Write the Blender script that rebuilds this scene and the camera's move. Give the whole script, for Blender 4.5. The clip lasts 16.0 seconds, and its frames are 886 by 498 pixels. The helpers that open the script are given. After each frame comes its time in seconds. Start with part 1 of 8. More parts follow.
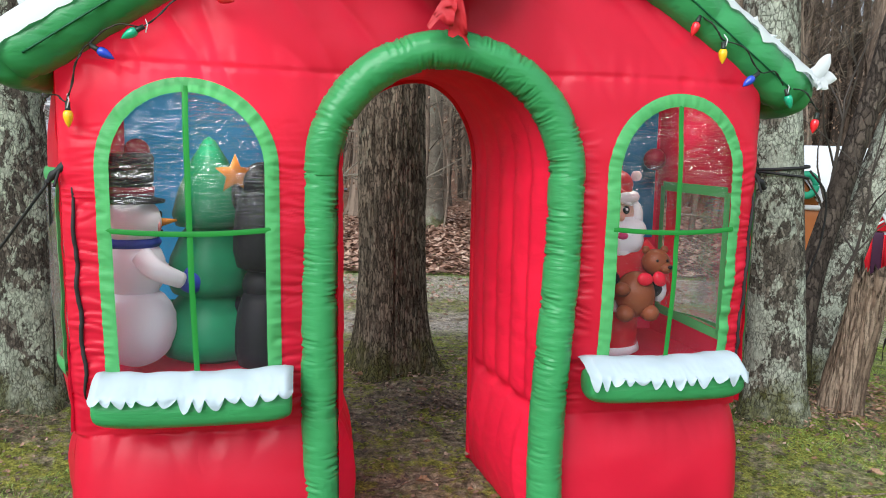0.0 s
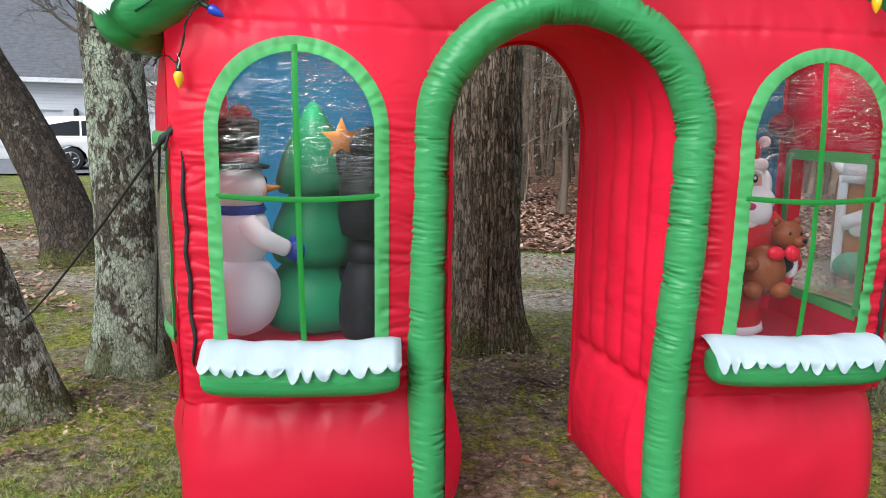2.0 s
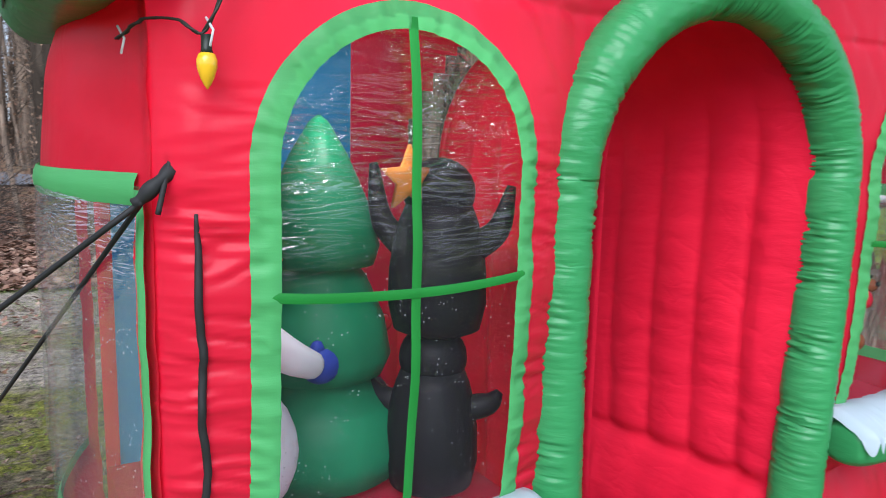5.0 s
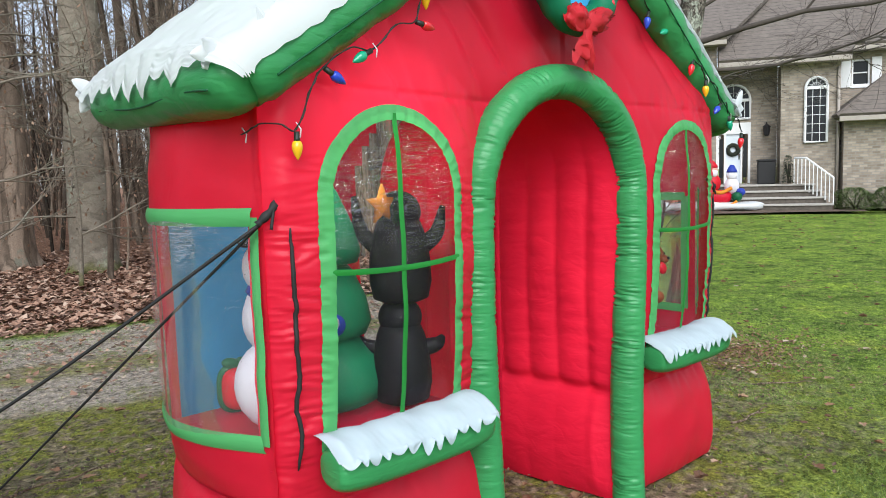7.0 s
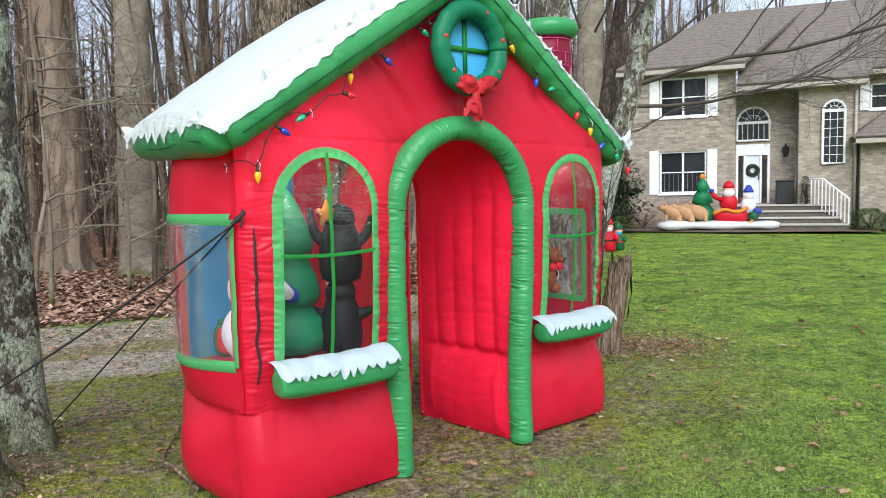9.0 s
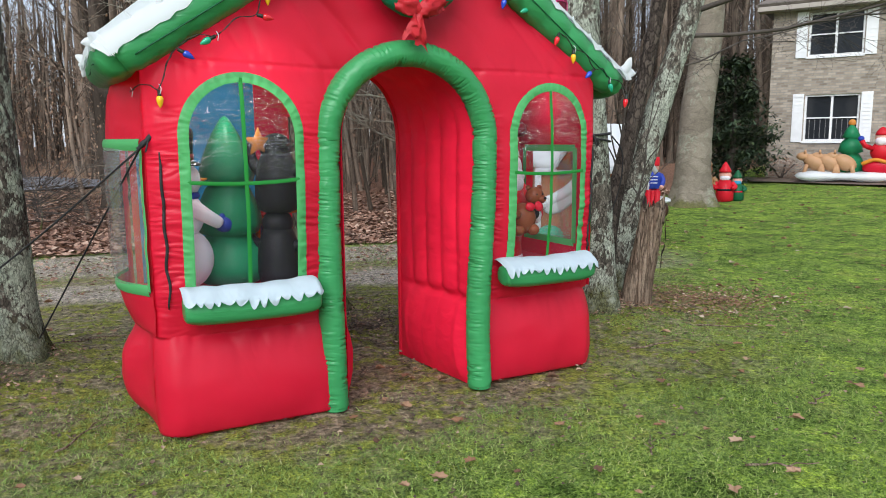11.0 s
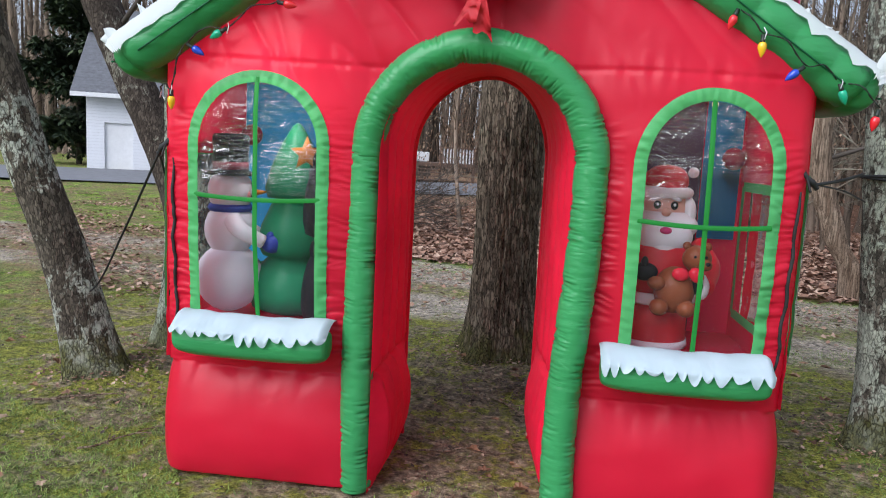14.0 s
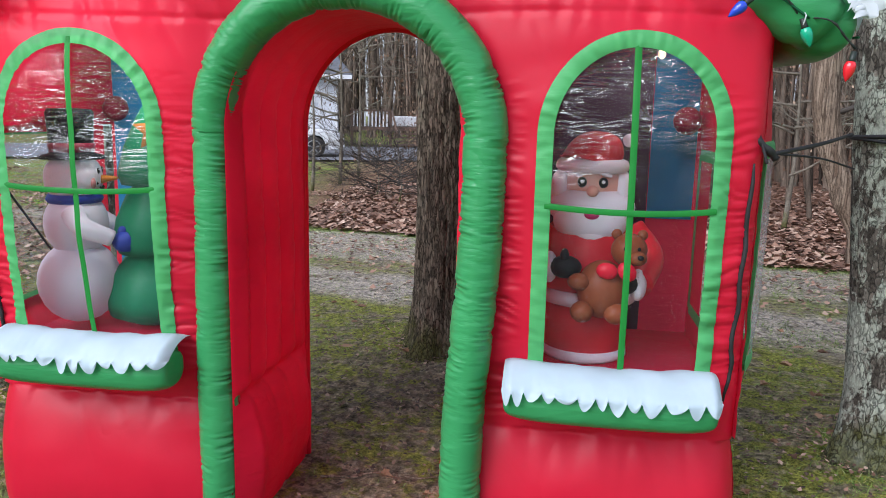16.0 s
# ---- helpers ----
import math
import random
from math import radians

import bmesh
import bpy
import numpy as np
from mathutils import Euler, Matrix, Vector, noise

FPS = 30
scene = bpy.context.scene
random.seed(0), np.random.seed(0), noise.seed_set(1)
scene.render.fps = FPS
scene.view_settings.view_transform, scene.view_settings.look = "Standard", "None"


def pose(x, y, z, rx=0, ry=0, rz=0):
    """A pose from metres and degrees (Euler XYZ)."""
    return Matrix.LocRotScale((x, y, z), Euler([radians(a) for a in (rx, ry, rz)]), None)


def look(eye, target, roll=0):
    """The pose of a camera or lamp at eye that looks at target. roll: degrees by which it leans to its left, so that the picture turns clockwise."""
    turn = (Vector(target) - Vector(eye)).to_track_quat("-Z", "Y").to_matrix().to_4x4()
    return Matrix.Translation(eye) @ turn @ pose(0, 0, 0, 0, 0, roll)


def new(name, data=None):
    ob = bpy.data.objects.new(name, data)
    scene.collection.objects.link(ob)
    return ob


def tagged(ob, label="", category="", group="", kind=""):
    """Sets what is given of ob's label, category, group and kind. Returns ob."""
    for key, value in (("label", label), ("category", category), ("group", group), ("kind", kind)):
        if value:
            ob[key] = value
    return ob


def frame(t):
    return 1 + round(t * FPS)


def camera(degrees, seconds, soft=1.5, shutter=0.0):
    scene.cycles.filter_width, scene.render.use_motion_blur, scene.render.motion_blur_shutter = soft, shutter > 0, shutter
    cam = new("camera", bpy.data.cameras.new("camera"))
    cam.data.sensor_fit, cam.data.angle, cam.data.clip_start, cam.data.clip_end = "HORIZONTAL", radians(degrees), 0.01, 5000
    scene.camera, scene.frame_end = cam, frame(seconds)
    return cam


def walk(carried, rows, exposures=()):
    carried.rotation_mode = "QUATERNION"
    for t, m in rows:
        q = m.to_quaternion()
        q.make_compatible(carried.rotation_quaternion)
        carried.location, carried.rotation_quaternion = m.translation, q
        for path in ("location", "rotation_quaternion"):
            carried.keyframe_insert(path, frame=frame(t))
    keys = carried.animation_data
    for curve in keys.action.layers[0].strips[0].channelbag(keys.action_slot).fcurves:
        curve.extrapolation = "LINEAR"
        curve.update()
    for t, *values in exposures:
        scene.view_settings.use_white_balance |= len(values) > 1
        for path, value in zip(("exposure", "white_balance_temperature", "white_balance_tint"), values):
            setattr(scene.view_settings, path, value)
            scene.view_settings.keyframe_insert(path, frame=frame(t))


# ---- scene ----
cam = camera(62.1, 16.0, soft=0.6, shutter=0.25)
METRES, EYE, TILT, LEAN, TURN = 8.621, 1.57, 0.0, 0.0, 0.0
ROWS = [
    (0.0, 0.0, 0.0, 0.0, 0.14, -7.7, -1.01),
    (0.5, -0.0006, 0.0012, -0.0014, 2.03, -8.81, -2.4),
    (1.0, 0.0041, -0.002, -0.0043, 4.31, -9.65, -3.44),
    (1.5, 0.002, -0.0009, -0.0066, 6.06, -9.99, -3.14),
    (2.0, -0.0178, 0.0152, -0.007, 5.73, -9.4, -0.78),
    (2.5, -0.0435, 0.0356, -0.0068, 3.72, -9.06, -0.08),
    (3.0, -0.0639, 0.0657, -0.006, 5.22, -9.49, -1.99),
    (3.5, -0.0881, 0.0878, -0.006, 3.9, -10.19, -3.57),
    (4.0, -0.1185, 0.107, -0.0022, -6.08, -8.26, -2.08),
    (4.5, -0.1364, 0.1334, -0.0055, -11.02, -9.67, -2.08),
    (4.7, -0.1423, 0.1465, -0.0035, -15.0, -9.2, -1.9),
    (6.8, -0.2301, 0.0585, -0.001, -32.4, -5.6, 1.8),
    (7.0, -0.236, 0.047, -0.0006, -31.83, -5.75, 1.72),
    (7.5, -0.2463, 0.0007, -0.0024, -31.33, -6.99, 1.91),
    (8.0, -0.252, -0.0445, -0.0053, -30.92, -7.58, 0.03),
    (8.5, -0.2569, -0.0785, -0.0021, -31.33, -6.07, 0.88),
    (8.7, -0.2554, -0.0923, 0.0, -30.45, -4.5, 1.3),
    (10.8, -0.131, -0.1416, -0.015, -17.8, -6.4, 0.5),
    (11.0, -0.1186, -0.1393, -0.0124, -17.13, -8.37, 0.43),
    (11.5, -0.076, -0.1289, -0.0132, -11.35, -8.71, -1.83),
    (12.0, -0.03, -0.1145, -0.0095, -5.5, -7.83, -1.23),
    (12.5, 0.014, -0.1036, -0.006, 2.38, -6.46, -0.79),
    (13.0, 0.0402, -0.0655, -0.0053, 6.1, -4.96, -1.73),
    (13.5, 0.0697, -0.0382, -0.0063, 10.8, -5.21, -2.32),
    (14.0, 0.0944, -0.018, -0.0077, 18.06, -7.53, -2.93),
    (14.5, 0.0966, 0.0137, -0.0075, 18.39, -10.12, -3.28),
    (15.0, 0.1104, 0.048, -0.0059, 17.64, -9.34, -2.34),
    (15.5, 0.1262, 0.0689, -0.004, 19.72, -10.23, -1.73),
    (16.0, 0.128, 0.0701, -0.0033, 19.34, -10.3, -1.24),
]
walk(cam, [(t, pose(0, 0, EYE, TILT, LEAN, TURN) @ pose(METRES * x, METRES * y, METRES * z, 90 + pitch, roll, yaw)) for t, x, y, z, yaw, pitch, roll in ROWS],
     exposures=[(0.0, 0.33, 6500, 10), (3.5, 0.33, 6400, 11), (4.5, 0.26, 6000, 15), (7.0, 0.18, 6500, 10), (8.7, 0.29, 6500, 10), (10.8, 0.08, 6450, 11), (12.0, 0.14, 6400, 12), (13.0, 0.14, 6300, 13), (14.5, 0.12, 6200, 14), (16.0, 0.20, 6100, 15)])

# ---- world, sun, exposure ----
world = bpy.data.worlds.new("overcast_sky")
scene.world = world
world.use_nodes = True
wn, wl = world.node_tree.nodes, world.node_tree.links
wn.clear()
w_out = wn.new("ShaderNodeOutputWorld")
w_sky = wn.new("ShaderNodeTexSky")
w_sky.sky_type = "NISHITA"
w_sky.sun_disc = False
w_sky.sun_elevation, w_sky.sun_rotation = radians(39), radians(207)
w_bg = wn.new("ShaderNodeBackground")
w_bg.inputs["Strength"].default_value = 0.05
w_cloud = wn.new("ShaderNodeBackground")
w_cloud.inputs["Strength"].default_value = 0.72
w_noise = wn.new("ShaderNodeTexNoise")
w_noise.inputs["Scale"].default_value = 2.2
w_noise.inputs["Detail"].default_value = 4
w_ramp = wn.new("ShaderNodeValToRGB")
w_ramp.color_ramp.elements[0].position, w_ramp.color_ramp.elements[0].color = 0.3, (0.66, 0.75, 0.92, 1)
w_ramp.color_ramp.elements[1].position, w_ramp.color_ramp.elements[1].color = 0.75, (0.94, 0.97, 1.0, 1)
w_add = wn.new("ShaderNodeAddShader")
wl.new(w_sky.outputs[0], w_bg.inputs["Color"])
wl.new(w_noise.outputs["Fac"], w_ramp.inputs[0])
wl.new(w_ramp.outputs[0], w_cloud.inputs["Color"])
wl.new(w_bg.outputs[0], w_add.inputs[0])
wl.new(w_cloud.outputs[0], w_add.inputs[1])
wl.new(w_add.outputs[0], w_out.inputs["Surface"])

sun = new("sun", bpy.data.lights.new("sun", "SUN"))
sun.data.energy, sun.data.angle, sun.data.color = 3.5, radians(50), (0.97, 0.985, 1.0)
sun.matrix_world = look((-8, -12.5, 13.5), (0, 3, 0))


# ---- materials ----
def material(name, color=(0.5, 0.5, 0.5), rough=0.6, metal=0.0):
    m = bpy.data.materials.new(name)
    m.use_nodes = True
    b = m.node_tree.nodes["Principled BSDF"]
    b.inputs["Base Color"].default_value = (*color, 1)
    b.inputs["Roughness"].default_value = rough
    b.inputs["Metallic"].default_value = metal
    return m, m.node_tree.nodes, m.node_tree.links, b


def node(nodes, kind, **values):
    n = nodes.new(kind)
    for key, value in values.items():
        n.inputs[key.replace("_", " ")].default_value = value
    return n


def coords(nodes, links, scale=(1, 1, 1), space="Object"):
    tc = nodes.new("ShaderNodeTexCoord")
    mp = nodes.new("ShaderNodeMapping")
    mp.inputs["Scale"].default_value = scale
    links.new(tc.outputs[space], mp.inputs["Vector"])
    return mp.outputs[0]


def ramp(nodes, links, fac, stops):
    r = nodes.new("ShaderNodeValToRGB")
    while len(r.color_ramp.elements) < len(stops):
        r.color_ramp.elements.new(0.5)
    for e, (p, c) in zip(r.color_ramp.elements, stops):
        e.position, e.color = p, (*c, 1)
    links.new(fac, r.inputs[0])
    return r.outputs[0]


def mix(nodes, links, fac, a, b, kind="MIX"):
    n = nodes.new("ShaderNodeMix")
    n.data_type, n.blend_type = "RGBA", kind
    for socket, value in ((n.inputs[0], fac), (n.inputs[6], a), (n.inputs[7], b)):
        if isinstance(value, (int, float)):
            socket.default_value = value
        elif isinstance(value, tuple):
            socket.default_value = (*value, 1)
        else:
            links.new(value, socket)
    return n.outputs[2]


def calc(nodes, links, op, a, b=0.0, clamp=False):
    n = nodes.new("ShaderNodeMath")
    n.operation, n.use_clamp = op, clamp
    for socket, value in ((n.inputs[0], a), (n.inputs[1], b)):
        if isinstance(value, (int, float)):
            socket.default_value = value
        else:
            links.new(value, socket)
    return n.outputs[0]


def bump(nodes, links, bsdf, height, strength=0.3, distance=0.01, base=None):
    b = nodes.new("ShaderNodeBump")
    b.inputs["Strength"].default_value, b.inputs["Distance"].default_value = strength, distance
    links.new(height, b.inputs["Height"])
    if base:
        links.new(base, b.inputs["Normal"])
    links.new(b.outputs[0], bsdf.inputs["Normal"])
    return b.outputs[0]


def cloth(name, color, rough=0.42, through_light=0.22, wrinkle=(4, 4, 26), depth=0.006, strength=0.35, shift=0.12, crease=0.0, crease_scale=(4, 4, 4), spec=0.22):
    """Thin coated nylon: slight sheen, gathered wrinkles, some light comes through."""
    m, n, l, b = material(name, color, rough)
    b.inputs["Specular IOR Level"].default_value = spec
    big = node(n, "ShaderNodeTexNoise", Scale=2.5, Detail=3.0)
    l.new(coords(n, l), big.inputs["Vector"])
    dark = tuple(c * (1 - shift) for c in color)
    light = tuple(min(1, c * (1 + shift) + 0.004) for c in color)
    col = ramp(n, l, big.outputs["Fac"], [(0.3, dark), (0.7, light)])
    l.new(col, b.inputs["Base Color"])
    wr = node(n, "ShaderNodeTexNoise", Scale=1.0, Detail=3.0, Roughness=0.55)
    l.new(coords(n, l, wrinkle), wr.inputs["Vector"])
    first = bump(n, l, b, wr.outputs["Fac"], strength, depth)
    if crease:
        cr = node(n, "ShaderNodeTexNoise", Scale=1.0, Detail=2.0, Roughness=0.5, Distortion=0.7)
        l.new(coords(n, l, crease_scale), cr.inputs["Vector"])
        line = calc(n, l, "ABSOLUTE", calc(n, l, "SUBTRACT", cr.outputs["Fac"], 0.5))
        line = calc(n, l, "MINIMUM", calc(n, l, "MULTIPLY", line, 9.0), 1.0)
        first = bump(n, l, b, line, crease, 0.012, first)
    weave = node(n, "ShaderNodeTexNoise", Scale=420.0, Detail=1.0)
    l.new(coords(n, l), weave.inputs["Vector"])
    bump(n, l, b, weave.outputs["Fac"], 0.12, 0.001, first)
    tr = n.new("ShaderNodeBsdfTranslucent")
    l.new(col, tr.inputs["Color"])
    sh = n.new("ShaderNodeMixShader")
    sh.inputs[0].default_value = through_light
    l.new(b.outputs[0], sh.inputs[1])
    l.new(tr.outputs[0], sh.inputs[2])
    l.new(sh.outputs[0], n["Material Output"].inputs["Surface"])
    return m


def plain(name, color, rough=0.5, metal=0.0, var=0.15, scale=6.0, relief=0.15, depth=0.004):
    m, n, l, b = material(name, color, rough, metal)
    t = node(n, "ShaderNodeTexNoise", Scale=scale, Detail=5.0, Roughness=0.6)
    l.new(coords(n, l), t.inputs["Vector"])
    l.new(ramp(n, l, t.outputs["Fac"], [(0.3, tuple(c * (1 - var) for c in color)), (0.7, tuple(min(1, c * (1 + var)) for c in color))]), b.inputs["Base Color"])
    f = node(n, "ShaderNodeTexNoise", Scale=scale * 12, Detail=3.0)
    l.new(coords(n, l), f.inputs["Vector"])
    bump(n, l, b, f.outputs["Fac"], relief, depth)
    return m


RED = cloth("red_nylon", (0.75, 0.015, 0.047), rough=0.34, spec=0.30, through_light=0.38, wrinkle=(7, 7, 14), strength=0.20, shift=0.05, crease=0.06, crease_scale=(5, 5, 4))
RED_DEEP = cloth("deep_red_nylon", (0.66, 0.010, 0.060), through_light=0.45, strength=0.45, wrinkle=(9, 9, 34), crease=0.10, crease_scale=(6, 6, 9))
PASSAGE_RED = cloth("passage_red_nylon", (0.86, 0.014, 0.052), 0.55, spec=0.14, through_light=0.24, strength=0.5, wrinkle=(9, 9, 34), crease=0.12, crease_scale=(6, 6, 9))
FLAP = cloth("pale_blue_white_nylon", (0.50, 0.60, 0.66), wrinkle=(16, 16, 16), depth=0.006, shift=0.05)
GREEN = cloth("green_nylon", (0.055, 0.37, 0.125), rough=0.28, spec=0.42, through_light=0.30, wrinkle=(8, 8, 40), depth=0.006, strength=0.6, shift=0.10, crease=0.12, crease_scale=(5, 5, 12))
TRIM = cloth("light_green_trim_nylon", (0.09, 0.42, 0.14), wrinkle=(9, 9, 60), depth=0.004)
MUNTIN = cloth("green_ribbon", (0.02, 0.24, 0.04), wrinkle=(20, 20, 20), depth=0.001)
SNOW = cloth("white_snow_nylon", (0.82, 0.85, 0.87), through_light=0.38, wrinkle=(14, 14, 14), depth=0.006, shift=0.03)
DARK_GREEN = cloth("dark_green_nylon", (0.012, 0.12, 0.05), wrinkle=(10, 10, 20))
FIR = cloth("fir_green_nylon", (0.012, 0.22, 0.10), wrinkle=(10, 10, 20))
SKYBLUE = cloth("sky_blue_nylon", (0.042, 0.36, 0.70), wrinkle=(5, 5, 5), through_light=0.65)
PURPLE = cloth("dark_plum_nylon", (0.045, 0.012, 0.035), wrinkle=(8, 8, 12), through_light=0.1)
WHITE = cloth("white_nylon", (0.90, 0.89, 0.95), wrinkle=(10, 10, 16), shift=0.04, through_light=0.38)
BLACK = cloth("black_nylon", (0.008, 0.008, 0.011), wrinkle=(12, 12, 18), through_light=0.03, rough=0.5, spec=0.14)
SUIT = cloth("suit_red_nylon", (0.62, 0.014, 0.028), wrinkle=(12, 12, 16))
SKIN = cloth("peach_nylon", (0.74, 0.40, 0.32), wrinkle=(8, 8, 8), shift=0.05)
BROWN = cloth("brown_nylon", (0.24, 0.062, 0.024), wrinkle=(12, 12, 12))
ORANGE = cloth("orange_nylon", (0.72, 0.27, 0.03), wrinkle=(12, 12, 12))
GOLD = cloth("gold_nylon", (0.64, 0.26, 0.05), wrinkle=(12, 12, 12))
BLUE = cloth("blue_nylon", (0.03, 0.06, 0.38), wrinkle=(12, 12, 12))
AQUA = cloth("aqua_nylon", (0.05, 0.36, 0.58), wrinkle=(12, 12, 12))
PINK = cloth("pink_nylon", (0.65, 0.06, 0.22), wrinkle=(12, 12, 12))
NAVY = cloth("navy_nylon", (0.02, 0.018, 0.06), wrinkle=(12, 12, 12))
PINK_PALE = cloth("pale_pink_nylon", (0.72, 0.42, 0.48))
TAN = cloth("tan_nylon", (0.42, 0.24, 0.11), wrinkle=(10, 10, 10))
GINGER = cloth("gingerbread_brown_nylon", (0.36, 0.12, 0.035), wrinkle=(8, 8, 8))
MAROON = cloth("maroon_nylon", (0.22, 0.012, 0.035), wrinkle=(9, 9, 9))
ROPE = plain("black_webbing", (0.012, 0.012, 0.013), 0.7)
WIRE = plain("dark_green_wire", (0.012, 0.02, 0.014), 0.5)


def bulb_plastic(name, color):
    m, n, l, b = material(name, color, 0.18)
    b.inputs["Coat Weight"].default_value = 0.3
    b.inputs["Subsurface Weight"].default_value = 0.0
    return m


BULB_YELLOW = bulb_plastic("yellow_bulb_plastic", (0.85, 0.48, 0.02))
BULB_RED = bulb_plastic("red_bulb_plastic", (0.70, 0.02, 0.03))
BULB_BLUE = bulb_plastic("blue_bulb_plastic", (0.02, 0.06, 0.50))
BULB_GREEN = bulb_plastic("green_bulb_plastic", (0.01, 0.36, 0.20))


def vinyl(name, shine, sky_veil=0.014):
    """Clear soft window vinyl with fine gathered creases, dried drops and a painted whitish veil."""
    m, n, l, b = material(name, (0.9, 0.92, 0.95), 0.12)
    v = coords(n, l, (5.0, 5.0, 38))
    wr = node(n, "ShaderNodeTexNoise", Scale=1.0, Detail=2.0, Roughness=0.5, Distortion=1.0)
    l.new(v, wr.inputs["Vector"])
    line = calc(n, l, "ABSOLUTE", calc(n, l, "SUBTRACT", wr.outputs["Fac"], 0.5))
    line = calc(n, l, "MINIMUM", calc(n, l, "MULTIPLY", line, 12.0), 1.0)
    slant = n.new("ShaderNodeMapping")
    slant.inputs["Rotation"].default_value, slant.inputs["Scale"].default_value = (0, 0.30, 0), (7.0, 7.0, 64)
    l.new(coords(n, l), slant.inputs["Vector"])
    wr2 = node(n, "ShaderNodeTexNoise", Scale=1.0, Detail=1.0, Roughness=0.5, Distortion=0.7)
    l.new(slant.outputs[0], wr2.inputs["Vector"])
    line2 = calc(n, l, "ABSOLUTE", calc(n, l, "SUBTRACT", wr2.outputs["Fac"], 0.5))
    line = calc(n, l, "MINIMUM", line, calc(n, l, "ADD", calc(n, l, "MULTIPLY", line2, 16.0), 0.15))
    clear = n.new("ShaderNodeBsdfTransparent")
    clear.inputs["Color"].default_value = (0.97, 0.98, 0.985, 1)
    gloss = node(n, "ShaderNodeBsdfGlossy", Roughness=0.10)
    # creases gather towards the arched top and in patches
    sep = n.new("ShaderNodeSeparateXYZ")
    l.new(coords(n, l), sep.inputs[0])
    mr = n.new("ShaderNodeMapRange")
    mr.interpolation_type = "SMOOTHSTEP"
    l.new(sep.outputs[2], mr.inputs[0])
    mr.inputs[1].default_value, mr.inputs[2].default_value = 1.20, 1.60
    patch = node(n, "ShaderNodeTexNoise", Scale=5.0, Detail=2.0)
    l.new(coords(n, l), patch.inputs["Vector"])
    gather = calc(n, l, "MULTIPLY", mr.outputs[0], calc(n, l, "MULTIPLY", calc(n, l, "SUBTRACT", patch.outputs["Fac"], 0.34), 4.5, True), True)
    bp = n.new("ShaderNodeBump")
    bp.inputs["Distance"].default_value = 0.02
    l.new(calc(n, l, "ADD", calc(n, l, "MULTIPLY", gather, 0.8), 0.04), bp.inputs["Strength"])
    l.new(line, bp.inputs["Height"])
    l.new(bp.outputs[0], gloss.inputs["Normal"])
    fres = node(n, "ShaderNodeFresnel", IOR=1.42)
    fold = calc(n, l, "MULTIPLY", calc(n, l, "SUBTRACT", 1.0, line), gather)
    sh = n.new("ShaderNodeMixShader")
    l.new(calc(n, l, "ADD", calc(n, l, "MULTIPLY", fres.outputs[0], shine), calc(n, l, "MULTIPLY", fold, 0.42), True), sh.inputs[0])
    l.new(clear.outputs[0], sh.inputs[1])
    l.new(gloss.outputs[0], sh.inputs[2])
    drops = node(n, "ShaderNodeTexVoronoi", Scale=85.0)
    l.new(coords(n, l), drops.inputs["Vector"])
    spot = calc(n, l, "LESS_THAN", drops.outputs["Distance"], 0.15)
    some = node(n, "ShaderNodeTexNoise", Scale=9.0)
    l.new(coords(n, l), some.inputs["Vector"])
    spot = calc(n, l, "MULTIPLY", spot, calc(n, l, "GREATER_THAN", some.outputs["Fac"], 0.49))
    # white diffuse for the drops, and an even veil painted as reflected sky and milkiness
    drops_veil = n.new("ShaderNodeBsdfDiffuse")
    drops_veil.inputs["Color"].default_value = (0.7, 0.72, 0.75, 1)
    sh2 = n.new("ShaderNodeMixShader")
    l.new(calc(n, l, "ADD", calc(n, l, "MULTIPLY", spot, 0.28), sky_veil), sh2.inputs[0])
    l.new(sh.outputs[0], sh2.inputs[1])
    l.new(drops_veil.outputs[0], sh2.inputs[2])
    l.new(sh2.outputs[0], n["Material Output"].inputs["Surface"])
    return m


VINYL = vinyl("clear_vinyl", 0.38, 0.011)
VINYL_SIDE = vinyl("clear_side_vinyl", 0.42, 0.045)
# right side pane: stronger painted veil of reflected sky
VINYL_SKY_VEIL = vinyl("sky_veiled_side_vinyl", 0.42, 0.20)


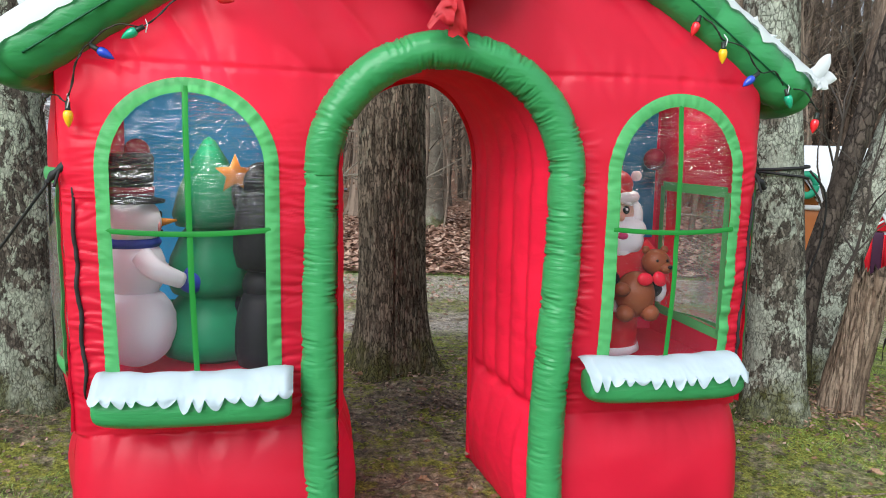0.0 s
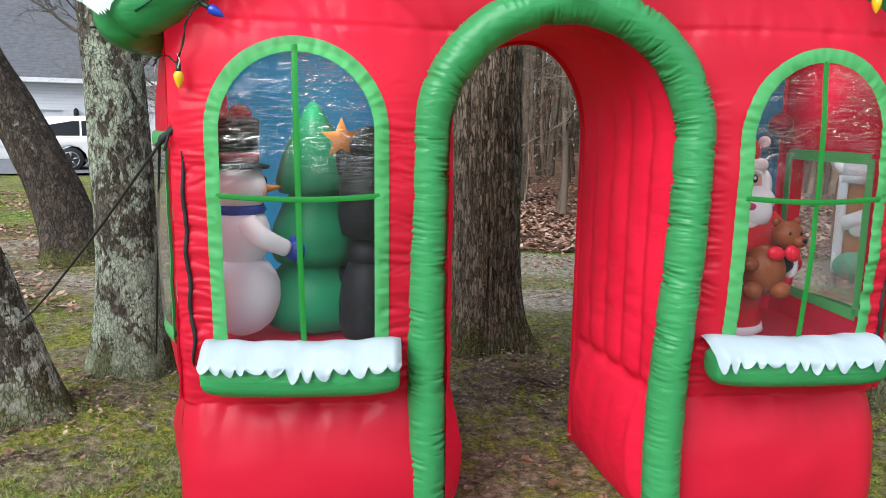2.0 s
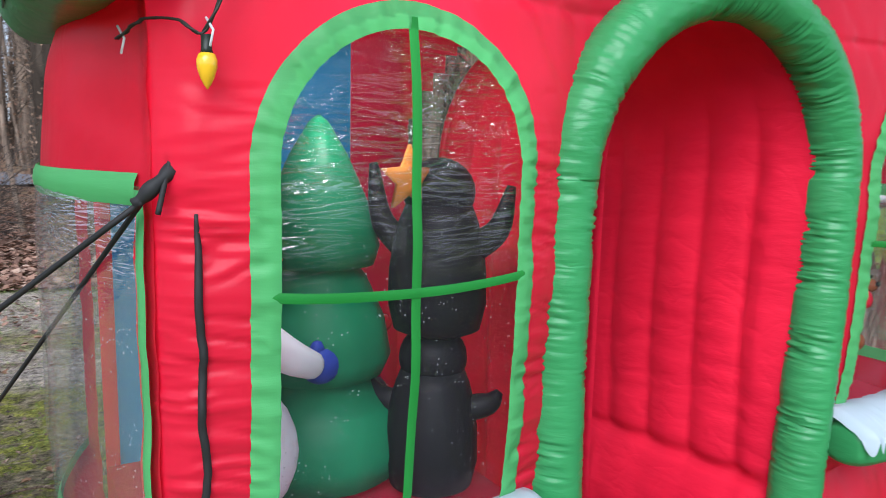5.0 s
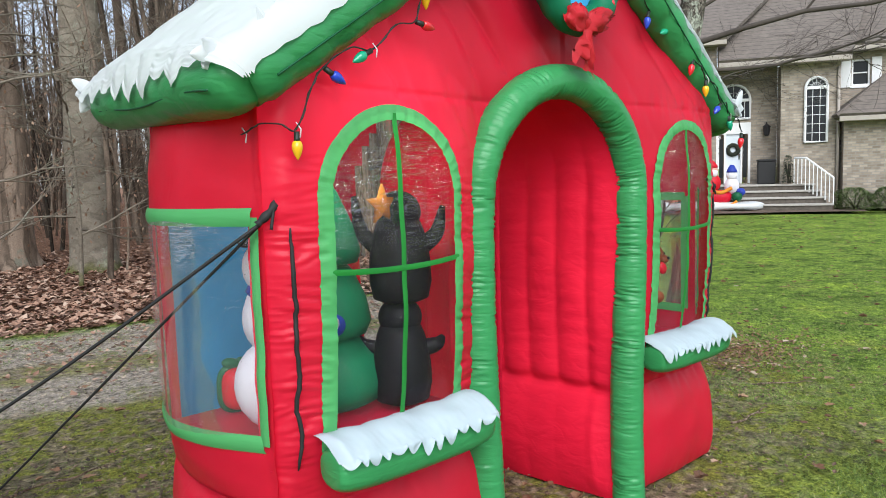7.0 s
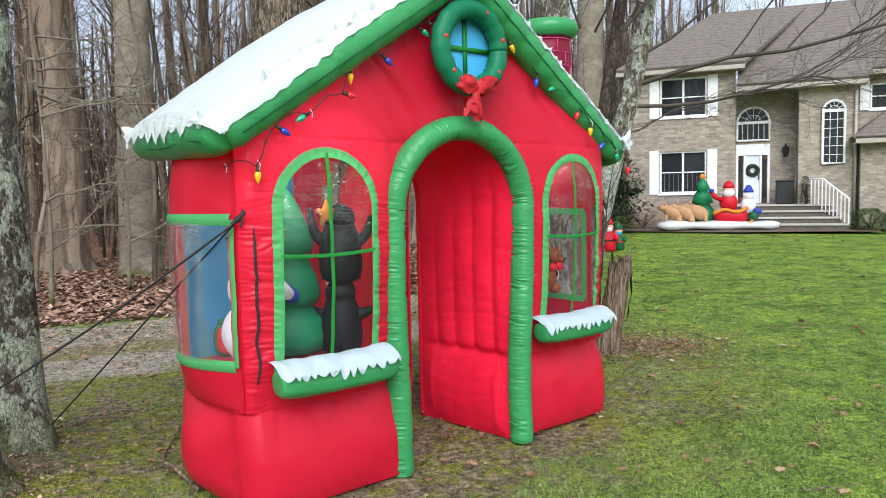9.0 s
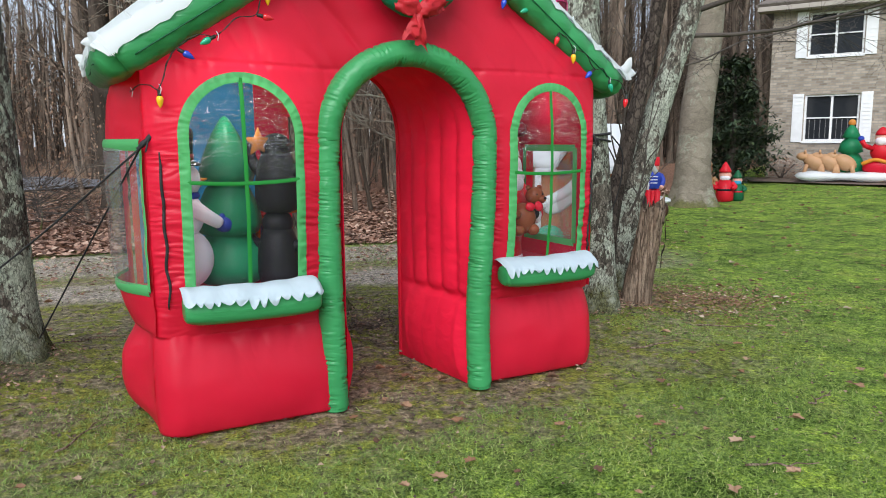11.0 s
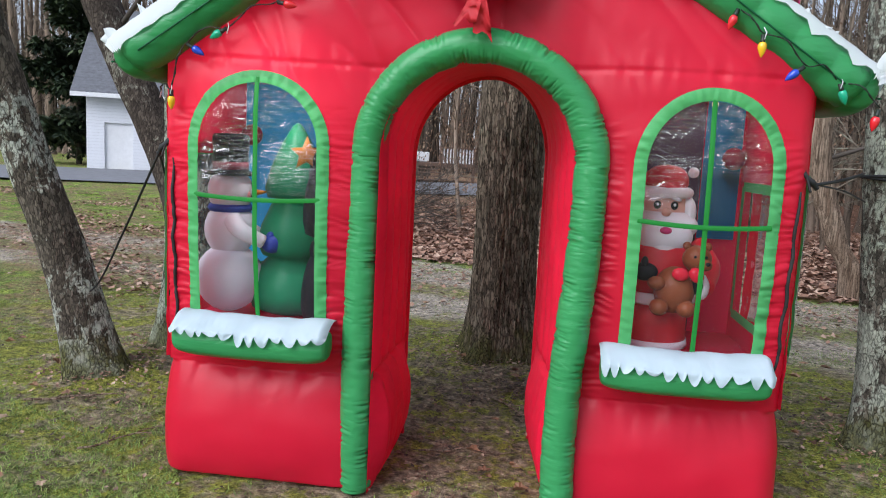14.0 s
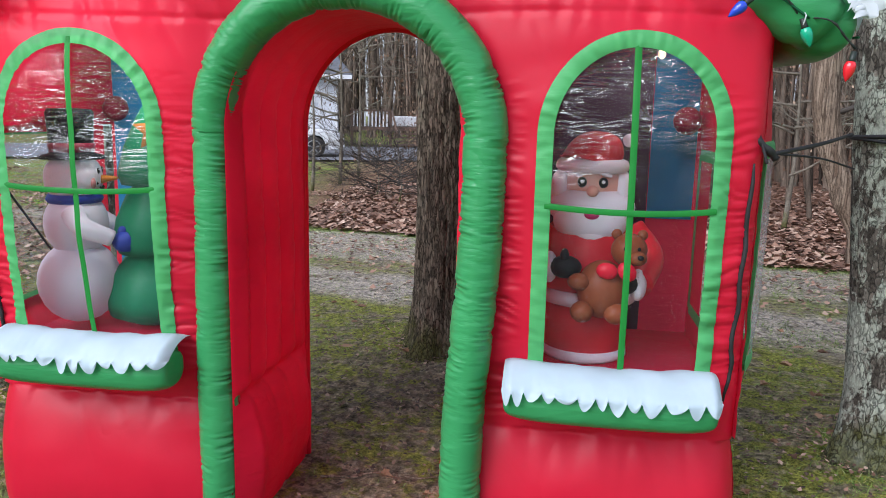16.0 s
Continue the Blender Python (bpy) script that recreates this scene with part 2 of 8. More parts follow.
def bark(name, dark, light, lichen, amount, stretch=(12, 12, 6.0), deep=1.0, low=0.0, moss=True, blotch=11.0):
    m, n, l, b = material(name, dark, 0.9)
    b.inputs["Specular IOR Level"].default_value = 0.15

    def nz(scale, detail, rough, st=(1, 1, 1), twist=0.0):
        t = node(n, "ShaderNodeTexNoise", Scale=scale, Detail=detail, Roughness=rough, Distortion=twist)
        l.new(coords(n, l, st), t.inputs["Vector"])
        return t.outputs["Fac"]

    # scaly plates parted by dark cracks
    wob = node(n, "ShaderNodeTexNoise", Scale=0.55, Detail=3.0, Roughness=0.6)
    base = coords(n, l, stretch)
    l.new(base, wob.inputs["Vector"])
    shift = n.new("ShaderNodeVectorMath")
    shift.operation = "MULTIPLY_ADD"
    l.new(wob.outputs["Color"], shift.inputs[0])
    shift.inputs[1].default_value = (2.2, 2.2, 2.2)
    l.new(base, shift.inputs[2])
    edge = n.new("ShaderNodeTexVoronoi")
    edge.feature = "DISTANCE_TO_EDGE"
    cell = n.new("ShaderNodeTexVoronoi")
    for t in (edge, cell):
        t.inputs["Scale"].default_value = 1.0
        l.new(shift.outputs[0], t.inputs["Vector"])
    sepc = n.new("ShaderNodeSeparateColor")
    l.new(cell.outputs["Color"], sepc.inputs[0])
    plate = sepc.outputs[0]
    rough_edge = calc(n, l, "ADD", edge.outputs["Distance"], calc(n, l, "MULTIPLY", calc(n, l, "SUBTRACT", nz(60.0, 4.0, 0.7), 0.5), 0.16))
    fissure = ramp(n, l, rough_edge, [(0.0, (0, 0, 0)), (0.05, (0.30, 0.30, 0.30)), (0.14, (1, 1, 1))])
    # cracks come and go along their way
    faint = ramp(n, l, nz(9.0, 3.0, 0.6), [(0.48, (0, 0, 0)), (0.66, (0.8, 0.8, 0.8))])
    fissure = mix(n, l, 1.0, fissure, faint, "LIGHTEN")
    flake = calc(n, l, "ADD", calc(n, l, "MULTIPLY", plate, 0.45), calc(n, l, "MULTIPLY", nz(2.6, 4.0, 0.65, stretch, 0.5), 0.55))
    tone = nz(46.0, 4.0, 0.7)
    col = ramp(n, l, flake, [(0.22, dark), (0.78, light)])
    col = mix(n, l, 0.55, col, ramp(n, l, tone, [(0.3, (0.55, 0.55, 0.55)), (0.7, (1.35, 1.35, 1.35))]), "MULTIPLY")
    big = nz(1.4, 2.0, 0.5)
    spots = nz(blotch, 7.0, 0.74, (1, 1, 0.75), 0.6)
    cover = calc(n, l, "ADD", calc(n, l, "ADD", spots, calc(n, l, "MULTIPLY", calc(n, l, "SUBTRACT", plate, 0.5), 0.09)), calc(n, l, "MULTIPLY", calc(n, l, "SUBTRACT", big, 0.5), 0.62))
    if low:
        sep = n.new("ShaderNodeSeparateXYZ")
        l.new(coords(n, l), sep.inputs[0])
        mr = n.new("ShaderNodeMapRange")
        mr.interpolation_type = "SMOOTHSTEP"
        l.new(sep.outputs[2], mr.inputs[0])
        mr.inputs[1].default_value, mr.inputs[2].default_value, mr.inputs[3].default_value, mr.inputs[4].default_value = 0.3, 1.9, low, 0.0
        cover = calc(n, l, "ADD", cover, mr.outputs[0])
    patch = ramp(n, l, cover, [(0.58 - amount, (0, 0, 0)), (0.63 - amount, (1, 1, 1))])
    lich = ramp(n, l, nz(24.0, 4.0, 0.7), [(0.3, tuple(c * 0.55 for c in lichen)), (0.55, tuple(c * 0.85 for c in lichen)), (0.72, tuple(min(1, c * 1.25) for c in lichen))])
    col = mix(n, l, patch, col, lich)
    if moss:
        sz = n.new("ShaderNodeSeparateXYZ")
        l.new(coords(n, l), sz.inputs[0])
        foot_z = calc(n, l, "ADD", sz.outputs[2], calc(n, l, "MULTIPLY", calc(n, l, "SUBTRACT", nz(5.0, 4.0, 0.6), 0.5), 0.7))
        mm = n.new("ShaderNodeMapRange")
        mm.interpolation_type = "SMOOTHSTEP"
        l.new(foot_z, mm.inputs[0])
        mm.inputs[1].default_value, mm.inputs[2].default_value, mm.inputs[3].default_value, mm.inputs[4].default_value = 0.10, 0.34, 0.85, 0.0
        col = mix(n, l, mm.outputs[0], col, ramp(n, l, tone, [(0.3, (0.035, 0.036, 0.012)), (0.7, (0.15, 0.155, 0.04))]))
    col = mix(n, l, mix(n, l, 1.0 - 0.75 * deep, fissure, (1, 1, 1)), tuple(c * 0.20 for c in dark), col)
    l.new(col, b.inputs["Base Color"])
    first = bump(n, l, b, mix(n, l, 0.7, flake, fissure, "MULTIPLY"), 0.9, 0.016)
    second = bump(n, l, b, spots, 0.5, 0.008, first)
    bump(n, l, b, tone, 0.4, 0.004, second)
    return m


BARK_LICHEN = bark("lichen_covered_bark", (0.046, 0.040, 0.031), (0.265, 0.235, 0.19), (0.52, 0.555, 0.45), 0.092, stretch=(52, 52, 26.0), deep=0.9, low=0.05, blotch=8.0)
BARK_THICK = bark("bark_under_thick_lichen", (0.045, 0.038, 0.03), (0.225, 0.195, 0.155), (0.52, 0.57, 0.44), 0.085, stretch=(52, 52, 26.0), deep=0.9, low=0.08, blotch=6.5)
BARK_MIXED = bark("dark_bark_with_lichen_patches", (0.045, 0.037, 0.029), (0.20, 0.168, 0.132), (0.52, 0.54, 0.46), 0.02, stretch=(50, 50, 24.0), deep=0.95, low=0.10, blotch=8.0)
BARK_OAK = bark("ridged_brown_bark", (0.040, 0.031, 0.022), (0.35, 0.285, 0.21), (0.34, 0.36, 0.26), -0.09, stretch=(54, 54, 13.0), deep=1.05)
BARK_BEECH = bark("smooth_grey_bark", (0.165, 0.14, 0.108), (0.255, 0.222, 0.175), (0.30, 0.30, 0.23), 0.0, stretch=(2.5, 2.5, 4), deep=0.25)
BARK_DARK = bark("dark_furrowed_bark", (0.034, 0.026, 0.021), (0.115, 0.092, 0.074), (0.28, 0.27, 0.22), -0.07, stretch=(28, 28, 12.0))
BARK_FAR = bark("far_wood_bark", (0.10, 0.077, 0.06), (0.28, 0.22, 0.175), (0.22, 0.22, 0.18), -0.05, stretch=(4, 4, 0.8), deep=0.6, moss=False)
DEADWOOD = bark("bare_dead_wood", (0.13, 0.085, 0.058), (0.37, 0.285, 0.21), (0.34, 0.33, 0.27), -0.15, stretch=(34, 34, 2.2), deep=0.9, moss=False)


def vary_by_piece(m, low, high):
    """Each separate stem takes a tone of its own."""
    n, l = m.node_tree.nodes, m.node_tree.links
    b = n["Principled BSDF"]
    old = b.inputs["Base Color"].links[0].from_socket
    g = n.new("ShaderNodeNewGeometry")
    l.new(mix(n, l, 1.0, old, ramp(n, l, g.outputs["Random Per Island"], [(0.0, (low, low, low * 0.97)), (1.0, (high, high * 0.97, high * 0.93))]), "MULTIPLY"), b.inputs["Base Color"])


vary_by_piece(BARK_FAR, 0.30, 1.40)
TWIG = plain("twig_bark", (0.062, 0.051, 0.042), 0.9, var=0.3, scale=3)


def ground_material():
    m, n, l, b = material("lawn_dirt_and_leaf_litter", (0.1, 0.1, 0.05), 0.95)
    b.inputs["Specular IOR Level"].default_value = 0.12
    v = coords(n, l)
    sep = n.new("ShaderNodeSeparateXYZ")
    l.new(v, sep.inputs[0])
    x, y = sep.outputs[0], sep.outputs[1]

    def nz(scale, detail=4.0, rough=0.6):
        t = node(n, "ShaderNodeTexNoise", Scale=scale, Detail=detail, Roughness=rough)
        l.new(v, t.inputs["Vector"])
        return t.outputs["Fac"]

    def step(value, a, c):
        mr = n.new("ShaderNodeMapRange")
        mr.interpolation_type = "SMOOTHSTEP"
        l.new(value, mr.inputs[0])
        mr.inputs[1].default_value, mr.inputs[2].default_value = a, c
        return mr.outputs[0]

    mul = lambda a, c: calc(n, l, "MULTIPLY", a, c)
    add = lambda a, c: calc(n, l, "ADD", a, c)
    wob = mul(add(nz(0.9, 5.0), -0.5), 2.0)
    fine = add(mul(nz(48.0, 4.0, 0.7), 0.55), mul(nz(150.0, 3.0, 0.7), 0.45))
    mid = nz(7.0, 5.0, 0.7)
    grass = ramp(n, l, fine, [(0.40, (0.022, 0.044, 0.008)), (0.5, (0.145, 0.245, 0.036)), (0.61, (0.38, 0.50, 0.115))])
    straw = ramp(n, l, fine, [(0.37, (0.065, 0.055, 0.03)), (0.63, (0.32, 0.26, 0.15))])
    moss = ramp(n, l, fine, [(0.38, (0.048, 0.052, 0.012)), (0.62, (0.34, 0.335, 0.075))])
    dirt = ramp(n, l, nz(22.0, 6.0, 0.78), [(0.34, (0.036, 0.027, 0.019)), (0.52, (0.21, 0.165, 0.12)), (0.68, (0.46, 0.375, 0.28))])
    gravel = ramp(n, l, nz(34.0, 6.0, 0.8), [(0.34, (0.10, 0.085, 0.07)), (0.5, (0.36, 0.31, 0.265)), (0.68, (0.62, 0.555, 0.49))])
    litter = ramp(n, l, nz(16.0, 6.0, 0.8), [(0.3, (0.065, 0.037, 0.026)), (0.5, (0.21, 0.115, 0.078)), (0.72, (0.44, 0.28, 0.20))])
    col = mix(n, l, calc(n, l, "MULTIPLY", step(nz(1.7, 4.0, 0.7), 0.50, 0.76), 0.45), grass, straw)
    col = mix(n, l, mul(step(mid, 0.60, 0.72), 0.5), col, straw)
    col = mix(n, l, mul(step(nz(3.1, 5.0, 0.75), 0.62, 0.74), 0.6), col, dirt)
    col = mix(n, l, mul(step(nz(11.0, 3.0, 0.6), 0.42, 0.28), 0.55), col, (0.04, 0.05, 0.016))
    patchy = ramp(n, l, nz(1.3, 5.0, 0.65), [(0.32, (0.34, 0.40, 0.32)), (0.5, (0.95, 0.97, 0.95)), (0.66, (1.40, 1.32, 1.05))])
    col = mix(n, l, 0.85, col, patchy, "MULTIPLY")
    tufts = ramp(n, l, nz(5.2, 4.0, 0.7), [(0.36, (0.42, 0.52, 0.40)), (0.5, (1.0, 1.0, 1.0)), (0.64, (1.25, 1.18, 0.95))])
    col = mix(n, l, 0.7, col, tufts, "MULTIPLY")
    # mossy and bare ground round the trees and under the arch
    dx = mul(add(x, 0.7), 0.27)
    dy = mul(add(y, -5.0), 0.38)
    r = calc(n, l, "SQRT", add(mul(dx, dx), mul(dy, dy)))
    near = add(r, mul(wob, 0.30))
    col = mix(n, l, mul(step(near, 1.45, 0.85), 0.9), col, mix(n, l, step(add(mid, mul(add(nz(1.9, 4.0, 0.6), -0.5), 0.7)), 0.42, 0.56), dirt, moss))
    ax = add(x, 0.06)
    ay = mul(add(y, -3.5), 0.75)
    core = add(calc(n, l, "SQRT", add(mul(ax, ax), mul(ay, ay))), mul(wob, 0.25))
    col = mix(n, l, mul(mul(step(core, 1.35, 0.75), step(add(mul(mid, 0.5), mul(nz(2.6, 5.0, 0.7), 0.5)), 0.56, 0.46)), 0.85), col, dirt)
    # gravel drive
    gy = add(y, mul(wob, 0.45))
    band = mul(step(gy, 5.9, 6.4), step(gy, 9.3, 8.9))
    band = mul(band, step(add(x, wob), 5.0, 3.5))
    worn = mix(n, l, step(nz(2.3, 5.0, 0.7), 0.52, 0.68), gravel, dirt)
    crown = mul(step(gy, 6.9, 7.25), step(gy, 7.8, 7.5))
    col = mix(n, l, mul(crown, mul(band, 0.8)), col, mix(n, l, step(mid, 0.4, 0.55), dirt, moss))
    tracks = mul(band, add(mul(crown, -0.75), 1.0))
    col = mix(n, l, mul(tracks, step(nz(1.3, 6.0, 0.75), 0.70, 0.56)), col, worn)
    # leaf litter of the wood
    edge = add(add(y, mul(wob, 0.5)), mul(calc(n, l, "MAXIMUM", add(x, -3.5), 0.0), -0.95))
    wood = mul(step(edge, 9.1, 9.6), step(add(x, mul(y, 0.32)), -3.2, -1.2))
    col = mix(n, l, wood, col, litter)
    dead = mul(step(x, -3.4, -5.0), step(nz(1.1, 6.0, 0.75), 0.40, 0.56))
    col = mix(n, l, mul(dead, 0.75), col, mix(n, l, step(nz(4.0, 5.0, 0.7), 0.45, 0.6), straw, litter))
    clods = ramp(n, l, nz(13.0, 7.0, 0.78), [(0.38, (0.36, 0.37, 0.33)), (0.46, (1.0, 1.0, 1.0)), (0.54, (1.32, 1.30, 1.24)), (0.64, (1.95, 1.85, 1.6))])
    col = mix(n, l, 0.85, col, clods, "MULTIPLY")
    l.new(col, b.inputs["Base Color"])
    first = bump(n, l, b, mid, 0.8, 0.06)
    bump(n, l, b, fine, 1.0, 0.03, first)
    return m


GROUND = ground_material()


# ---- mesh helpers ----
def finish(name, bm, mats, parent=None, label="", smooth=True):
    me = bpy.data.meshes.new(name)
    bm.normal_update()
    bm.to_mesh(me)
    bm.free()
    for m in mats if isinstance(mats, (list, tuple)) else [mats]:
        me.materials.append(m)
    if smooth:
        me.polygons.foreach_set("use_smooth", [True] * len(me.polygons))
    ob = new(name, me)
    if parent:
        ob.parent = parent
    if label:
        ob["label"] = label
    return ob


def part(name, bm, mats, parent, label="", smooth=True):
    return finish(name, bm, mats, parent, label, smooth)


def thing(name, m, label, category, group="", kind=""):
    ob = new(name)
    ob.empty_display_size = 0.1
    ob.matrix_world = m
    return tagged(ob, label, category, group, kind)


def grid(bm, nu, nv, f, keep=None, mat=0, flip=False):
    """A sheet of nu x nv cells; f(i/nu, j/nv) gives the place."""
    vs = [[None] * (nv + 1) for _ in range(nu + 1)]
    at = [[f(i / nu, j / nv) for j in range(nv + 1)] for i in range(nu + 1)]
    for i in range(nu):
        for j in range(nv):
            if keep and not keep(*(sum(at[a][c][k] for a in (i, i + 1) for c in (j, j + 1)) / 4 for k in range(3))):
                continue
            quad = []
            for a, c in ((i, j), (i + 1, j), (i + 1, j + 1), (i, j + 1)):
                if vs[a][c] is None:
                    vs[a][c] = bm.verts.new(at[a][c])
                quad.append(vs[a][c])
            face = bm.faces.new(quad[::-1] if flip else quad)
            face.material_index = mat
    return bm


def tube(bm, pts, radius, sides=12, mat=0, cap=True, wrinkle=0.0):
    """A tube along points; radius is a number or a function of 0..1."""
    pts = [Vector(p) for p in pts]
    rings, up = [], Vector((0.31, 0.17, 0.93))
    last = None
    for i, p in enumerate(pts):
        d = (pts[min(i + 1, len(pts) - 1)] - pts[max(i - 1, 0)]).normalized()
        if last is None:
            side = d.cross(up if abs(d.dot(up)) < 0.9 else Vector((1, 0, 0))).normalized()
        else:
            side = (last - d * last.dot(d)).normalized()
        last = side
        other = d.cross(side)
        r = radius(i / (len(pts) - 1)) if callable(radius) else radius
        ring = []
        for k in range(sides):
            a = 2 * math.pi * k / sides
            q = r * (1 + wrinkle * noise.noise((p * 22 + Vector((math.cos(a), math.sin(a), 0)) * 1.5)))
            ring.append(bm.verts.new(p + side * math.cos(a) * q + other * math.sin(a) * q))
        rings.append(ring)
    for a, c in zip(rings, rings[1:]):
        for k in range(sides):
            f = bm.faces.new((a[k], a[(k + 1) % sides], c[(k + 1) % sides], c[k]))
            f.material_index = mat
    if cap:
        for ring, sign in ((rings[0], -1), (rings[-1], 1)):
            f = bm.faces.new(ring[::-1] if sign < 0 else ring)
            f.material_index = mat
    return bm


def ball(bm, c, r, mat=0, turn=None, n=16, squareness=1.0):
    """An ellipsoid; squareness below 1 makes it boxy like a full cushion."""
    m = Matrix.Translation(c) @ (turn or Matrix())
    rx, ry, rz = r if isinstance(r, (tuple, list)) else (r, r, r)
    sg = lambda q: math.copysign(abs(q) ** squareness, q)
    rows = []
    for j in range(n // 2 + 1):
        t = math.pi * j / (n // 2)
        if j in (0, n // 2):
            rows.append([bm.verts.new(m @ Vector((0, 0, rz * math.cos(t))))])
            continue
        rows.append([bm.verts.new(m @ Vector((rx * sg(math.cos(2 * math.pi * k / n)) * abs(math.sin(t)) ** squareness, ry * sg(math.sin(2 * math.pi * k / n)) * abs(math.sin(t)) ** squareness, rz * sg(math.cos(t))))) for k in range(n)])
    for a, c2 in zip(rows, rows[1:]):
        for k in range(n):
            q = (k + 1) % n
            if len(a) == 1:
                f = bm.faces.new((a[0], c2[k], c2[q]))
            elif len(c2) == 1:
                f = bm.faces.new((a[k], c2[0], a[q]))
            else:
                f = bm.faces.new((a[k], c2[k], c2[q], a[q]))
            f.material_index = mat
    return bm


def lathe(bm, c, profile, mat=0, n=28, turn=None, lobes=0.0):
    """Rings of (radius, height) about an upright axis."""
    m = Matrix.Translation(c) @ (turn or Matrix())
    rows = [[bm.verts.new(m @ Vector((max(r, 0.0005) * (1 + lobes * math.cos(8 * 2 * math.pi * k / n)) * math.cos(2 * math.pi * k / n), max(r, 0.0005) * (1 + lobes * math.cos(8 * 2 * math.pi * k / n)) * math.sin(2 * math.pi * k / n), z))) for k in range(n)] for r, z in profile]
    for a, c2 in zip(rows, rows[1:]):
        for k in range(n):
            f = bm.faces.new((a[k], a[(k + 1) % n], c2[(k + 1) % n], c2[k]))
            f.material_index = mat
    for row, s in ((rows[0], 1), (rows[-1], -1)):
        f = bm.faces.new(row[::-1] if s > 0 else row)
        f.material_index = mat
    return bm


def box(bm, lo, hi, mat=0, bevel=0.0, turn=None):
    lo, hi = Vector(lo), Vector(hi)
    got = bmesh.ops.create_cube(bm, size=1, matrix=(turn or Matrix()) @ Matrix.Translation((lo + hi) / 2) @ Matrix.Diagonal((*(hi - lo), 1)))
    faces = {f for v in got["verts"] for f in v.link_faces}
    if bevel:
        r = bmesh.ops.bevel(bm, geom=list({e for v in got["verts"] for e in v.link_edges}), offset=bevel, segments=2, affect="EDGES", profile=0.5)
        faces = {f for v in r["verts"] for f in v.link_faces} | {f for f in faces if f.is_valid}
    for f in faces:
        if f.is_valid:
            f.material_index = mat
    return bm


def smoothpath(pts, steps=10):
    """Catmull-Rom through the points."""
    pts = [Vector(p) for p in pts]
    ext = [pts[0] * 2 - pts[1], *pts, pts[-1] * 2 - pts[-2]]
    out = []
    for a, p, q, c in zip(ext, ext[1:], ext[2:], ext[3:]):
        for i in range(steps):
            t = i / steps
            out.append(0.5 * (2 * p + (q - a) * t + (2 * a - 5 * p + 4 * q - c) * t * t + (3 * p - a - 3 * q + c) * t ** 3))
    return out + [pts[-1]]


def pill(x, power=4.0):
    x = min(1, max(0, x))
    return 1 - abs(2 * x - 1) ** power


# ---- ground ----
def ground_height(x, y):
    r = math.hypot(x, y - 3)
    h = 0.02 * noise.noise(Vector((x * 0.7, y * 0.7, 0))) + 0.011 * noise.noise(Vector((x * 4.5, y * 4.5, 8))) + 0.008 * noise.noise(Vector((x * 9.5, y * 9.5, 3))) + 0.05 * noise.noise(Vector((x * 0.16, y * 0.16, 5))) * min(1, r / 8)
    for tx, ty, hh, rr in ((-2.5, 3.4, 0.07, 0.5), (-2.35, 4.1, 0.08, 0.6), (-0.345, 4.95, 0.10, 0.8), (1.97, 4.18, 0.08, 0.55), (2.55, 4.75, 0.08, 0.6)):
        d2 = ((x - tx) ** 2 + (y - ty) ** 2) / rr ** 2
        if d2 < 6:
            h += hh * math.exp(-d2)
    return h


def build_ground():
    bm = bmesh.new()
    ax = [-400, -200, -100, -60, -40, -30] + [-24 + 0.8 * i for i in range(23)] + [-5.6 + 0.06 * i for i in range(170)] + [4.7 + 0.16 * i for i in range(12)] + [6.6 + 0.8 * i for i in range(30)] + [32, 40, 60, 100, 200, 400]
    ay = [-400, -200, -100, -40, -20, -10, -6] + [-4 + 0.16 * i for i in range(27)] + [0.32 + 0.06 * i for i in range(115)] + [7.2 + 0.5 * i for i in range(40)] + [28, 32, 40, 60, 100, 200, 400]
    vs = [[bm.verts.new((x, y, ground_height(x, y) - 0.01)) for y in ay] for x in ax]
    for i in range(len(ax) - 1):
        for j in range(len(ay) - 1):
            bm.faces.new((vs[i][j], vs[i + 1][j], vs[i + 1][j + 1], vs[i][j + 1]))
    tagged(finish("ground", bm, GROUND), "mossy lawn with bare dirt, gravel drive and leaf litter", "ground", kind="structure")


build_ground()


# ---- the walk-through inflatable house ----
HOUSE = pose(-0.03, 2.80, 0.0, 0, 0, 10.5)
house = thing("inflatable_house", HOUSE, "red and green walk-through inflatable house with a snowy roof", "inflatable house")
APEX, EAVE_L, EAVE_R = (0.02, 2.80), (-1.42, 1.845), (1.45, 1.825)
WIN = {-1: (-0.885, 0.305), 1: (0.937, 0.285)}
SILL = {-1: (-0.878, 0.337), 1: (0.908, 0.325)}
SIDE = 1.335
BACK = 0.78


def roofline(u):
    (ua, za), (ub, zb) = (APEX, EAVE_L) if u < APEX[0] else (APEX, EAVE_R)
    return za + (zb - za) * (u - ua) / (ub - ua)


def ridge(q):
    return max(0.0, 1 - 2.4 * abs(q)) ** 2


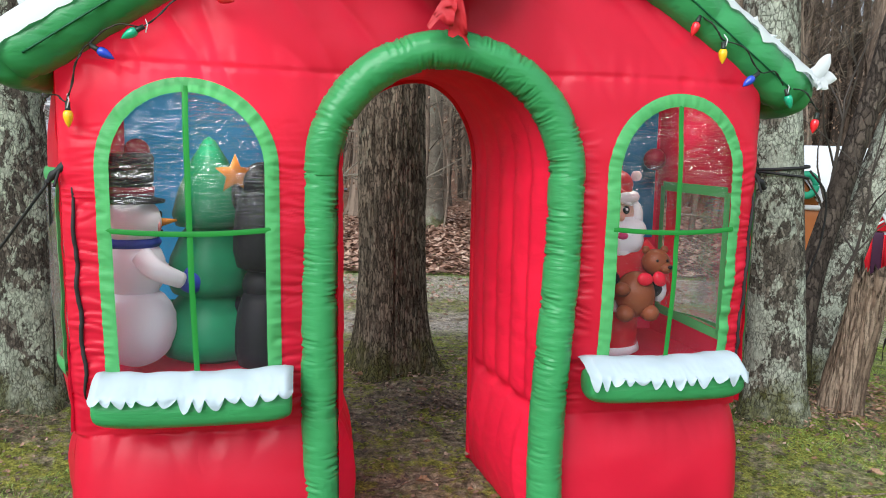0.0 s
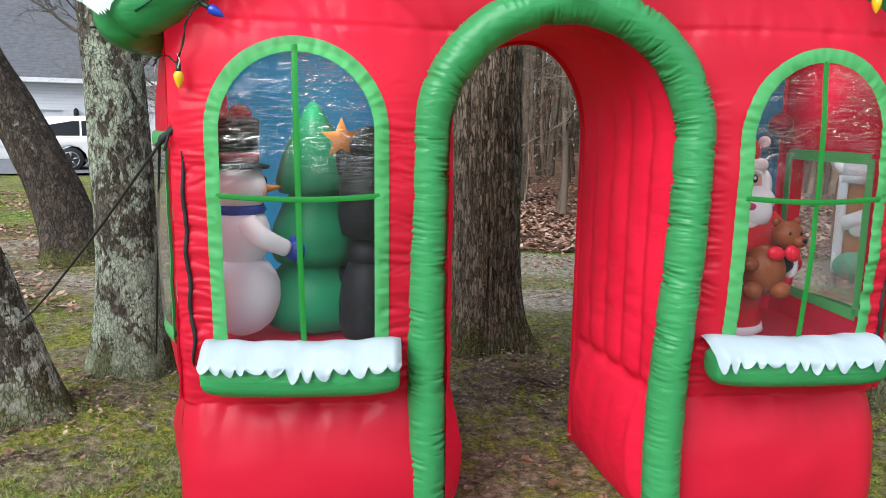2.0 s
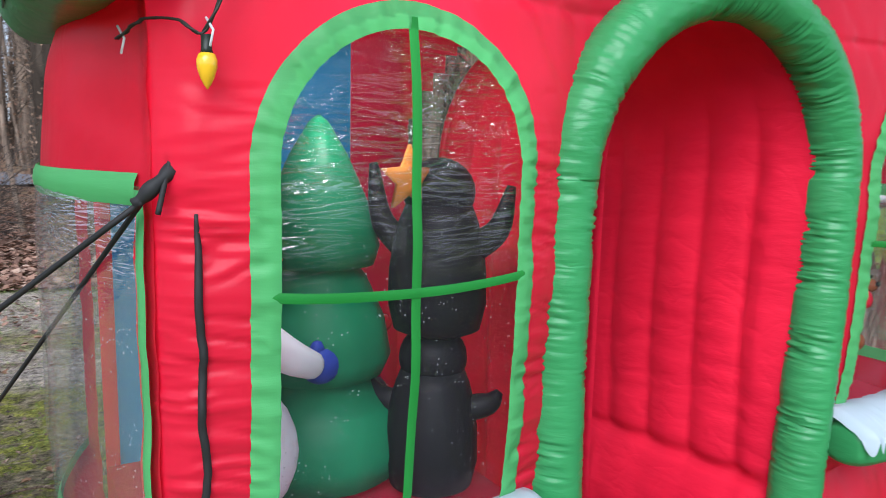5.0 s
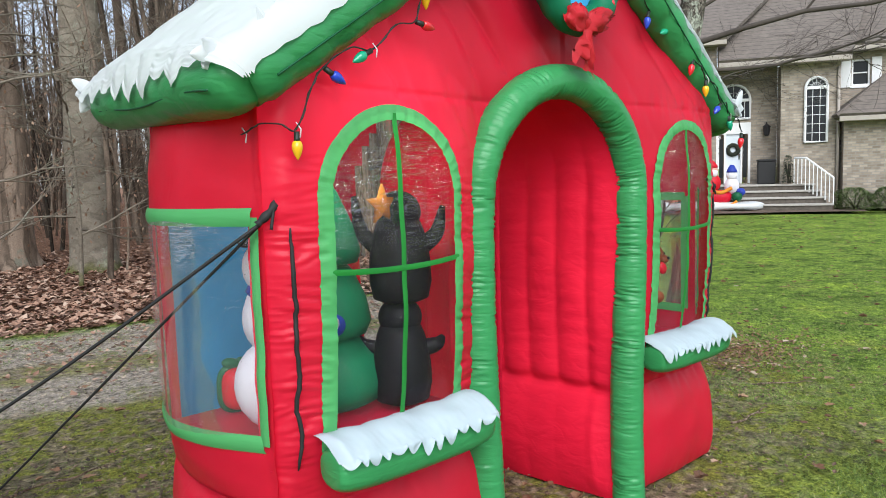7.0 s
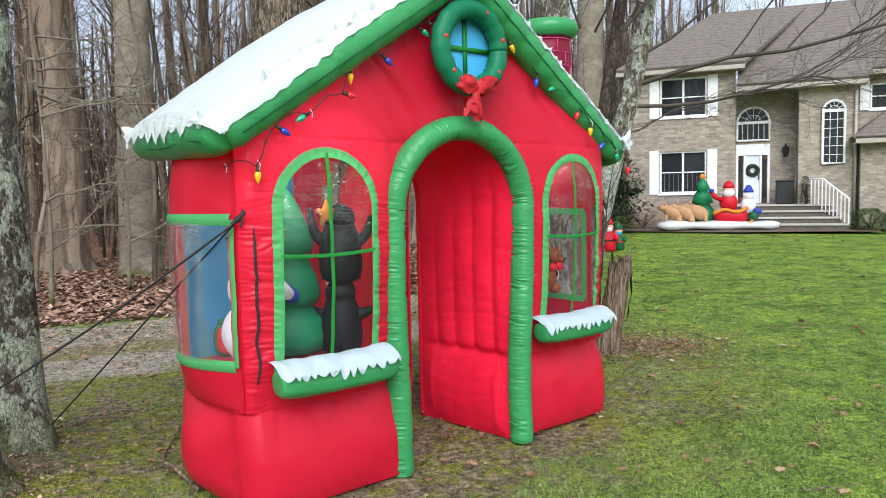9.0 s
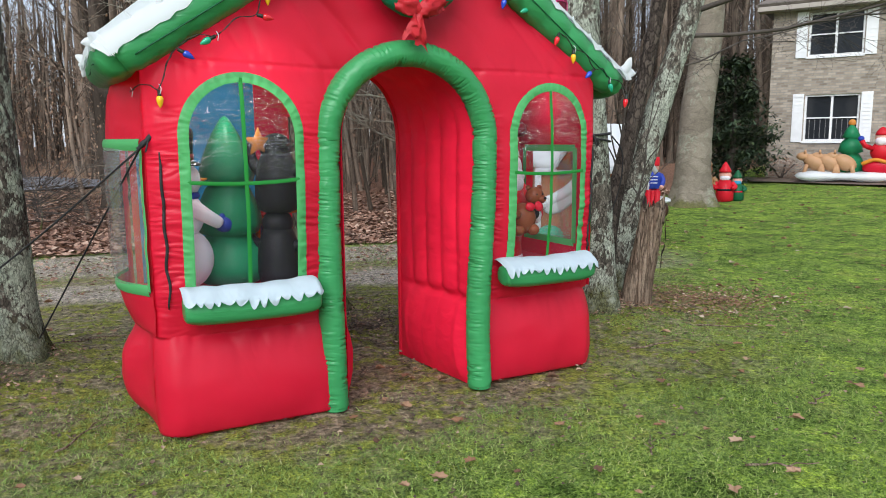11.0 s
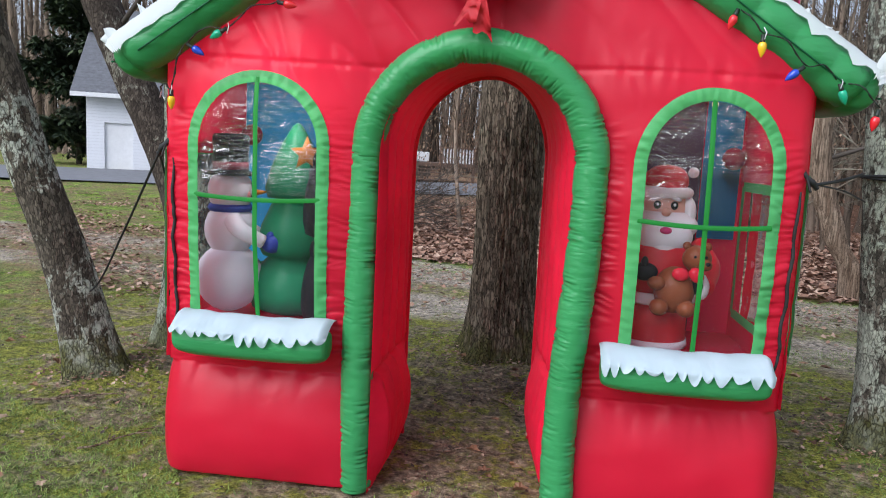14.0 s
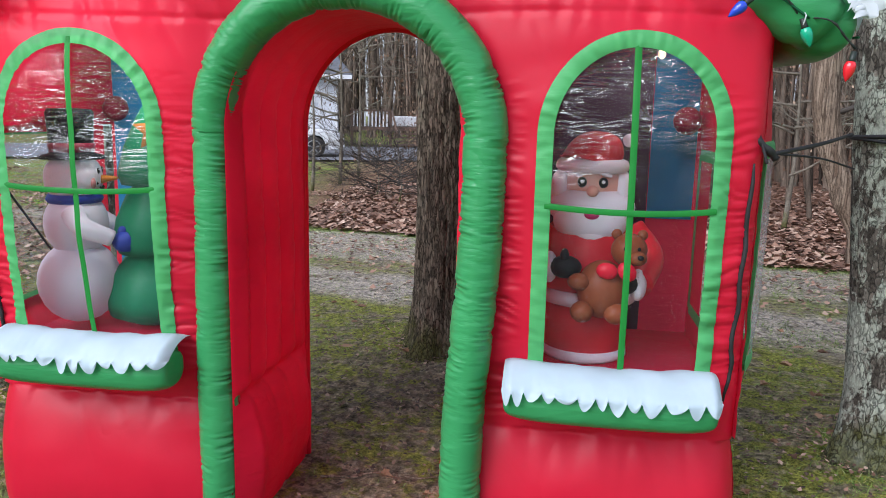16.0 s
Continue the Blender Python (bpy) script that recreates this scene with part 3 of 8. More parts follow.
def front(u, z):
    """How far the front cloth stands forward (negative v) at a place."""
    if z < 0.51:
        q = z / 0.51
        v = -0.062 * pill(q, 2.4) * (0.3 + 0.7 * pill((abs(u) - 0.42) / 0.95, 3)) - 0.012 - 0.048 * (1 - q) ** 1.3 * min(1.0, q / 0.05 + 0.4)
        edge = math.exp(-(0.51 - z) / 0.07) + 0.6 * math.exp(-z / 0.06)
        v += 0.012 * edge * noise.noise(Vector((u * 17, 3, z * 5)))
        v += 0.010 * ridge(noise.noise(Vector((u * 6, 9, z * 2)))) * edge
    else:
        q = (z - 0.51) / 1.35
        v = -0.085 * pill(q * 0.8 + 0.02, 2.2) * pill((abs(u) - 0.44) / 0.93, 2.4) - 0.022 * pill(q * 0.5, 2) * min(1, abs(u) / 0.5) - 0.005
        v += 0.007 * math.exp(-(z - 0.51) / 0.05) * noise.noise(Vector((u * 19, 5, z * 6)))
    v += 0.007 * noise.noise(Vector((u * 5, 0, z * 7)))
    # gathered wrinkles of the columns beside the windows
    if 0.52 < z < 1.66:
        col = pill((abs(u) - 1.15) / 0.22, 4) if abs(u) > 1.15 else (pill((abs(u) - 0.46) / 0.16, 4) if 0.46 < abs(u) < 0.62 else 0)
        if col:
            w = noise.noise(Vector((u * 4.5, 8, z * 40 + 1.8 * noise.noise(Vector((u * 6, 1, z * 7))))))
            v += (0.013 * ridge(w) * max(0.2, min(1.4, 0.7 + 1.6 * noise.noise(Vector((u * 4, 6, z * 9))))) + 0.003 * noise.noise(Vector((u * 9, 4, z * 80)))) * col * pill((z - 0.50) / 1.18, 6)
    # sewn seam at the eaves' height with puckers, slack folds in the gable
    s = z - 1.845 - 0.01 * math.sin(u * 3)
    v += 0.005 * math.exp(-(s / 0.011) ** 2) + 0.010 * noise.noise(Vector((u * 26, 2, z * 4))) * math.exp(-abs(s) / 0.045)
    if z > 1.6:
        w, along = u * 0.80 + z * 0.60, u * 0.60 - z * 0.80
        v += 0.014 * ridge(noise.noise(Vector((w * 6.5, along * 1.3, 6)))) * min(1, (z - 1.6) / 0.25) * (1.0 if u < 0.1 else 0.4)
    r = 0.12 if z < 0.51 else 0.07
    a = abs(u) - (SIDE - r)
    if a > 0:
        v += r * (1 - math.sqrt(max(0, 1 - min(1, a / r) ** 2)))
    return v


def foot(z):
    """How far the lower cushion swells past the wall's side."""
    return 0.016 * pill(z / 0.51, 3) if z < 0.51 else 0.0


def in_arch(u, z, grow=0.0):
    c, half, spring = 0.03, 0.40 + grow, 1.47
    if z < spring:
        return abs(u - c) < half
    return ((u - c) / half) ** 2 + ((z - spring) / (half + 0.02)) ** 2 < 1


def in_window(u, z, side, inset=0.0):
    c, half = WIN[side]
    half -= inset
    if z < 0.70 + inset:
        return False
    if z < 1.49:
        return abs(u - c) < half
    return ((u - c) / half) ** 2 + ((z - 1.49) / (0.31 - inset)) ** 2 < 1


def build_front():
    for side, name in ((-1, "front_wall"), (1, "front_wall")):
        bm = bmesh.new()
        lo, hi = (-SIDE, 0.03) if side < 0 else (0.03, SIDE)
        grid(bm, 120, 380, lambda a, c: (lo + (hi - lo) * a, front(lo + (hi - lo) * a, 2.68 * c), 2.68 * c),
             keep=lambda u, v, z: z > 0.50 and z < roofline(u) + 0.03 and not in_arch(u, z) and not in_window(u, z, side, 0.03))
        part(name, bm, RED, house, "red nylon front with gathered seams")
        bm = bmesh.new()
        lo, hi = (-SIDE, -0.38) if side < 0 else (0.44, SIDE)
        grid(bm, 90, 60, lambda a, c: (lo + (hi - lo) * a + side * foot(0.515 * c) * (a if side > 0 else 1 - a) ** 3, front(lo + (hi - lo) * a, 0.515 * c), 0.515 * c))
        part("base_cushion", bm, RED, house, "smooth puffed red lower cushion")


def side_u(v, z, side):
    bulge = (0.12 if side < 0 else 0.04) * pill(z / 0.51, 2.6) if z < 0.51 else (0.06 if side < 0 else 0.03) + 0.085 * pill((z - 0.51) / 1.35, 4)
    v0, inside = (0.07, 0.002) if z < 0.51 else (0.02, 0.005)
    return side * (SIDE - inside + foot(z) + bulge * (0.5 - 0.5 * math.cos(2 * math.pi * min(1.0, max(0.0, (v - v0) / (0.82 - v0))))) ** (0.8 if z < 0.51 else 0.5) + 0.006 * noise.noise(Vector((v * 6, side, z * 12))))


def build_sides():
    for side in (-1, 1):
        bm = bmesh.new()
        hole = lambda u, v, z: not (0.05 < v < 0.73 and 0.75 < z < 1.44)
        depth = lambda a, z: a * 0.78 + (1 - a) * (front(side * SIDE, z) - 0.02 if z < 0.51 else 0.0)
        grid(bm, 40, 92, lambda a, c: (side_u(depth(a, 1.86 * c), 1.86 * c, side), depth(a, 1.86 * c), 1.86 * c), keep=lambda u, v, z: hole(u, v, z), flip=side > 0)
        part("side_wall", bm, RED, house, "red nylon side with a clear window")
        win = part("side_window", side_pane(side), VINYL_SIDE if side < 0 else VINYL_SKY_VEIL, house, "clear vinyl side window")
        win.visible_shadow = False
        bm = bmesh.new()
        loop = [(0.755, 0.735), (0.035, 0.745), (0.035, 1.455), (0.755, 1.455)]
        for (v0, z0), (v1, z1) in zip(loop, loop[1:]):
            n = 16
            wv, wz = (0.0, 0.028) if abs(z1 - z0) < 0.1 else (0.028, 0.0)
            grid(bm, n, 4, lambda a, c: (side_u(v0 + (v1 - v0) * a, z0 + (z1 - z0) * a, side) + side * (0.006 + 0.008 * pill(c, 2)),
                 v0 + (v1 - v0) * a + (2 * c - 1) * wv, z0 + (z1 - z0) * a + (2 * c - 1) * wz))
        part("window_frame", bm, TRIM, win, "light green cloth band")
    # back wall and the lining of both rooms
    bm = bmesh.new()
    grid(bm, 60, 90, lambda a, c: (-SIDE + 2 * SIDE * a, BACK + 0.04 * pill(c * 2.7 / 0.51 if c < 0.19 else (c * 2.7 - 0.51) / 2.2, 2), 2.7 * c),
         keep=lambda u, v, z: z < roofline(u) and not (0.64 < z < 1.84 and (-SIDE + 0.06 < u < -0.47 or 0.50 < u < SIDE - 0.06)) and not in_arch(u, z, 0.03), flip=True)
    part("back_wall", bm, RED, house)


def side_pane(side):
    bm = bmesh.new()
    return grid(bm, 14, 16, lambda a, c: (side_u(0.04 + 0.71 * a, 0.73 + 0.73 * c, side) + side * 0.012 * pill(a, 2), 0.04 + 0.71 * a, 0.73 + 0.73 * c))


def room(side):
    """Floor, back cloth, partition and ceiling inside one wing."""
    inner = -0.47 if side < 0 else 0.50
    lo, hi = (-SIDE, inner) if side < 0 else (inner, SIDE)
    bm = bmesh.new()
    grid(bm, 20, 20, lambda a, c: (lo + (hi - lo) * a, 0.02 + 0.74 * c, 0.66 + 0.03 * pill(a, 2) * pill(c, 2)))
    part("room_floor", bm, RED_DEEP, house, "red cushion floor inside the window room")
    bm = bmesh.new()
    if side < 0:
        grid(bm, 20, 20, lambda a, c: (-1.30 + 0.68 * a, 0.785 - 0.01 * pill(a, 2), 0.63 + 1.24 * c))
        part("back_cloth", bm, SKYBLUE, house, "sky blue cloth behind the figures")
        bm = bmesh.new()
        grid(bm, 10, 20, lambda a, c: (-0.62 + 0.17 * a, 0.783 - 0.01 * pill(a, 2), 0.63 + 1.24 * c))
        part("back_cloth", bm, RED_DEEP, house)
    else:
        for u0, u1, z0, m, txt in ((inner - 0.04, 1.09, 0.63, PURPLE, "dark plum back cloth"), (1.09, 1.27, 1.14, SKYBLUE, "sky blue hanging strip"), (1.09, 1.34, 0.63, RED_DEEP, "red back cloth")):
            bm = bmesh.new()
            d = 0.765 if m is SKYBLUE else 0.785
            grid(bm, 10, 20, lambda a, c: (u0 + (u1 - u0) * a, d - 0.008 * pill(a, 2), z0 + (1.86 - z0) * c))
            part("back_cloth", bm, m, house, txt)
    # inner skin of the side wall with the window's inner band
    ui = side * (SIDE - 0.055)
    if side > 0:
        bm = bmesh.new()
        grid(bm, 20, 30, lambda a, c: (ui, 0.04 + 0.71 * a, 0.66 + 1.2 * c), keep=lambda u, v, z: not (0.10 < v < 0.69 and 0.78 < z < 1.42))
        part("inner_side_wall", bm, RED_DEEP, house)
    else:
        bm = bmesh.new()
        grid(bm, 20, 12, lambda a, c: (ui, 0.04 + 0.71 * a, 1.47 + 0.39 * c))
        part("inner_side_wall", bm, RED_DEEP, house)
    if side > 0:
        bm = bmesh.new()
        loop = [(0.10, 0.79), (0.10, 1.41), (0.68, 1.41), (0.68, 0.79), (0.10, 0.79)]
        for (v0, z0), (v1, z1) in zip(loop, loop[1:]):
            wv, wz = (0.0, 0.022) if abs(z1 - z0) < 0.1 else (0.022, 0.0)
            grid(bm, 10, 2, lambda a, c: (ui - side * 0.006, v0 + (v1 - v0) * a + (2 * c - 1) * wv, z0 + (z1 - z0) * a + (2 * c - 1) * wz))
        part("inner_window_band", bm, TRIM, house, "light green cloth band inside the room")
    bm = bmesh.new()
    ball(bm, (side * 1.21, 0.66, 1.54), 0.055)
    part("hanging_ball", bm, MAROON, house, "dark red cloth ball")


def build_passage():
    bm = bmesh.new()
    prof = [(-0.40, 1.47 * i / 40) for i in range(41)] + [(-0.40 * math.cos(math.pi * i / 40), 1.47 + 0.42 * math.sin(math.pi * i / 40)) for i in range(1, 40)] + [(0.40, 1.47 * (1 - i / 40)) for i in range(41)]

    def place(a, c):
        i = a * (len(prof) - 1)
        k = min(int(i), len(prof) - 2)
        u = prof[k][0] + (prof[k + 1][0] - prof[k][0]) * (i - k)
        z = prof[k][1] + (prof[k + 1][1] - prof[k][1]) * (i - k)
        v = -0.06 + (0.83 - 0.10 * min(1.0, max(0.0, 0.5 - u / 0.8))) * c
        narrow = 1 - 0.26 * c if u > 0 else 1 - 0.04 * c
        puff = 0.024 * abs(math.sin(math.pi * (c * 5.0 + 0.25 * noise.noise(Vector((u, 3, z * 1.5)))))) ** 0.7 * (1.0 if z > 0.52 else 0.25) + 0.065 * (pill(z / 0.52, 2) if z < 0.52 else 0.0)
        if z > 1.47:
            puff *= max(0.2, 1 - (z - 1.47) / 0.3)
        puff += 0.003 * noise.noise(Vector((u * 3, v * 9, z * 22))) - 0.005 * ridge(noise.noise(Vector((u * 2, v * 2.5, z * 14)))) * (1.0 if z > 0.5 else 0.4) - 0.03 * math.exp(-((z - 0.53) / 0.02) ** 2)
        puff *= min(1, c * 7) * min(1, (1 - c) * 6)
        shrink = 1 - puff / 0.40
        return (0.03 + u * narrow * shrink, v, z if z < 1.47 else 1.47 + (z - 1.47) * (1 - puff))

    grid(bm, 2 * (len(prof) - 1), 70, place)
    part("passage_lining", bm, PASSAGE_RED, house, "quilted deep red walls of the walk-through passage")
    bm = bmesh.new()
    tube(bm, [Vector(place(i / 240, 1.0)) + Vector((0, 0.004, 0)) for i in range(241)], 0.016, 8, wrinkle=0.06)
    part("rear_rim", bm, RED, house, "red padded rim at the back of the passage")
    # green arch roll round the doorway
    pts = []
    n = 300
    for i in range(n):
        z = 1.47 * i / n
        pts.append((-0.430 - 0.012 * math.sin(z * 2), -0.010 - 0.012 * math.sin(z * 3 + 1), z + 0.005))
    for i in range(n + 1):
        a = math.pi * (1 - i / n)
        pts.append((0.030 + 0.4625 * math.cos(a), -0.001 - 0.069 * i / n - 0.02 * math.sin(a), 1.47 + 0.46 * math.sin(a)))
    for i in range(n):
        z = 1.47 * (1 - (i + 1) / n)
        pts.append((0.452 + 0.036 * (z / 1.47) ** 2 - 0.012 * math.sin(z * 4), -0.085 + 0.015 * z / 1.47, z + 0.005))
    bm = bmesh.new()
    rings = []
    pts = [Vector(p) for p in pts]
    for i, p in enumerate(pts):
        d = (pts[min(i + 1, len(pts) - 1)] - pts[max(i - 1, 0)]).normalized()
        back = Vector((0, 1, 0))
        out = d.cross(back).normalized()
        ring = []
        for k in range(28):
            a = 2 * math.pi * k / 28
            s = i * 0.005 + 0.003 * math.sin(a * 2)
            # short gathers along both seams, smooth between them
            flank = math.copysign(3.0, math.cos(a))
            gather = min(1.0, max(0.0, (abs(math.cos(a)) - 0.18) / 0.5))
            w = noise.noise(Vector((flank, math.sin(a) * 0.5, s * 75 + 0.8 * noise.noise(Vector((s * 12, flank, 0))))))
            fine = noise.noise(Vector((math.cos(a) * 1.2, math.sin(a) * 1.2, s * 26)))
            r = 0.071 * (1 - 0.135 * ridge(w) * gather * max(0.15, min(1.6, 0.5 + 2.6 * noise.noise(Vector((s * 9, flank, 5))))) + 0.022 * fine)
            if i < 4 or i > len(pts) - 5:
                r *= 0.93
            ring.append(bm.verts.new(p + out * math.cos(a) * r + back * math.sin(a) * r * 1.1))
        rings.append(ring)
    for a, c in zip(rings, rings[1:]):
        for k in range(28):
            bm.faces.new((a[k], a[(k + 1) % 28], c[(k + 1) % 28], c[k]))
    bm.faces.new(rings[0][::-1])
    bm.faces.new(rings[-1])
    part("arch_roll", bm, GREEN, house, "bright green inflated roll round the doorway")


def build_window(side):
    c, half = WIN[side]
    bm = bmesh.new()
    grid(bm, 30, 52, lambda a, d: (c - half + 2 * half * a, front(c - half + 2 * half * a, 0.70 + 1.1 * d) + 0.006, 0.70 + 1.1 * d), keep=lambda u, v, z: in_window(u, z, side, 0.012))
    pane = part("window_pane", bm, VINYL, house, "clear wrinkled vinyl window")
    pane.visible_shadow = False
    path = [(c - half + 0.024, 0.70 + 0.79 * i / 30) for i in range(30)] + [(c - (half - 0.024) * math.cos(math.pi * i / 40), 1.49 + 0.283 * math.sin(math.pi * i / 40)) for i in range(41)] + [(c + half - 0.024, 1.49 - 0.79 * (i + 1) / 30) for i in range(30)]

    def band(a, d):
        i = min(int(a * (len(path) - 1)), len(path) - 2)
        f = a * (len(path) - 1) - i
        p = Vector(path[i]).lerp(Vector(path[i + 1]), f)
        t = (Vector(path[i + 1]) - Vector(path[i])).normalized()
        q = p + Vector((-t.y, t.x)) * (2 * d - 1) * 0.025
        return (q.x, front(q.x, q.y) - 0.006 - 0.004 * pill(d, 2) - 0.006 * noise.noise(Vector((a * 105, d * 0.8, side * 3))), q.y)

    bm = bmesh.new()
    grid(bm, 3 * (len(path) - 1), 6, band)
    part("window_frame", bm, TRIM, pane, "light green cloth band")
    bm = bmesh.new()
    grid(bm, 40, 2, lambda a, d: (c + (2 * d - 1) * 0.010 - 0.004 + 0.012 * (1 - a), front(c, 0.72 + 1.05 * a) - 0.006 - 0.003 * pill(d, 2), 0.72 + 1.05 * a))
    part("muntin", bm, MUNTIN, pane, "green ribbon glazing bar")
    bm = bmesh.new()
    grid(bm, 24, 2, lambda a, d: (c - half + 0.03 + (2 * half - 0.06) * a, front(c - half + 0.03 + (2 * half - 0.06) * a, 1.27) - 0.009 - 0.003 * pill(d, 2), 1.27 + (2 * d - 1) * 0.0095 - 0.012 * pill(a, 2) + 0.006))
    part("muntin", bm, MUNTIN, pane, "green ribbon glazing bar")
    # padded sill with a snow flap
    bm = bmesh.new()
    c, w = SILL[side]
    zc, zh = (0.672, 0.078) if side < 0 else (0.676, 0.073)
    grid(bm, 40, 28, lambda a, d: (c + w * math.copysign(abs(math.sin(math.pi * (a - 0.5))) ** 0.55, a - 0.5),
         -0.125 - 0.085 * math.cos(2 * math.pi * d) * (abs(math.cos(math.pi * (a - 0.5))) ** 0.22),
         zc + zh * math.copysign(abs(math.sin(2 * math.pi * d)) ** 0.7, math.sin(2 * math.pi * d)) * (abs(math.cos(math.pi * (a - 0.5))) ** 0.22) - 0.012 * pill(a, 2)))
    sill = part("window_sill", bm, GREEN, house, "padded green window sill with snow flap")
    bm = bmesh.new()
    teeth = 13
    rnd = random.Random(5 + side)
    depth = [rnd.uniform(0.018, 0.055) for _ in range(teeth + 1)]
    skew = [rnd.uniform(0.3, 0.7) for _ in range(teeth + 1)]
    cuts = [0.0]
    for _ in range(teeth):
        cuts.append(cuts[-1] + rnd.uniform(0.6, 1.5))
    cuts = [q / cuts[-1] for q in cuts]

    def flap(a, d):
        u = c + (w + 0.005) * (2 * a - 1)
        k = min(sum(a >= q for q in cuts) - 1, teeth - 1)
        f = (a - cuts[k]) / (cuts[k + 1] - cuts[k])
        f = 0.5 * f / skew[k] if f < skew[k] else 0.5 + 0.5 * (f - skew[k]) / (1 - skew[k])
        tooth = depth[k] * max(0.0, math.sin(math.pi * f)) ** 0.85
        if d < 0.4:
            q = d / 0.4
            v, z = -0.035 - 0.125 * q, 0.760 + 0.012 * math.sin(math.pi * q)
        else:
            q = (d - 0.4) / 0.6
            v, z = -0.16 - 0.062 * math.sin(min(1, q * 1.3) * 1.57), 0.760 - 0.040 * min(1, q / 0.55) - tooth * max(0, (q - 0.55) / 0.45)
        bend = max(0.0, (abs(2 * a - 1) - 0.90) / 0.10)
        v, z = v + 0.035 * bend * bend, z - 0.016 * bend * bend
        lift = max(0, (d - 0.75) / 0.25) * (0.010 * noise.noise(Vector((u * 21, 0, 4))) + 0.006)
        return (u, v - lift - 0.008 * noise.noise(Vector((u * 14, d * 5, side))) - 0.003 * noise.noise(Vector((u * 50, d * 10, 0))), z + 0.010 * noise.noise(Vector((u * 11, d * 3, 2 + side))) - 0.014 * pill(a, 2) + 0.004)

    grid(bm, 234, 16, flap)
    part("snow_flap", bm, FLAP, sill, "white scalloped snow flap")


build_front()
build_sides()
room(-1)
room(1)
build_passage()
build_window(-1)
build_window(1)


def eave_lift(v):
    return 0.012 * min(1.0, max(0.0, (v + 0.16) / 1.0))


def set_back(bm):
    """The right half of the gable leans back towards its eave."""
    for v in bm.verts:
        if v.co.x > 0:
            v.co.y += 0.085 * min(1.0, v.co.x / 1.45) * min(1.0, max(0.0, (0.8 - v.co.y) / 0.85))
    return bm


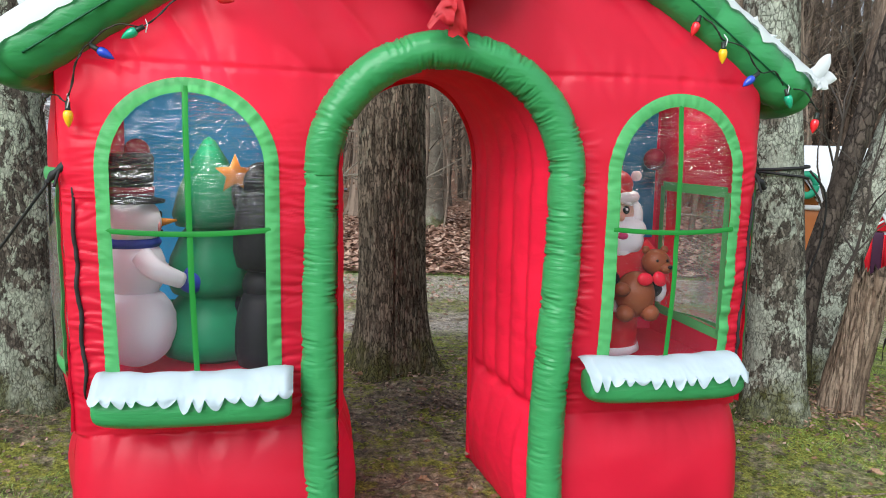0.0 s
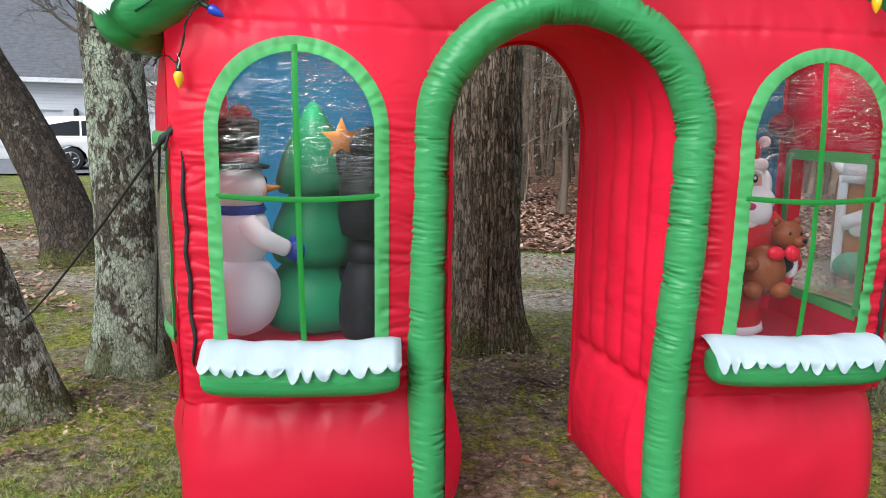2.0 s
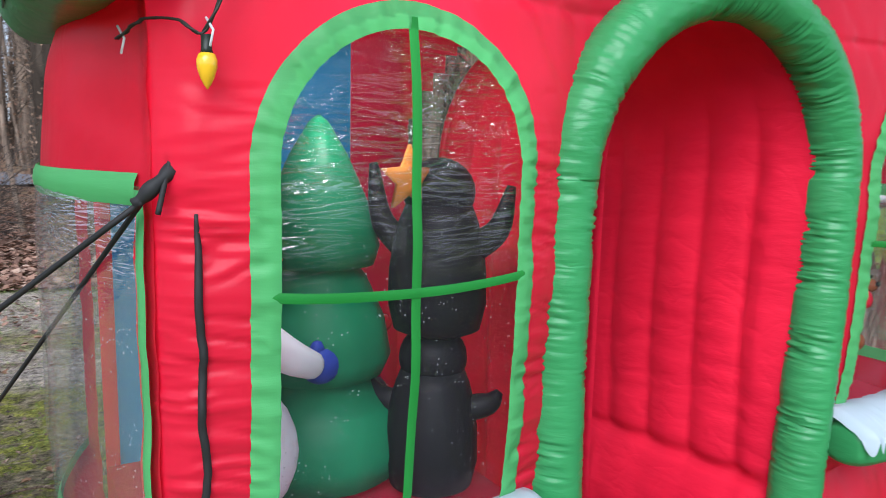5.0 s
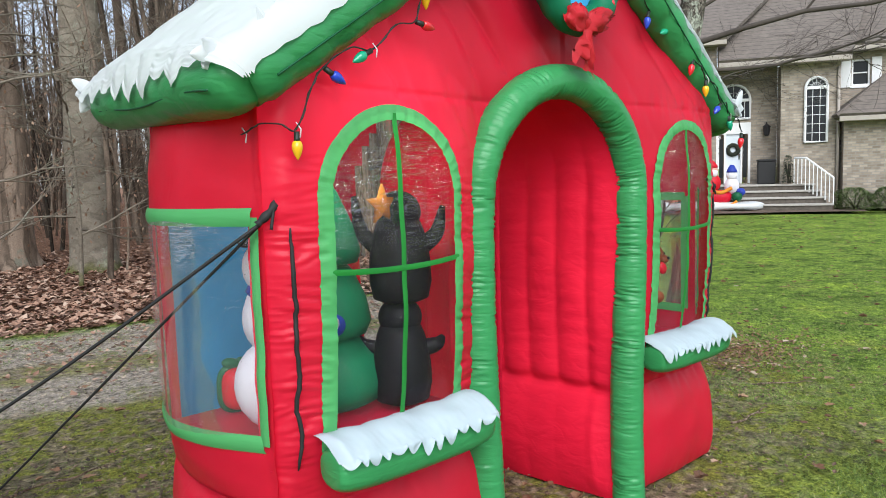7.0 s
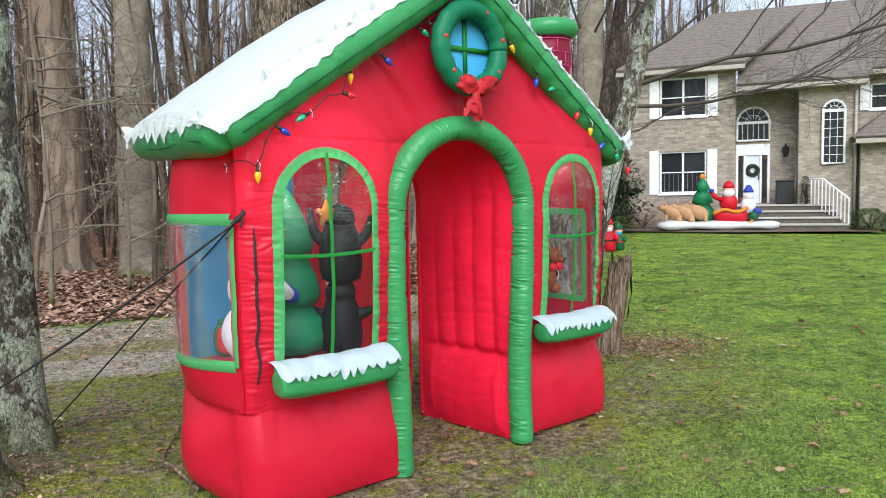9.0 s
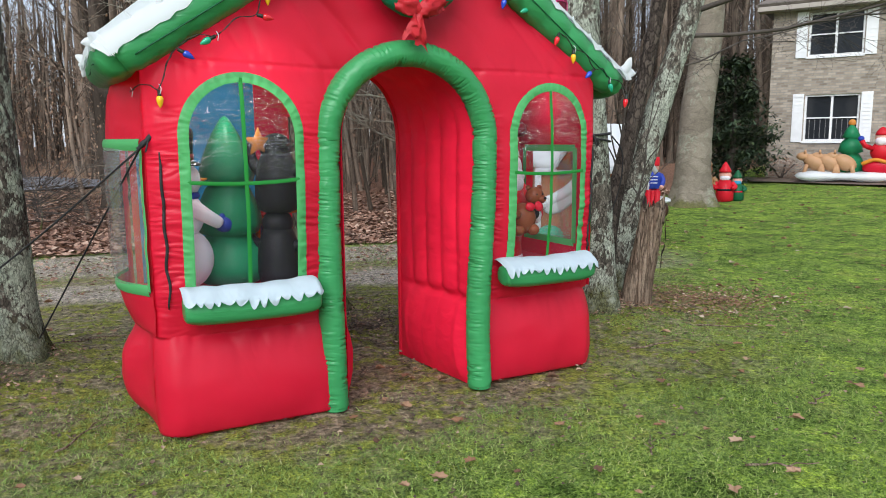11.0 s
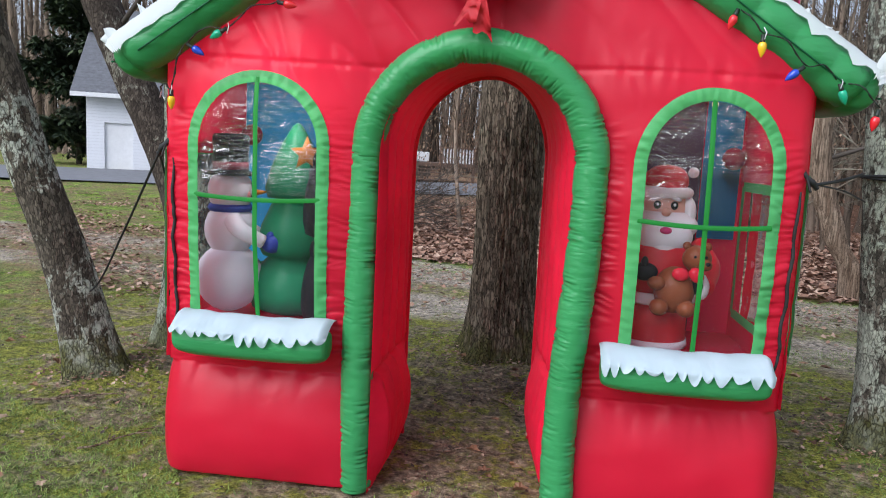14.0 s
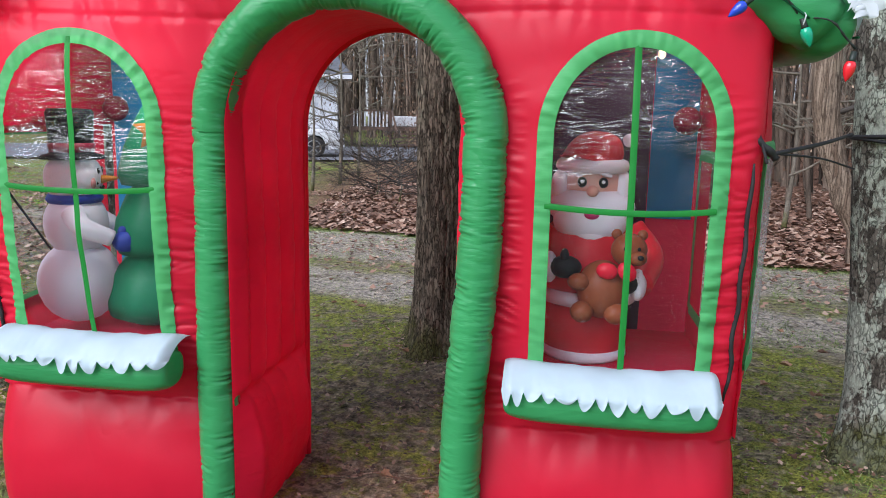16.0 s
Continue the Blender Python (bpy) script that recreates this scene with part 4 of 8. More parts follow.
def build_roof():
    for side, (ue, ze) in ((-1, EAVE_L), (1, EAVE_R)):
        ua, za = APEX
        d = Vector((ue - ua, 0, ze - za))
        nrm = Vector((-d.z, 0, d.x)).normalized()
        if nrm.z < 0:
            nrm = -nrm
        bm = bmesh.new()
        grid(bm, 40, 30, lambda a, c: (ua + d.x * a, -0.02 + 0.84 * c, za + d.z * a - 0.05), flip=side > 0)
        part("roof_panel", set_back(bm), GREEN, house)
        bm = bmesh.new()
        n = 70
        for vv in (-0.085, 0.80):
            tube(bm, [Vector((ua + d.x * i / n, vv + 0.006 * math.sin(i * 0.9), za + d.z * i / n)) for i in range(n + 1)], lambda t: 0.098 * (1 if t < 0.985 else 0.9), 20, wrinkle=0.04)
        part("rake_roll", set_back(bm), GREEN, house, "green inflated roll along the gable")
        bm = bmesh.new()
        tube(bm, [Vector((ue + side * 0.01, -0.16 + 1.15 * i / 40, ze + eave_lift(-0.16 + 1.15 * i / 40))) for i in range(41)], lambda t: 0.104 * (1 - 0.14 * t) * pill(t, 10) ** 0.5 + 0.002, 24, wrinkle=0.035)
        part("eave_roll", set_back(bm), GREEN, house, "green inflated roll along the eave")
        # dark piping along the rolls
        bm = bmesh.new()
        tube(bm, [Vector((ua + d.x * t, -0.085, za + d.z * t)) - nrm * 0.030 + Vector((0, -0.0985, 0)) for t in [0.04 + 0.93 * i / 60 for i in range(61)]], 0.0035, 6)
        part("piping", set_back(bm), DARK_GREEN, house, "dark sewn piping")
        bm = bmesh.new()
        tube(bm, [Vector((ue + side * (0.106 - 0.012 * i / 40), -0.10 + 0.90 * i / 40, ze + eave_lift(-0.10 + 0.90 * i / 40) - 0.038 + 0.008 * math.sin(i * 0.2))) for i in range(41)], 0.0035, 6)
        part("piping", set_back(bm), DARK_GREEN, house, "dark sewn piping")
        # snow sheet with a ragged edge
        bm = bmesh.new()
        rnd = random.Random(11 + side)
        jag = [rnd.uniform(0.15, 1.0) for _ in range(60)]
        dh = d.normalized()

        def saw(x, k):
            x *= k
            return jag[int(x) % 60] * (1 - abs(2 * (x % 1) - 1)) ** 0.8

        def sheet(a, c):
            # a down the slope and over the eave roll, c along the depth
            th = 0.0
            if c < 0.10:
                low = min(1.0, max(0.0, (a - 0.40) / 0.30))
                th = radians((56 if side > 0 else 58 + 24 * low) + (26 if side > 0 else 10) * saw(a, 23)) * (1 - c / 0.10)
                v = -0.085 - 0.104 * math.sin(th)
            else:
                v = -0.085 + 1.04 * (c - 0.10) / 0.90
            puff = 0.10 * pill((c - 0.10) / 0.90, 2) if c > 0.10 else 0.0
            centre = Vector((ue + side * 0.01, v, ze + eave_lift(v)))
            if a < 0.8:
                t = a / 0.8
                start = Vector((ua, v, za))
                p = start.lerp(centre, t) + nrm * (0.104 * math.cos(th) + 0.010 * t + puff * pill(t * 0.8 + 0.1, 2))
            else:
                q = (a - 0.8) / 0.2
                phi = q * (0.62 + 0.72 * saw(c, 10) * (1.0 if v > 0.05 or side > 0 else 0.3)) * (0.55 + 0.45 * min(1, c / 0.10))
                p = centre + (nrm * math.cos(phi) * math.cos(th) + dh * math.sin(phi)) * (0.114 + 0.006 * q * noise.noise(Vector((v * 30, side, 1)))) + nrm * puff * pill(0.9, 2) * (1 - q) ** 2
            return p + nrm * 0.007 * noise.noise(Vector((a * 12, v * 7, side))) + nrm * 0.004 * noise.noise(Vector((a * 40, v * 22, side)))

        grid(bm, 150, 120, sheet, flip=side < 0)
        part("snow_cover", set_back(bm), SNOW, house, "white ragged snow cloth on the roof")
        # torn points of the snow cloth that stand up along the gable
        for i in range(26):
            t = 0.10 + 0.86 * (i + rnd.uniform(-0.35, 0.35)) / 26
            foot_at = Vector((ua + d.x * t, -0.085 - 0.05 * rnd.random(), za + d.z * t)) + nrm * 0.088
            tall, wide = rnd.uniform(0.025, 0.062) * (1.0 if side < 0 else 0.6), rnd.uniform(0.022, 0.042)
            tip = foot_at + nrm * tall + dh * rnd.uniform(-0.03, 0.03) + Vector((0, -0.03 * rnd.random(), 0))
            bm = bmesh.new()
            ring = [bm.verts.new(foot_at + q) for q in (dh * wide, Vector((0, 0.014, 0)), -dh * wide, Vector((0, -0.014, 0)))]
            top = bm.verts.new(tip)
            for q in range(4):
                bm.faces.new((ring[q], ring[(q + 1) % 4], top))
            part("snow_tip", set_back(bm), SNOW, house, smooth=False)
        # loose snow petals at the tips of the eave
        spots = [(-0.15, g, 0.9) for g in (-40, -4, 30, 60)] if side > 0 else [(-0.12, g, 0.7) for g in (150, 188, 226)] + [(0.92, g, 0.75) for g in (150, 190, 240, 262)]
        for k, (vv, g, s) in enumerate(spots):
            bm = bmesh.new()
            a = radians(g)
            out = Vector((math.cos(a), 0.25 * (-1) ** k, math.sin(a))).normalized()
            wide = out.cross(Vector((0, 1, 0))).normalized()
            base = Vector((ue + side * 0.072, vv + 0.015 * (k % 3), ze + 0.062))
            ln = (0.085 + 0.03 * (k % 2)) * s
            for face in (0, 1):
                grid(bm, 8, 4, lambda q, w: base + out * ln * q + wide * (2 * w - 1) * 0.034 * s * math.sin(math.pi * (0.18 + 0.80 * q)) ** 0.7
                     + Vector((0, (0.006 if face else -0.006) * pill(w, 2) - 0.02 * q * q * (-1) ** k, 0)), flip=face > 0)
            part("snow_point", set_back(bm), SNOW, house, "loose white cloth snow petal")


def build_chimney():
    bm = bmesh.new()
    lathe(bm, (1.15, 0.32, 2.02), [(0.155, 0), (0.165, 0.12), (0.16, 0.3), (0.165, 0.5), (0.16, 0.62)], 0, 24)
    ch = part("chimney", bm, MAROON, house, "round crimson chimney with brick pattern lines")
    bm = bmesh.new()
    for k in range(7):
        z = 2.06 + 0.09 * k
        tube(bm, [(1.15 + 0.1675 * math.cos(2 * math.pi * i / 24), 0.32 + 0.1675 * math.sin(2 * math.pi * i / 24), z) for i in range(25)], 0.004, 5)
        for q in range(8):
            a = 2 * math.pi * (q + 0.5 * (k % 2)) / 8
            tube(bm, [(1.15 + 0.167 * math.cos(a), 0.32 + 0.167 * math.sin(a), z + 0.09 * i) for i in (0, 1)], 0.004, 5)
    part("mortar_line", bm, PINK, ch, "pinkish joint lines")
    bm = bmesh.new()
    tube(bm, [(1.15 + 0.16 * math.cos(2 * math.pi * i / 28), 0.32 + 0.16 * math.sin(2 * math.pi * i / 28), 2.68) for i in range(29)], 0.06, 12, wrinkle=0.05)
    part("chimney_rim", bm, GREEN, ch, "green padded rim")


def build_wreath():
    c = Vector((0.035, -0.13, 2.37))
    bm = bmesh.new()
    grid(bm, 16, 16, lambda a, d: (c.x + 0.19 * (2 * a - 1), -0.075, c.z + 0.19 * (2 * d - 1)), keep=lambda u, v, z: math.hypot(u - c.x, z - c.z) < 0.19)
    part("gable_window", bm, cloth("bright_blue_nylon", (0.07, 0.45, 0.82), wrinkle=(5, 5, 5), through_light=0.12), house, "round blue gable window")
    bm = bmesh.new()
    box(bm, (c.x - 0.012, -0.09, c.z - 0.18), (c.x + 0.012, -0.08, c.z + 0.18))
    box(bm, (c.x - 0.18, -0.092, c.z - 0.012), (c.x + 0.18, -0.081, c.z + 0.012))
    part("muntin", bm, MUNTIN, house, "green ribbon cross")
    bm = bmesh.new()
    tube(bm, [c + Vector((0.215 * math.cos(2 * math.pi * i / 64), 0, 0.215 * math.sin(2 * math.pi * i / 64))) for i in range(65)], lambda t: 0.055 * (1 + 0.05 * math.sin(t * 2 * math.pi * 16)), 16, wrinkle=0.08)
    wreath = part("wreath", bm, cloth("wreath_green_nylon", (0.008, 0.19, 0.09), wrinkle=(18, 18, 18)), house, "dark green padded wreath")
    for k in range(7):
        a = 2 * math.pi * (k + 0.3) / 7
        bm = bmesh.new()
        ball(bm, c + Vector((0.215 * math.cos(a), -0.05, 0.215 * math.sin(a))), (0.014, 0.008, 0.014), n=10)
        part("berry", bm, BULB_RED, wreath, "small red dot")
    bm = bmesh.new()
    k = Vector((c.x - 0.01, -0.17, c.z - 0.225))
    ball(bm, k, (0.030, 0.028, 0.032), n=16)
    for side, reach, rise in ((-1, 0.072, -6), (1, 0.085, -22)):
        ball(bm, k + Vector((side * reach * 0.75, -0.004, 0.01)), (reach, 0.026, 0.046), turn=pose(0, 0, 0, 0, rise * side, 0), n=26)
    for x1, z1, wide in ((-0.055, -0.125, 0.030), (0.01, -0.165, 0.024)):
        grid(bm, 10, 4, lambda q, w: k + Vector((x1 * q + (2 * w - 1) * (0.012 + wide * q), -0.012 - 0.02 * math.sin(q * 5 + x1 * 40) * (w - 0.3), z1 * q - 0.025 * q * abs(2 * w - 1))))
    for v in bm.verts:
        d = v.co - k
        pull = min(1.0, d.length / 0.05)
        f = ridge(noise.noise(v.co * 24)) + 0.6 * noise.noise(v.co * 46)
        v.co += Vector((d.x * 0.22, -0.020, d.z * 0.25)) * f * pull
    part("bow", bm, cloth("bow_red_nylon", (0.52, 0.02, 0.03), wrinkle=(25, 25, 25)), wreath, "red fabric bow with tails")


build_roof()
build_chimney()
build_wreath()


def build_zips():
    for u0, s in ((-1.272, -1), (1.293, 1)):
        bm = bmesh.new()
        pts = [(u0 + 0.005 * math.sin(i * 0.6) * (0.3 + i / 40) - 0.01 * i / 40 * s, front(u0, 1.42 - 0.76 * i / 40) - 0.008, 1.42 - 0.76 * i / 40) for i in range(41)]
        tube(bm, pts, lambda t: 0.0075 * (0.4 + pill(t, 6) * 0.6), 8)
        part("zip", bm, ROPE, house, "black zip fastener")
        bm = bmesh.new()
        tube(bm, smoothpath([(s * 1.285, -0.02, 1.505), (s * 1.325, -0.035, 1.47), (s * 1.36, -0.02, 1.435)], 6), lambda t: 0.008 + 0.006 * abs(math.sin(t * 7)), 8, wrinkle=0.3)
        tube(bm, smoothpath([(s * 1.30, -0.025, 1.52), (s * 1.315, -0.04, 1.475), (s * 1.33, -0.05, 1.42)], 6), 0.005, 6)
        part("strap_tab", bm, ROPE, house, "black webbing tie tab")


build_zips()

# ---- string of coloured bulbs ----
lights = thing("string_lights", HOUSE, "string of large coloured bulbs hung along the gable", "string lights")


def bulb_at(u, z, m, tilt, lift=0.0):
    bm = bmesh.new()
    v = min(front(max(-1.3, min(1.3, u)), z) - 0.03, -0.06) - lift
    turn = pose(u, v, z, 0, tilt, 0)
    lathe(bm, (0, 0, 0), [(0.010, 0.045), (0.010, 0.02), (0.012, 0.012)][::-1], 1, 10)
    lathe(bm, (0, 0, 0), [(0.001, -0.052), (0.006, -0.045), (0.013, -0.032), (0.0185, -0.014), (0.019, 0.0), (0.015, 0.010), (0.010, 0.014)], 0, 14)
    bm.transform(turn @ Matrix.Scale(0.86, 4))
    part("bulb", bm, [m, WIRE], lights, "glossy coloured plastic bulb")
    return Vector(turn @ Vector((0, 0, 0.045)))


def build_lights():
    y, r, b, g = BULB_YELLOW, BULB_RED, BULB_BLUE, BULB_GREEN
    left = [(-0.02, 2.60, y, 0), (-0.20, 2.47, r, -70), (-0.27, 2.43, g, -60), (-0.515, 2.256, b, -50), (-0.741, 2.158, y, 0), (-0.761, 2.058, r, -80), (-1.037, 1.933, g, 60), (-1.139, 1.867, b, -60), (-1.259, 1.665, y, 0)]
    right = [(0.39, 2.42, y, -30), (0.609, 2.238, b, 15), (0.758, 2.203, g, 70), (0.967, 2.051, r, 20), (1.075, 1.955, y, 0), (1.203, 1.859, b, 50), (1.387, 1.794, g, -20), (1.512, 1.703, r, 10)]
    for row, s in ((left, -1), (right, 1)):
        pts = []
        for u, z, m, tilt in row:
            lift = 0.03 if s > 0 and u > 0.5 else 0.04
            pts.append(bulb_at(u, z, m, tilt, lift if u != -1.259 else 0.01))
        if s < 0:
            pts += [Vector((-1.33, -0.03, 1.73)), Vector((-1.37, 0.02, 1.70))]
        way = []
        for p, q in zip(pts, pts[1:]):
            mid = (p + q) / 2 + Vector((0, -0.012, 0.03 if (q - p).length > 0.14 else 0.005))
            way += [p, mid]
        bm = bmesh.new()
        tube(bm, smoothpath(way + [pts[-1]], 6), 0.0024, 6)
        tube(bm, [p + Vector((0.004 * math.sin(i * 1.3), 0.004 * math.cos(i * 1.3), 0)) for i, p in enumerate(smoothpath(way + [pts[-1]], 6))], 0.0022, 5)
        part("wire", bm, WIRE, lights, "twisted dark green wire")
        for p in pts[4::2]:
            bm = bmesh.new()
            tube(bm, [p + Vector((0, 0, 0.02)), p + Vector((0.008, -0.012, 0.0)), p + Vector((0.002, -0.015, -0.025))], 0.0022, 5)
            part("twist_tie", bm, SNOW, lights, "white twist tie")


build_lights()


# ---- figures in the left room ----
def place_uv(u, v, z, rz=0):
    return HOUSE @ pose(u, v, z, 0, 0, rz)


def doll(name, bm, mats, m, label, category, group=""):
    ob = finish(name, bm, mats)
    ob.matrix_world = m
    return tagged(ob, label, category, group)


def penguin(u, v, z, rz, s, up, label):
    """Plump bird with white face and belly; faces -y."""
    bm = bmesh.new()
    lathe(bm, (0, 0, 0), [(0.06, 0), (0.094, 0.015), (0.106, 0.07), (0.104, 0.14), (0.096, 0.20), (0.084, 0.245), (0.070, 0.28)], 0, 28)
    ball(bm, (0, 0, 0.305), (0.077, 0.074, 0.072), 0, n=24)
    ball(bm, (0, -0.034, 0.125), (0.078, 0.082, 0.108), 1)
    ball(bm, (0, -0.016, 0.288), (0.060, 0.062, 0.046), 1)
    for q in (-1, 1):
        ball(bm, (q * 0.026, -0.038, 0.318), (0.024, 0.032, 0.030), 1)
        ball(bm, (q * 0.026, -0.069, 0.318), (0.009, 0.005, 0.012), 0, n=10)
        ball(bm, (q * 0.045, -0.05, 0.008), (0.04, 0.06, 0.016), 2)
    lathe(bm, (0, 0, 0), [(0.026, 0), (0.018, 0.02), (0.003, 0.05)], 2, 12, pose(0, -0.07, 0.295, 90, 0, 0))
    for q in (-1, 1):
        a = up if q > 0 else up * 0.75
        tube(bm, smoothpath([(q * 0.080, 0, 0.19), (q * 0.128, -0.005, 0.195 + 0.045 * a), (q * 0.150, -0.02, 0.20 + 0.14 * a)], 6), lambda t: 0.034 * (1 - 0.6 * t * t) - 0.004, 10, 0)
    bm.transform(Matrix.Scale(s, 4))
    return doll("inflatable_penguin", bm, [BLACK, WHITE, ORANGE], place_uv(u, v, z, rz), label, "inflatable penguin", "penguins in the window room")


penguin(-0.655, 0.205, 0.69, 140, 1.10, 0.25, "small black and white inflatable penguin below a larger one")
penguin(-0.65, 0.20, 1.085, 138, 1.13, 1.15, "larger inflatable penguin standing on a smaller one, arms raised")


def star(u, v, z, r, rz):
    bm = bmesh.new()
    for d in (-1, 1):
        c = bm.verts.new((0, d * 0.022, 0))
        ring = [bm.verts.new((math.sin(math.pi * k / 5) * (r if k % 2 == 0 else r * 0.45), d * 0.006, math.cos(math.pi * k / 5) * (r if k % 2 == 0 else r * 0.45))) for k in range(10)]
        for k in range(10):
            bm.faces.new((c, ring[k], ring[(k + 1) % 10]) if d < 0 else (c, ring[(k + 1) % 10], ring[k]))
    bm.verts.ensure_lookup_table()
    for k in range(10):
        bm.faces.new((bm.verts[1 + k], bm.verts[12 + k], bm.verts[12 + (k + 1) % 10], bm.verts[1 + (k + 1) % 10]))
    doll("star", bm, GOLD, place_uv(u, v, z, rz), "orange padded star held by a penguin", "star")


star(-0.752, 0.165, 1.462, 0.078, 8)


def fir(u, v, z):
    tree = thing("inflatable_fir_tree", place_uv(u, v, z), "dark green inflatable fir tree with round ornaments", "inflatable tree")
    bm = bmesh.new()
    lathe(bm, (0, 0, 0), [(0.14, 0), (0.205, 0.03), (0.222, 0.10), (0.19, 0.20), (0.125, 0.27), (0.16, 0.28), (0.182, 0.33), (0.165, 0.42), (0.12, 0.52), (0.095, 0.55), (0.138, 0.555), (0.152, 0.60), (0.125, 0.70), (0.072, 0.82), (0.024, 0.90), (0.004, 0.915)], 0, 36, lobes=0.012)
    part("tree_body", bm, FIR, tree)
    for a, z2, r, m in ((45, 0.36, 0.182, BULB_RED), (80, 0.30, 0.182, BLUE), (10, 0.62, 0.148, AQUA), (55, 0.68, 0.13, BULB_RED), (35, 0.14, 0.212, AQUA), (95, 0.40, 0.17, BLUE), (0, 0.38, 0.178, BULB_RED)):
        bm = bmesh.new()
        ball(bm, (r * math.cos(radians(a)), r * math.sin(radians(a)), z2), 0.026, n=12)
        part("ornament", bm, m, tree, "round cloth ornament")


fir(-0.875, 0.40, 0.69)


def snowman(u, v, z, rz):
    bm = bmesh.new()
    ball(bm, (0, 0, 0.16), (0.165, 0.155, 0.165), 0, n=24)
    ball(bm, (0, 0, 0.39), (0.125, 0.118, 0.135), 0, n=24)
    ball(bm, (0, 0, 0.57), (0.108, 0.104, 0.095), 0, n=24, squareness=0.85)
    lathe(bm, (0, 0, 0.475), [(0.095, 0), (0.105, 0.015), (0.095, 0.035)], 3, 24)
    lathe(bm, (0, 0, 0.645), [(0.05, 0), (0.118, 0.0), (0.122, 0.012), (0.085, 0.02), (0.078, 0.03)], 1, 28)
    lathe(bm, (0, 0, 0.672), [(0.082, 0), (0.084, 0.035)], 2, 28)
    lathe(bm, (0, 0, 0.70), [(0.079, 0), (0.086, 0.12), (0.078, 0.135), (0.02, 0.138)], 1, 28)
    lathe(bm, (0, 0, 0), [(0.018, 0), (0.010, 0.04), (0.002, 0.075)], 4, 12, pose(0, -0.10, 0.565, 85, 0, 0))
    for q in (-1, 1):
        ball(bm, (q * 0.032, -0.097, 0.60), (0.011, 0.006, 0.014), 1, n=10)
        ball(bm, (q * 0.062, -0.083, 0.555), (0.022, 0.010, 0.022), 5, n=10)
        tube(bm, smoothpath([(q * 0.09, -0.01, 0.44), (q * 0.140, -0.055, 0.395), (q * 0.115, -0.150, 0.345)], 8), lambda t: 0.046 - 0.014 * t, 12, 0)
        ball(bm, (q * 0.100, -0.195, 0.33), (0.036, 0.052, 0.042), 3)
        ball(bm, (q * 0.095, -0.185, 0.368), (0.016, 0.02, 0.024), 3, n=10)
    for k in range(5):
        a = radians(-90 + (k - 2) * 13)
        ball(bm, (0.104 * math.cos(a), 0.104 * math.sin(a), 0.528 + 0.006 * (k - 2) ** 2), 0.006, 1, n=8)
    return doll("inflatable_snowman", bm, [WHITE, BLACK, MAROON, BLUE, ORANGE, cloth("cheek_nylon", (0.75, 0.32, 0.32))], place_uv(u, v, z, rz), "white inflatable snowman in a black top hat", "inflatable snowman")


snowman(-1.15, 0.26, 0.70, 112)


def present(u, v, z, s, m, ribbon, rz, label):
    gift = thing("inflatable_present", place_uv(u, v, z, rz), label, "present", "presents in the window room")
    bm = bmesh.new()
    ball(bm, (0, 0, s[2]), s, 0, n=24, squareness=0.62)
    part("gift_body", bm, m, gift)
    for turn in (0, 90):
        bm = bmesh.new()
        k = s[0] if turn == 0 else s[1]
        tube(bm, [Matrix.Rotation(radians(turn), 4, "Z") @ Vector((0.93 * k * math.copysign(abs(math.cos(a)) ** 0.6, math.cos(a)) + 0.004 * math.copysign(1, math.cos(a)), 0, s[2] + s[2] * 1.03 * math.copysign(abs(math.sin(a)) ** 0.6, math.sin(a)))) for a in [2 * math.pi * i / 40 for i in range(41)]], 0.016, 8)
        part("ribbon", bm, ribbon, gift, "padded ribbon band")
    bm = bmesh.new()
    for q in (-1, 1):
        ball(bm, (q * 0.035, 0, 2 * s[2] + 0.012), (0.042, 0.024, 0.022), n=12, turn=pose(0, 0, 0, 0, -q * 15, 0))
    ball(bm, (0, 0, 2 * s[2] + 0.012), 0.022, n=12)
    part("bow", bm, ribbon, gift, "puffed bow")


present(-0.68, 0.62, 0.69, (0.10, 0.085, 0.085), NAVY, PINK, 15, "dark navy inflatable present with a pink ribbon")
present(-0.69, 0.64, 0.86, (0.08, 0.07, 0.08), AQUA, GOLD, 10, "pale blue inflatable present with a gold ribbon")
present(-1.12, 0.62, 0.69, (0.085, 0.085, 0.082), SUIT, DARK_GREEN, -10, "red inflatable present with a green ribbon")


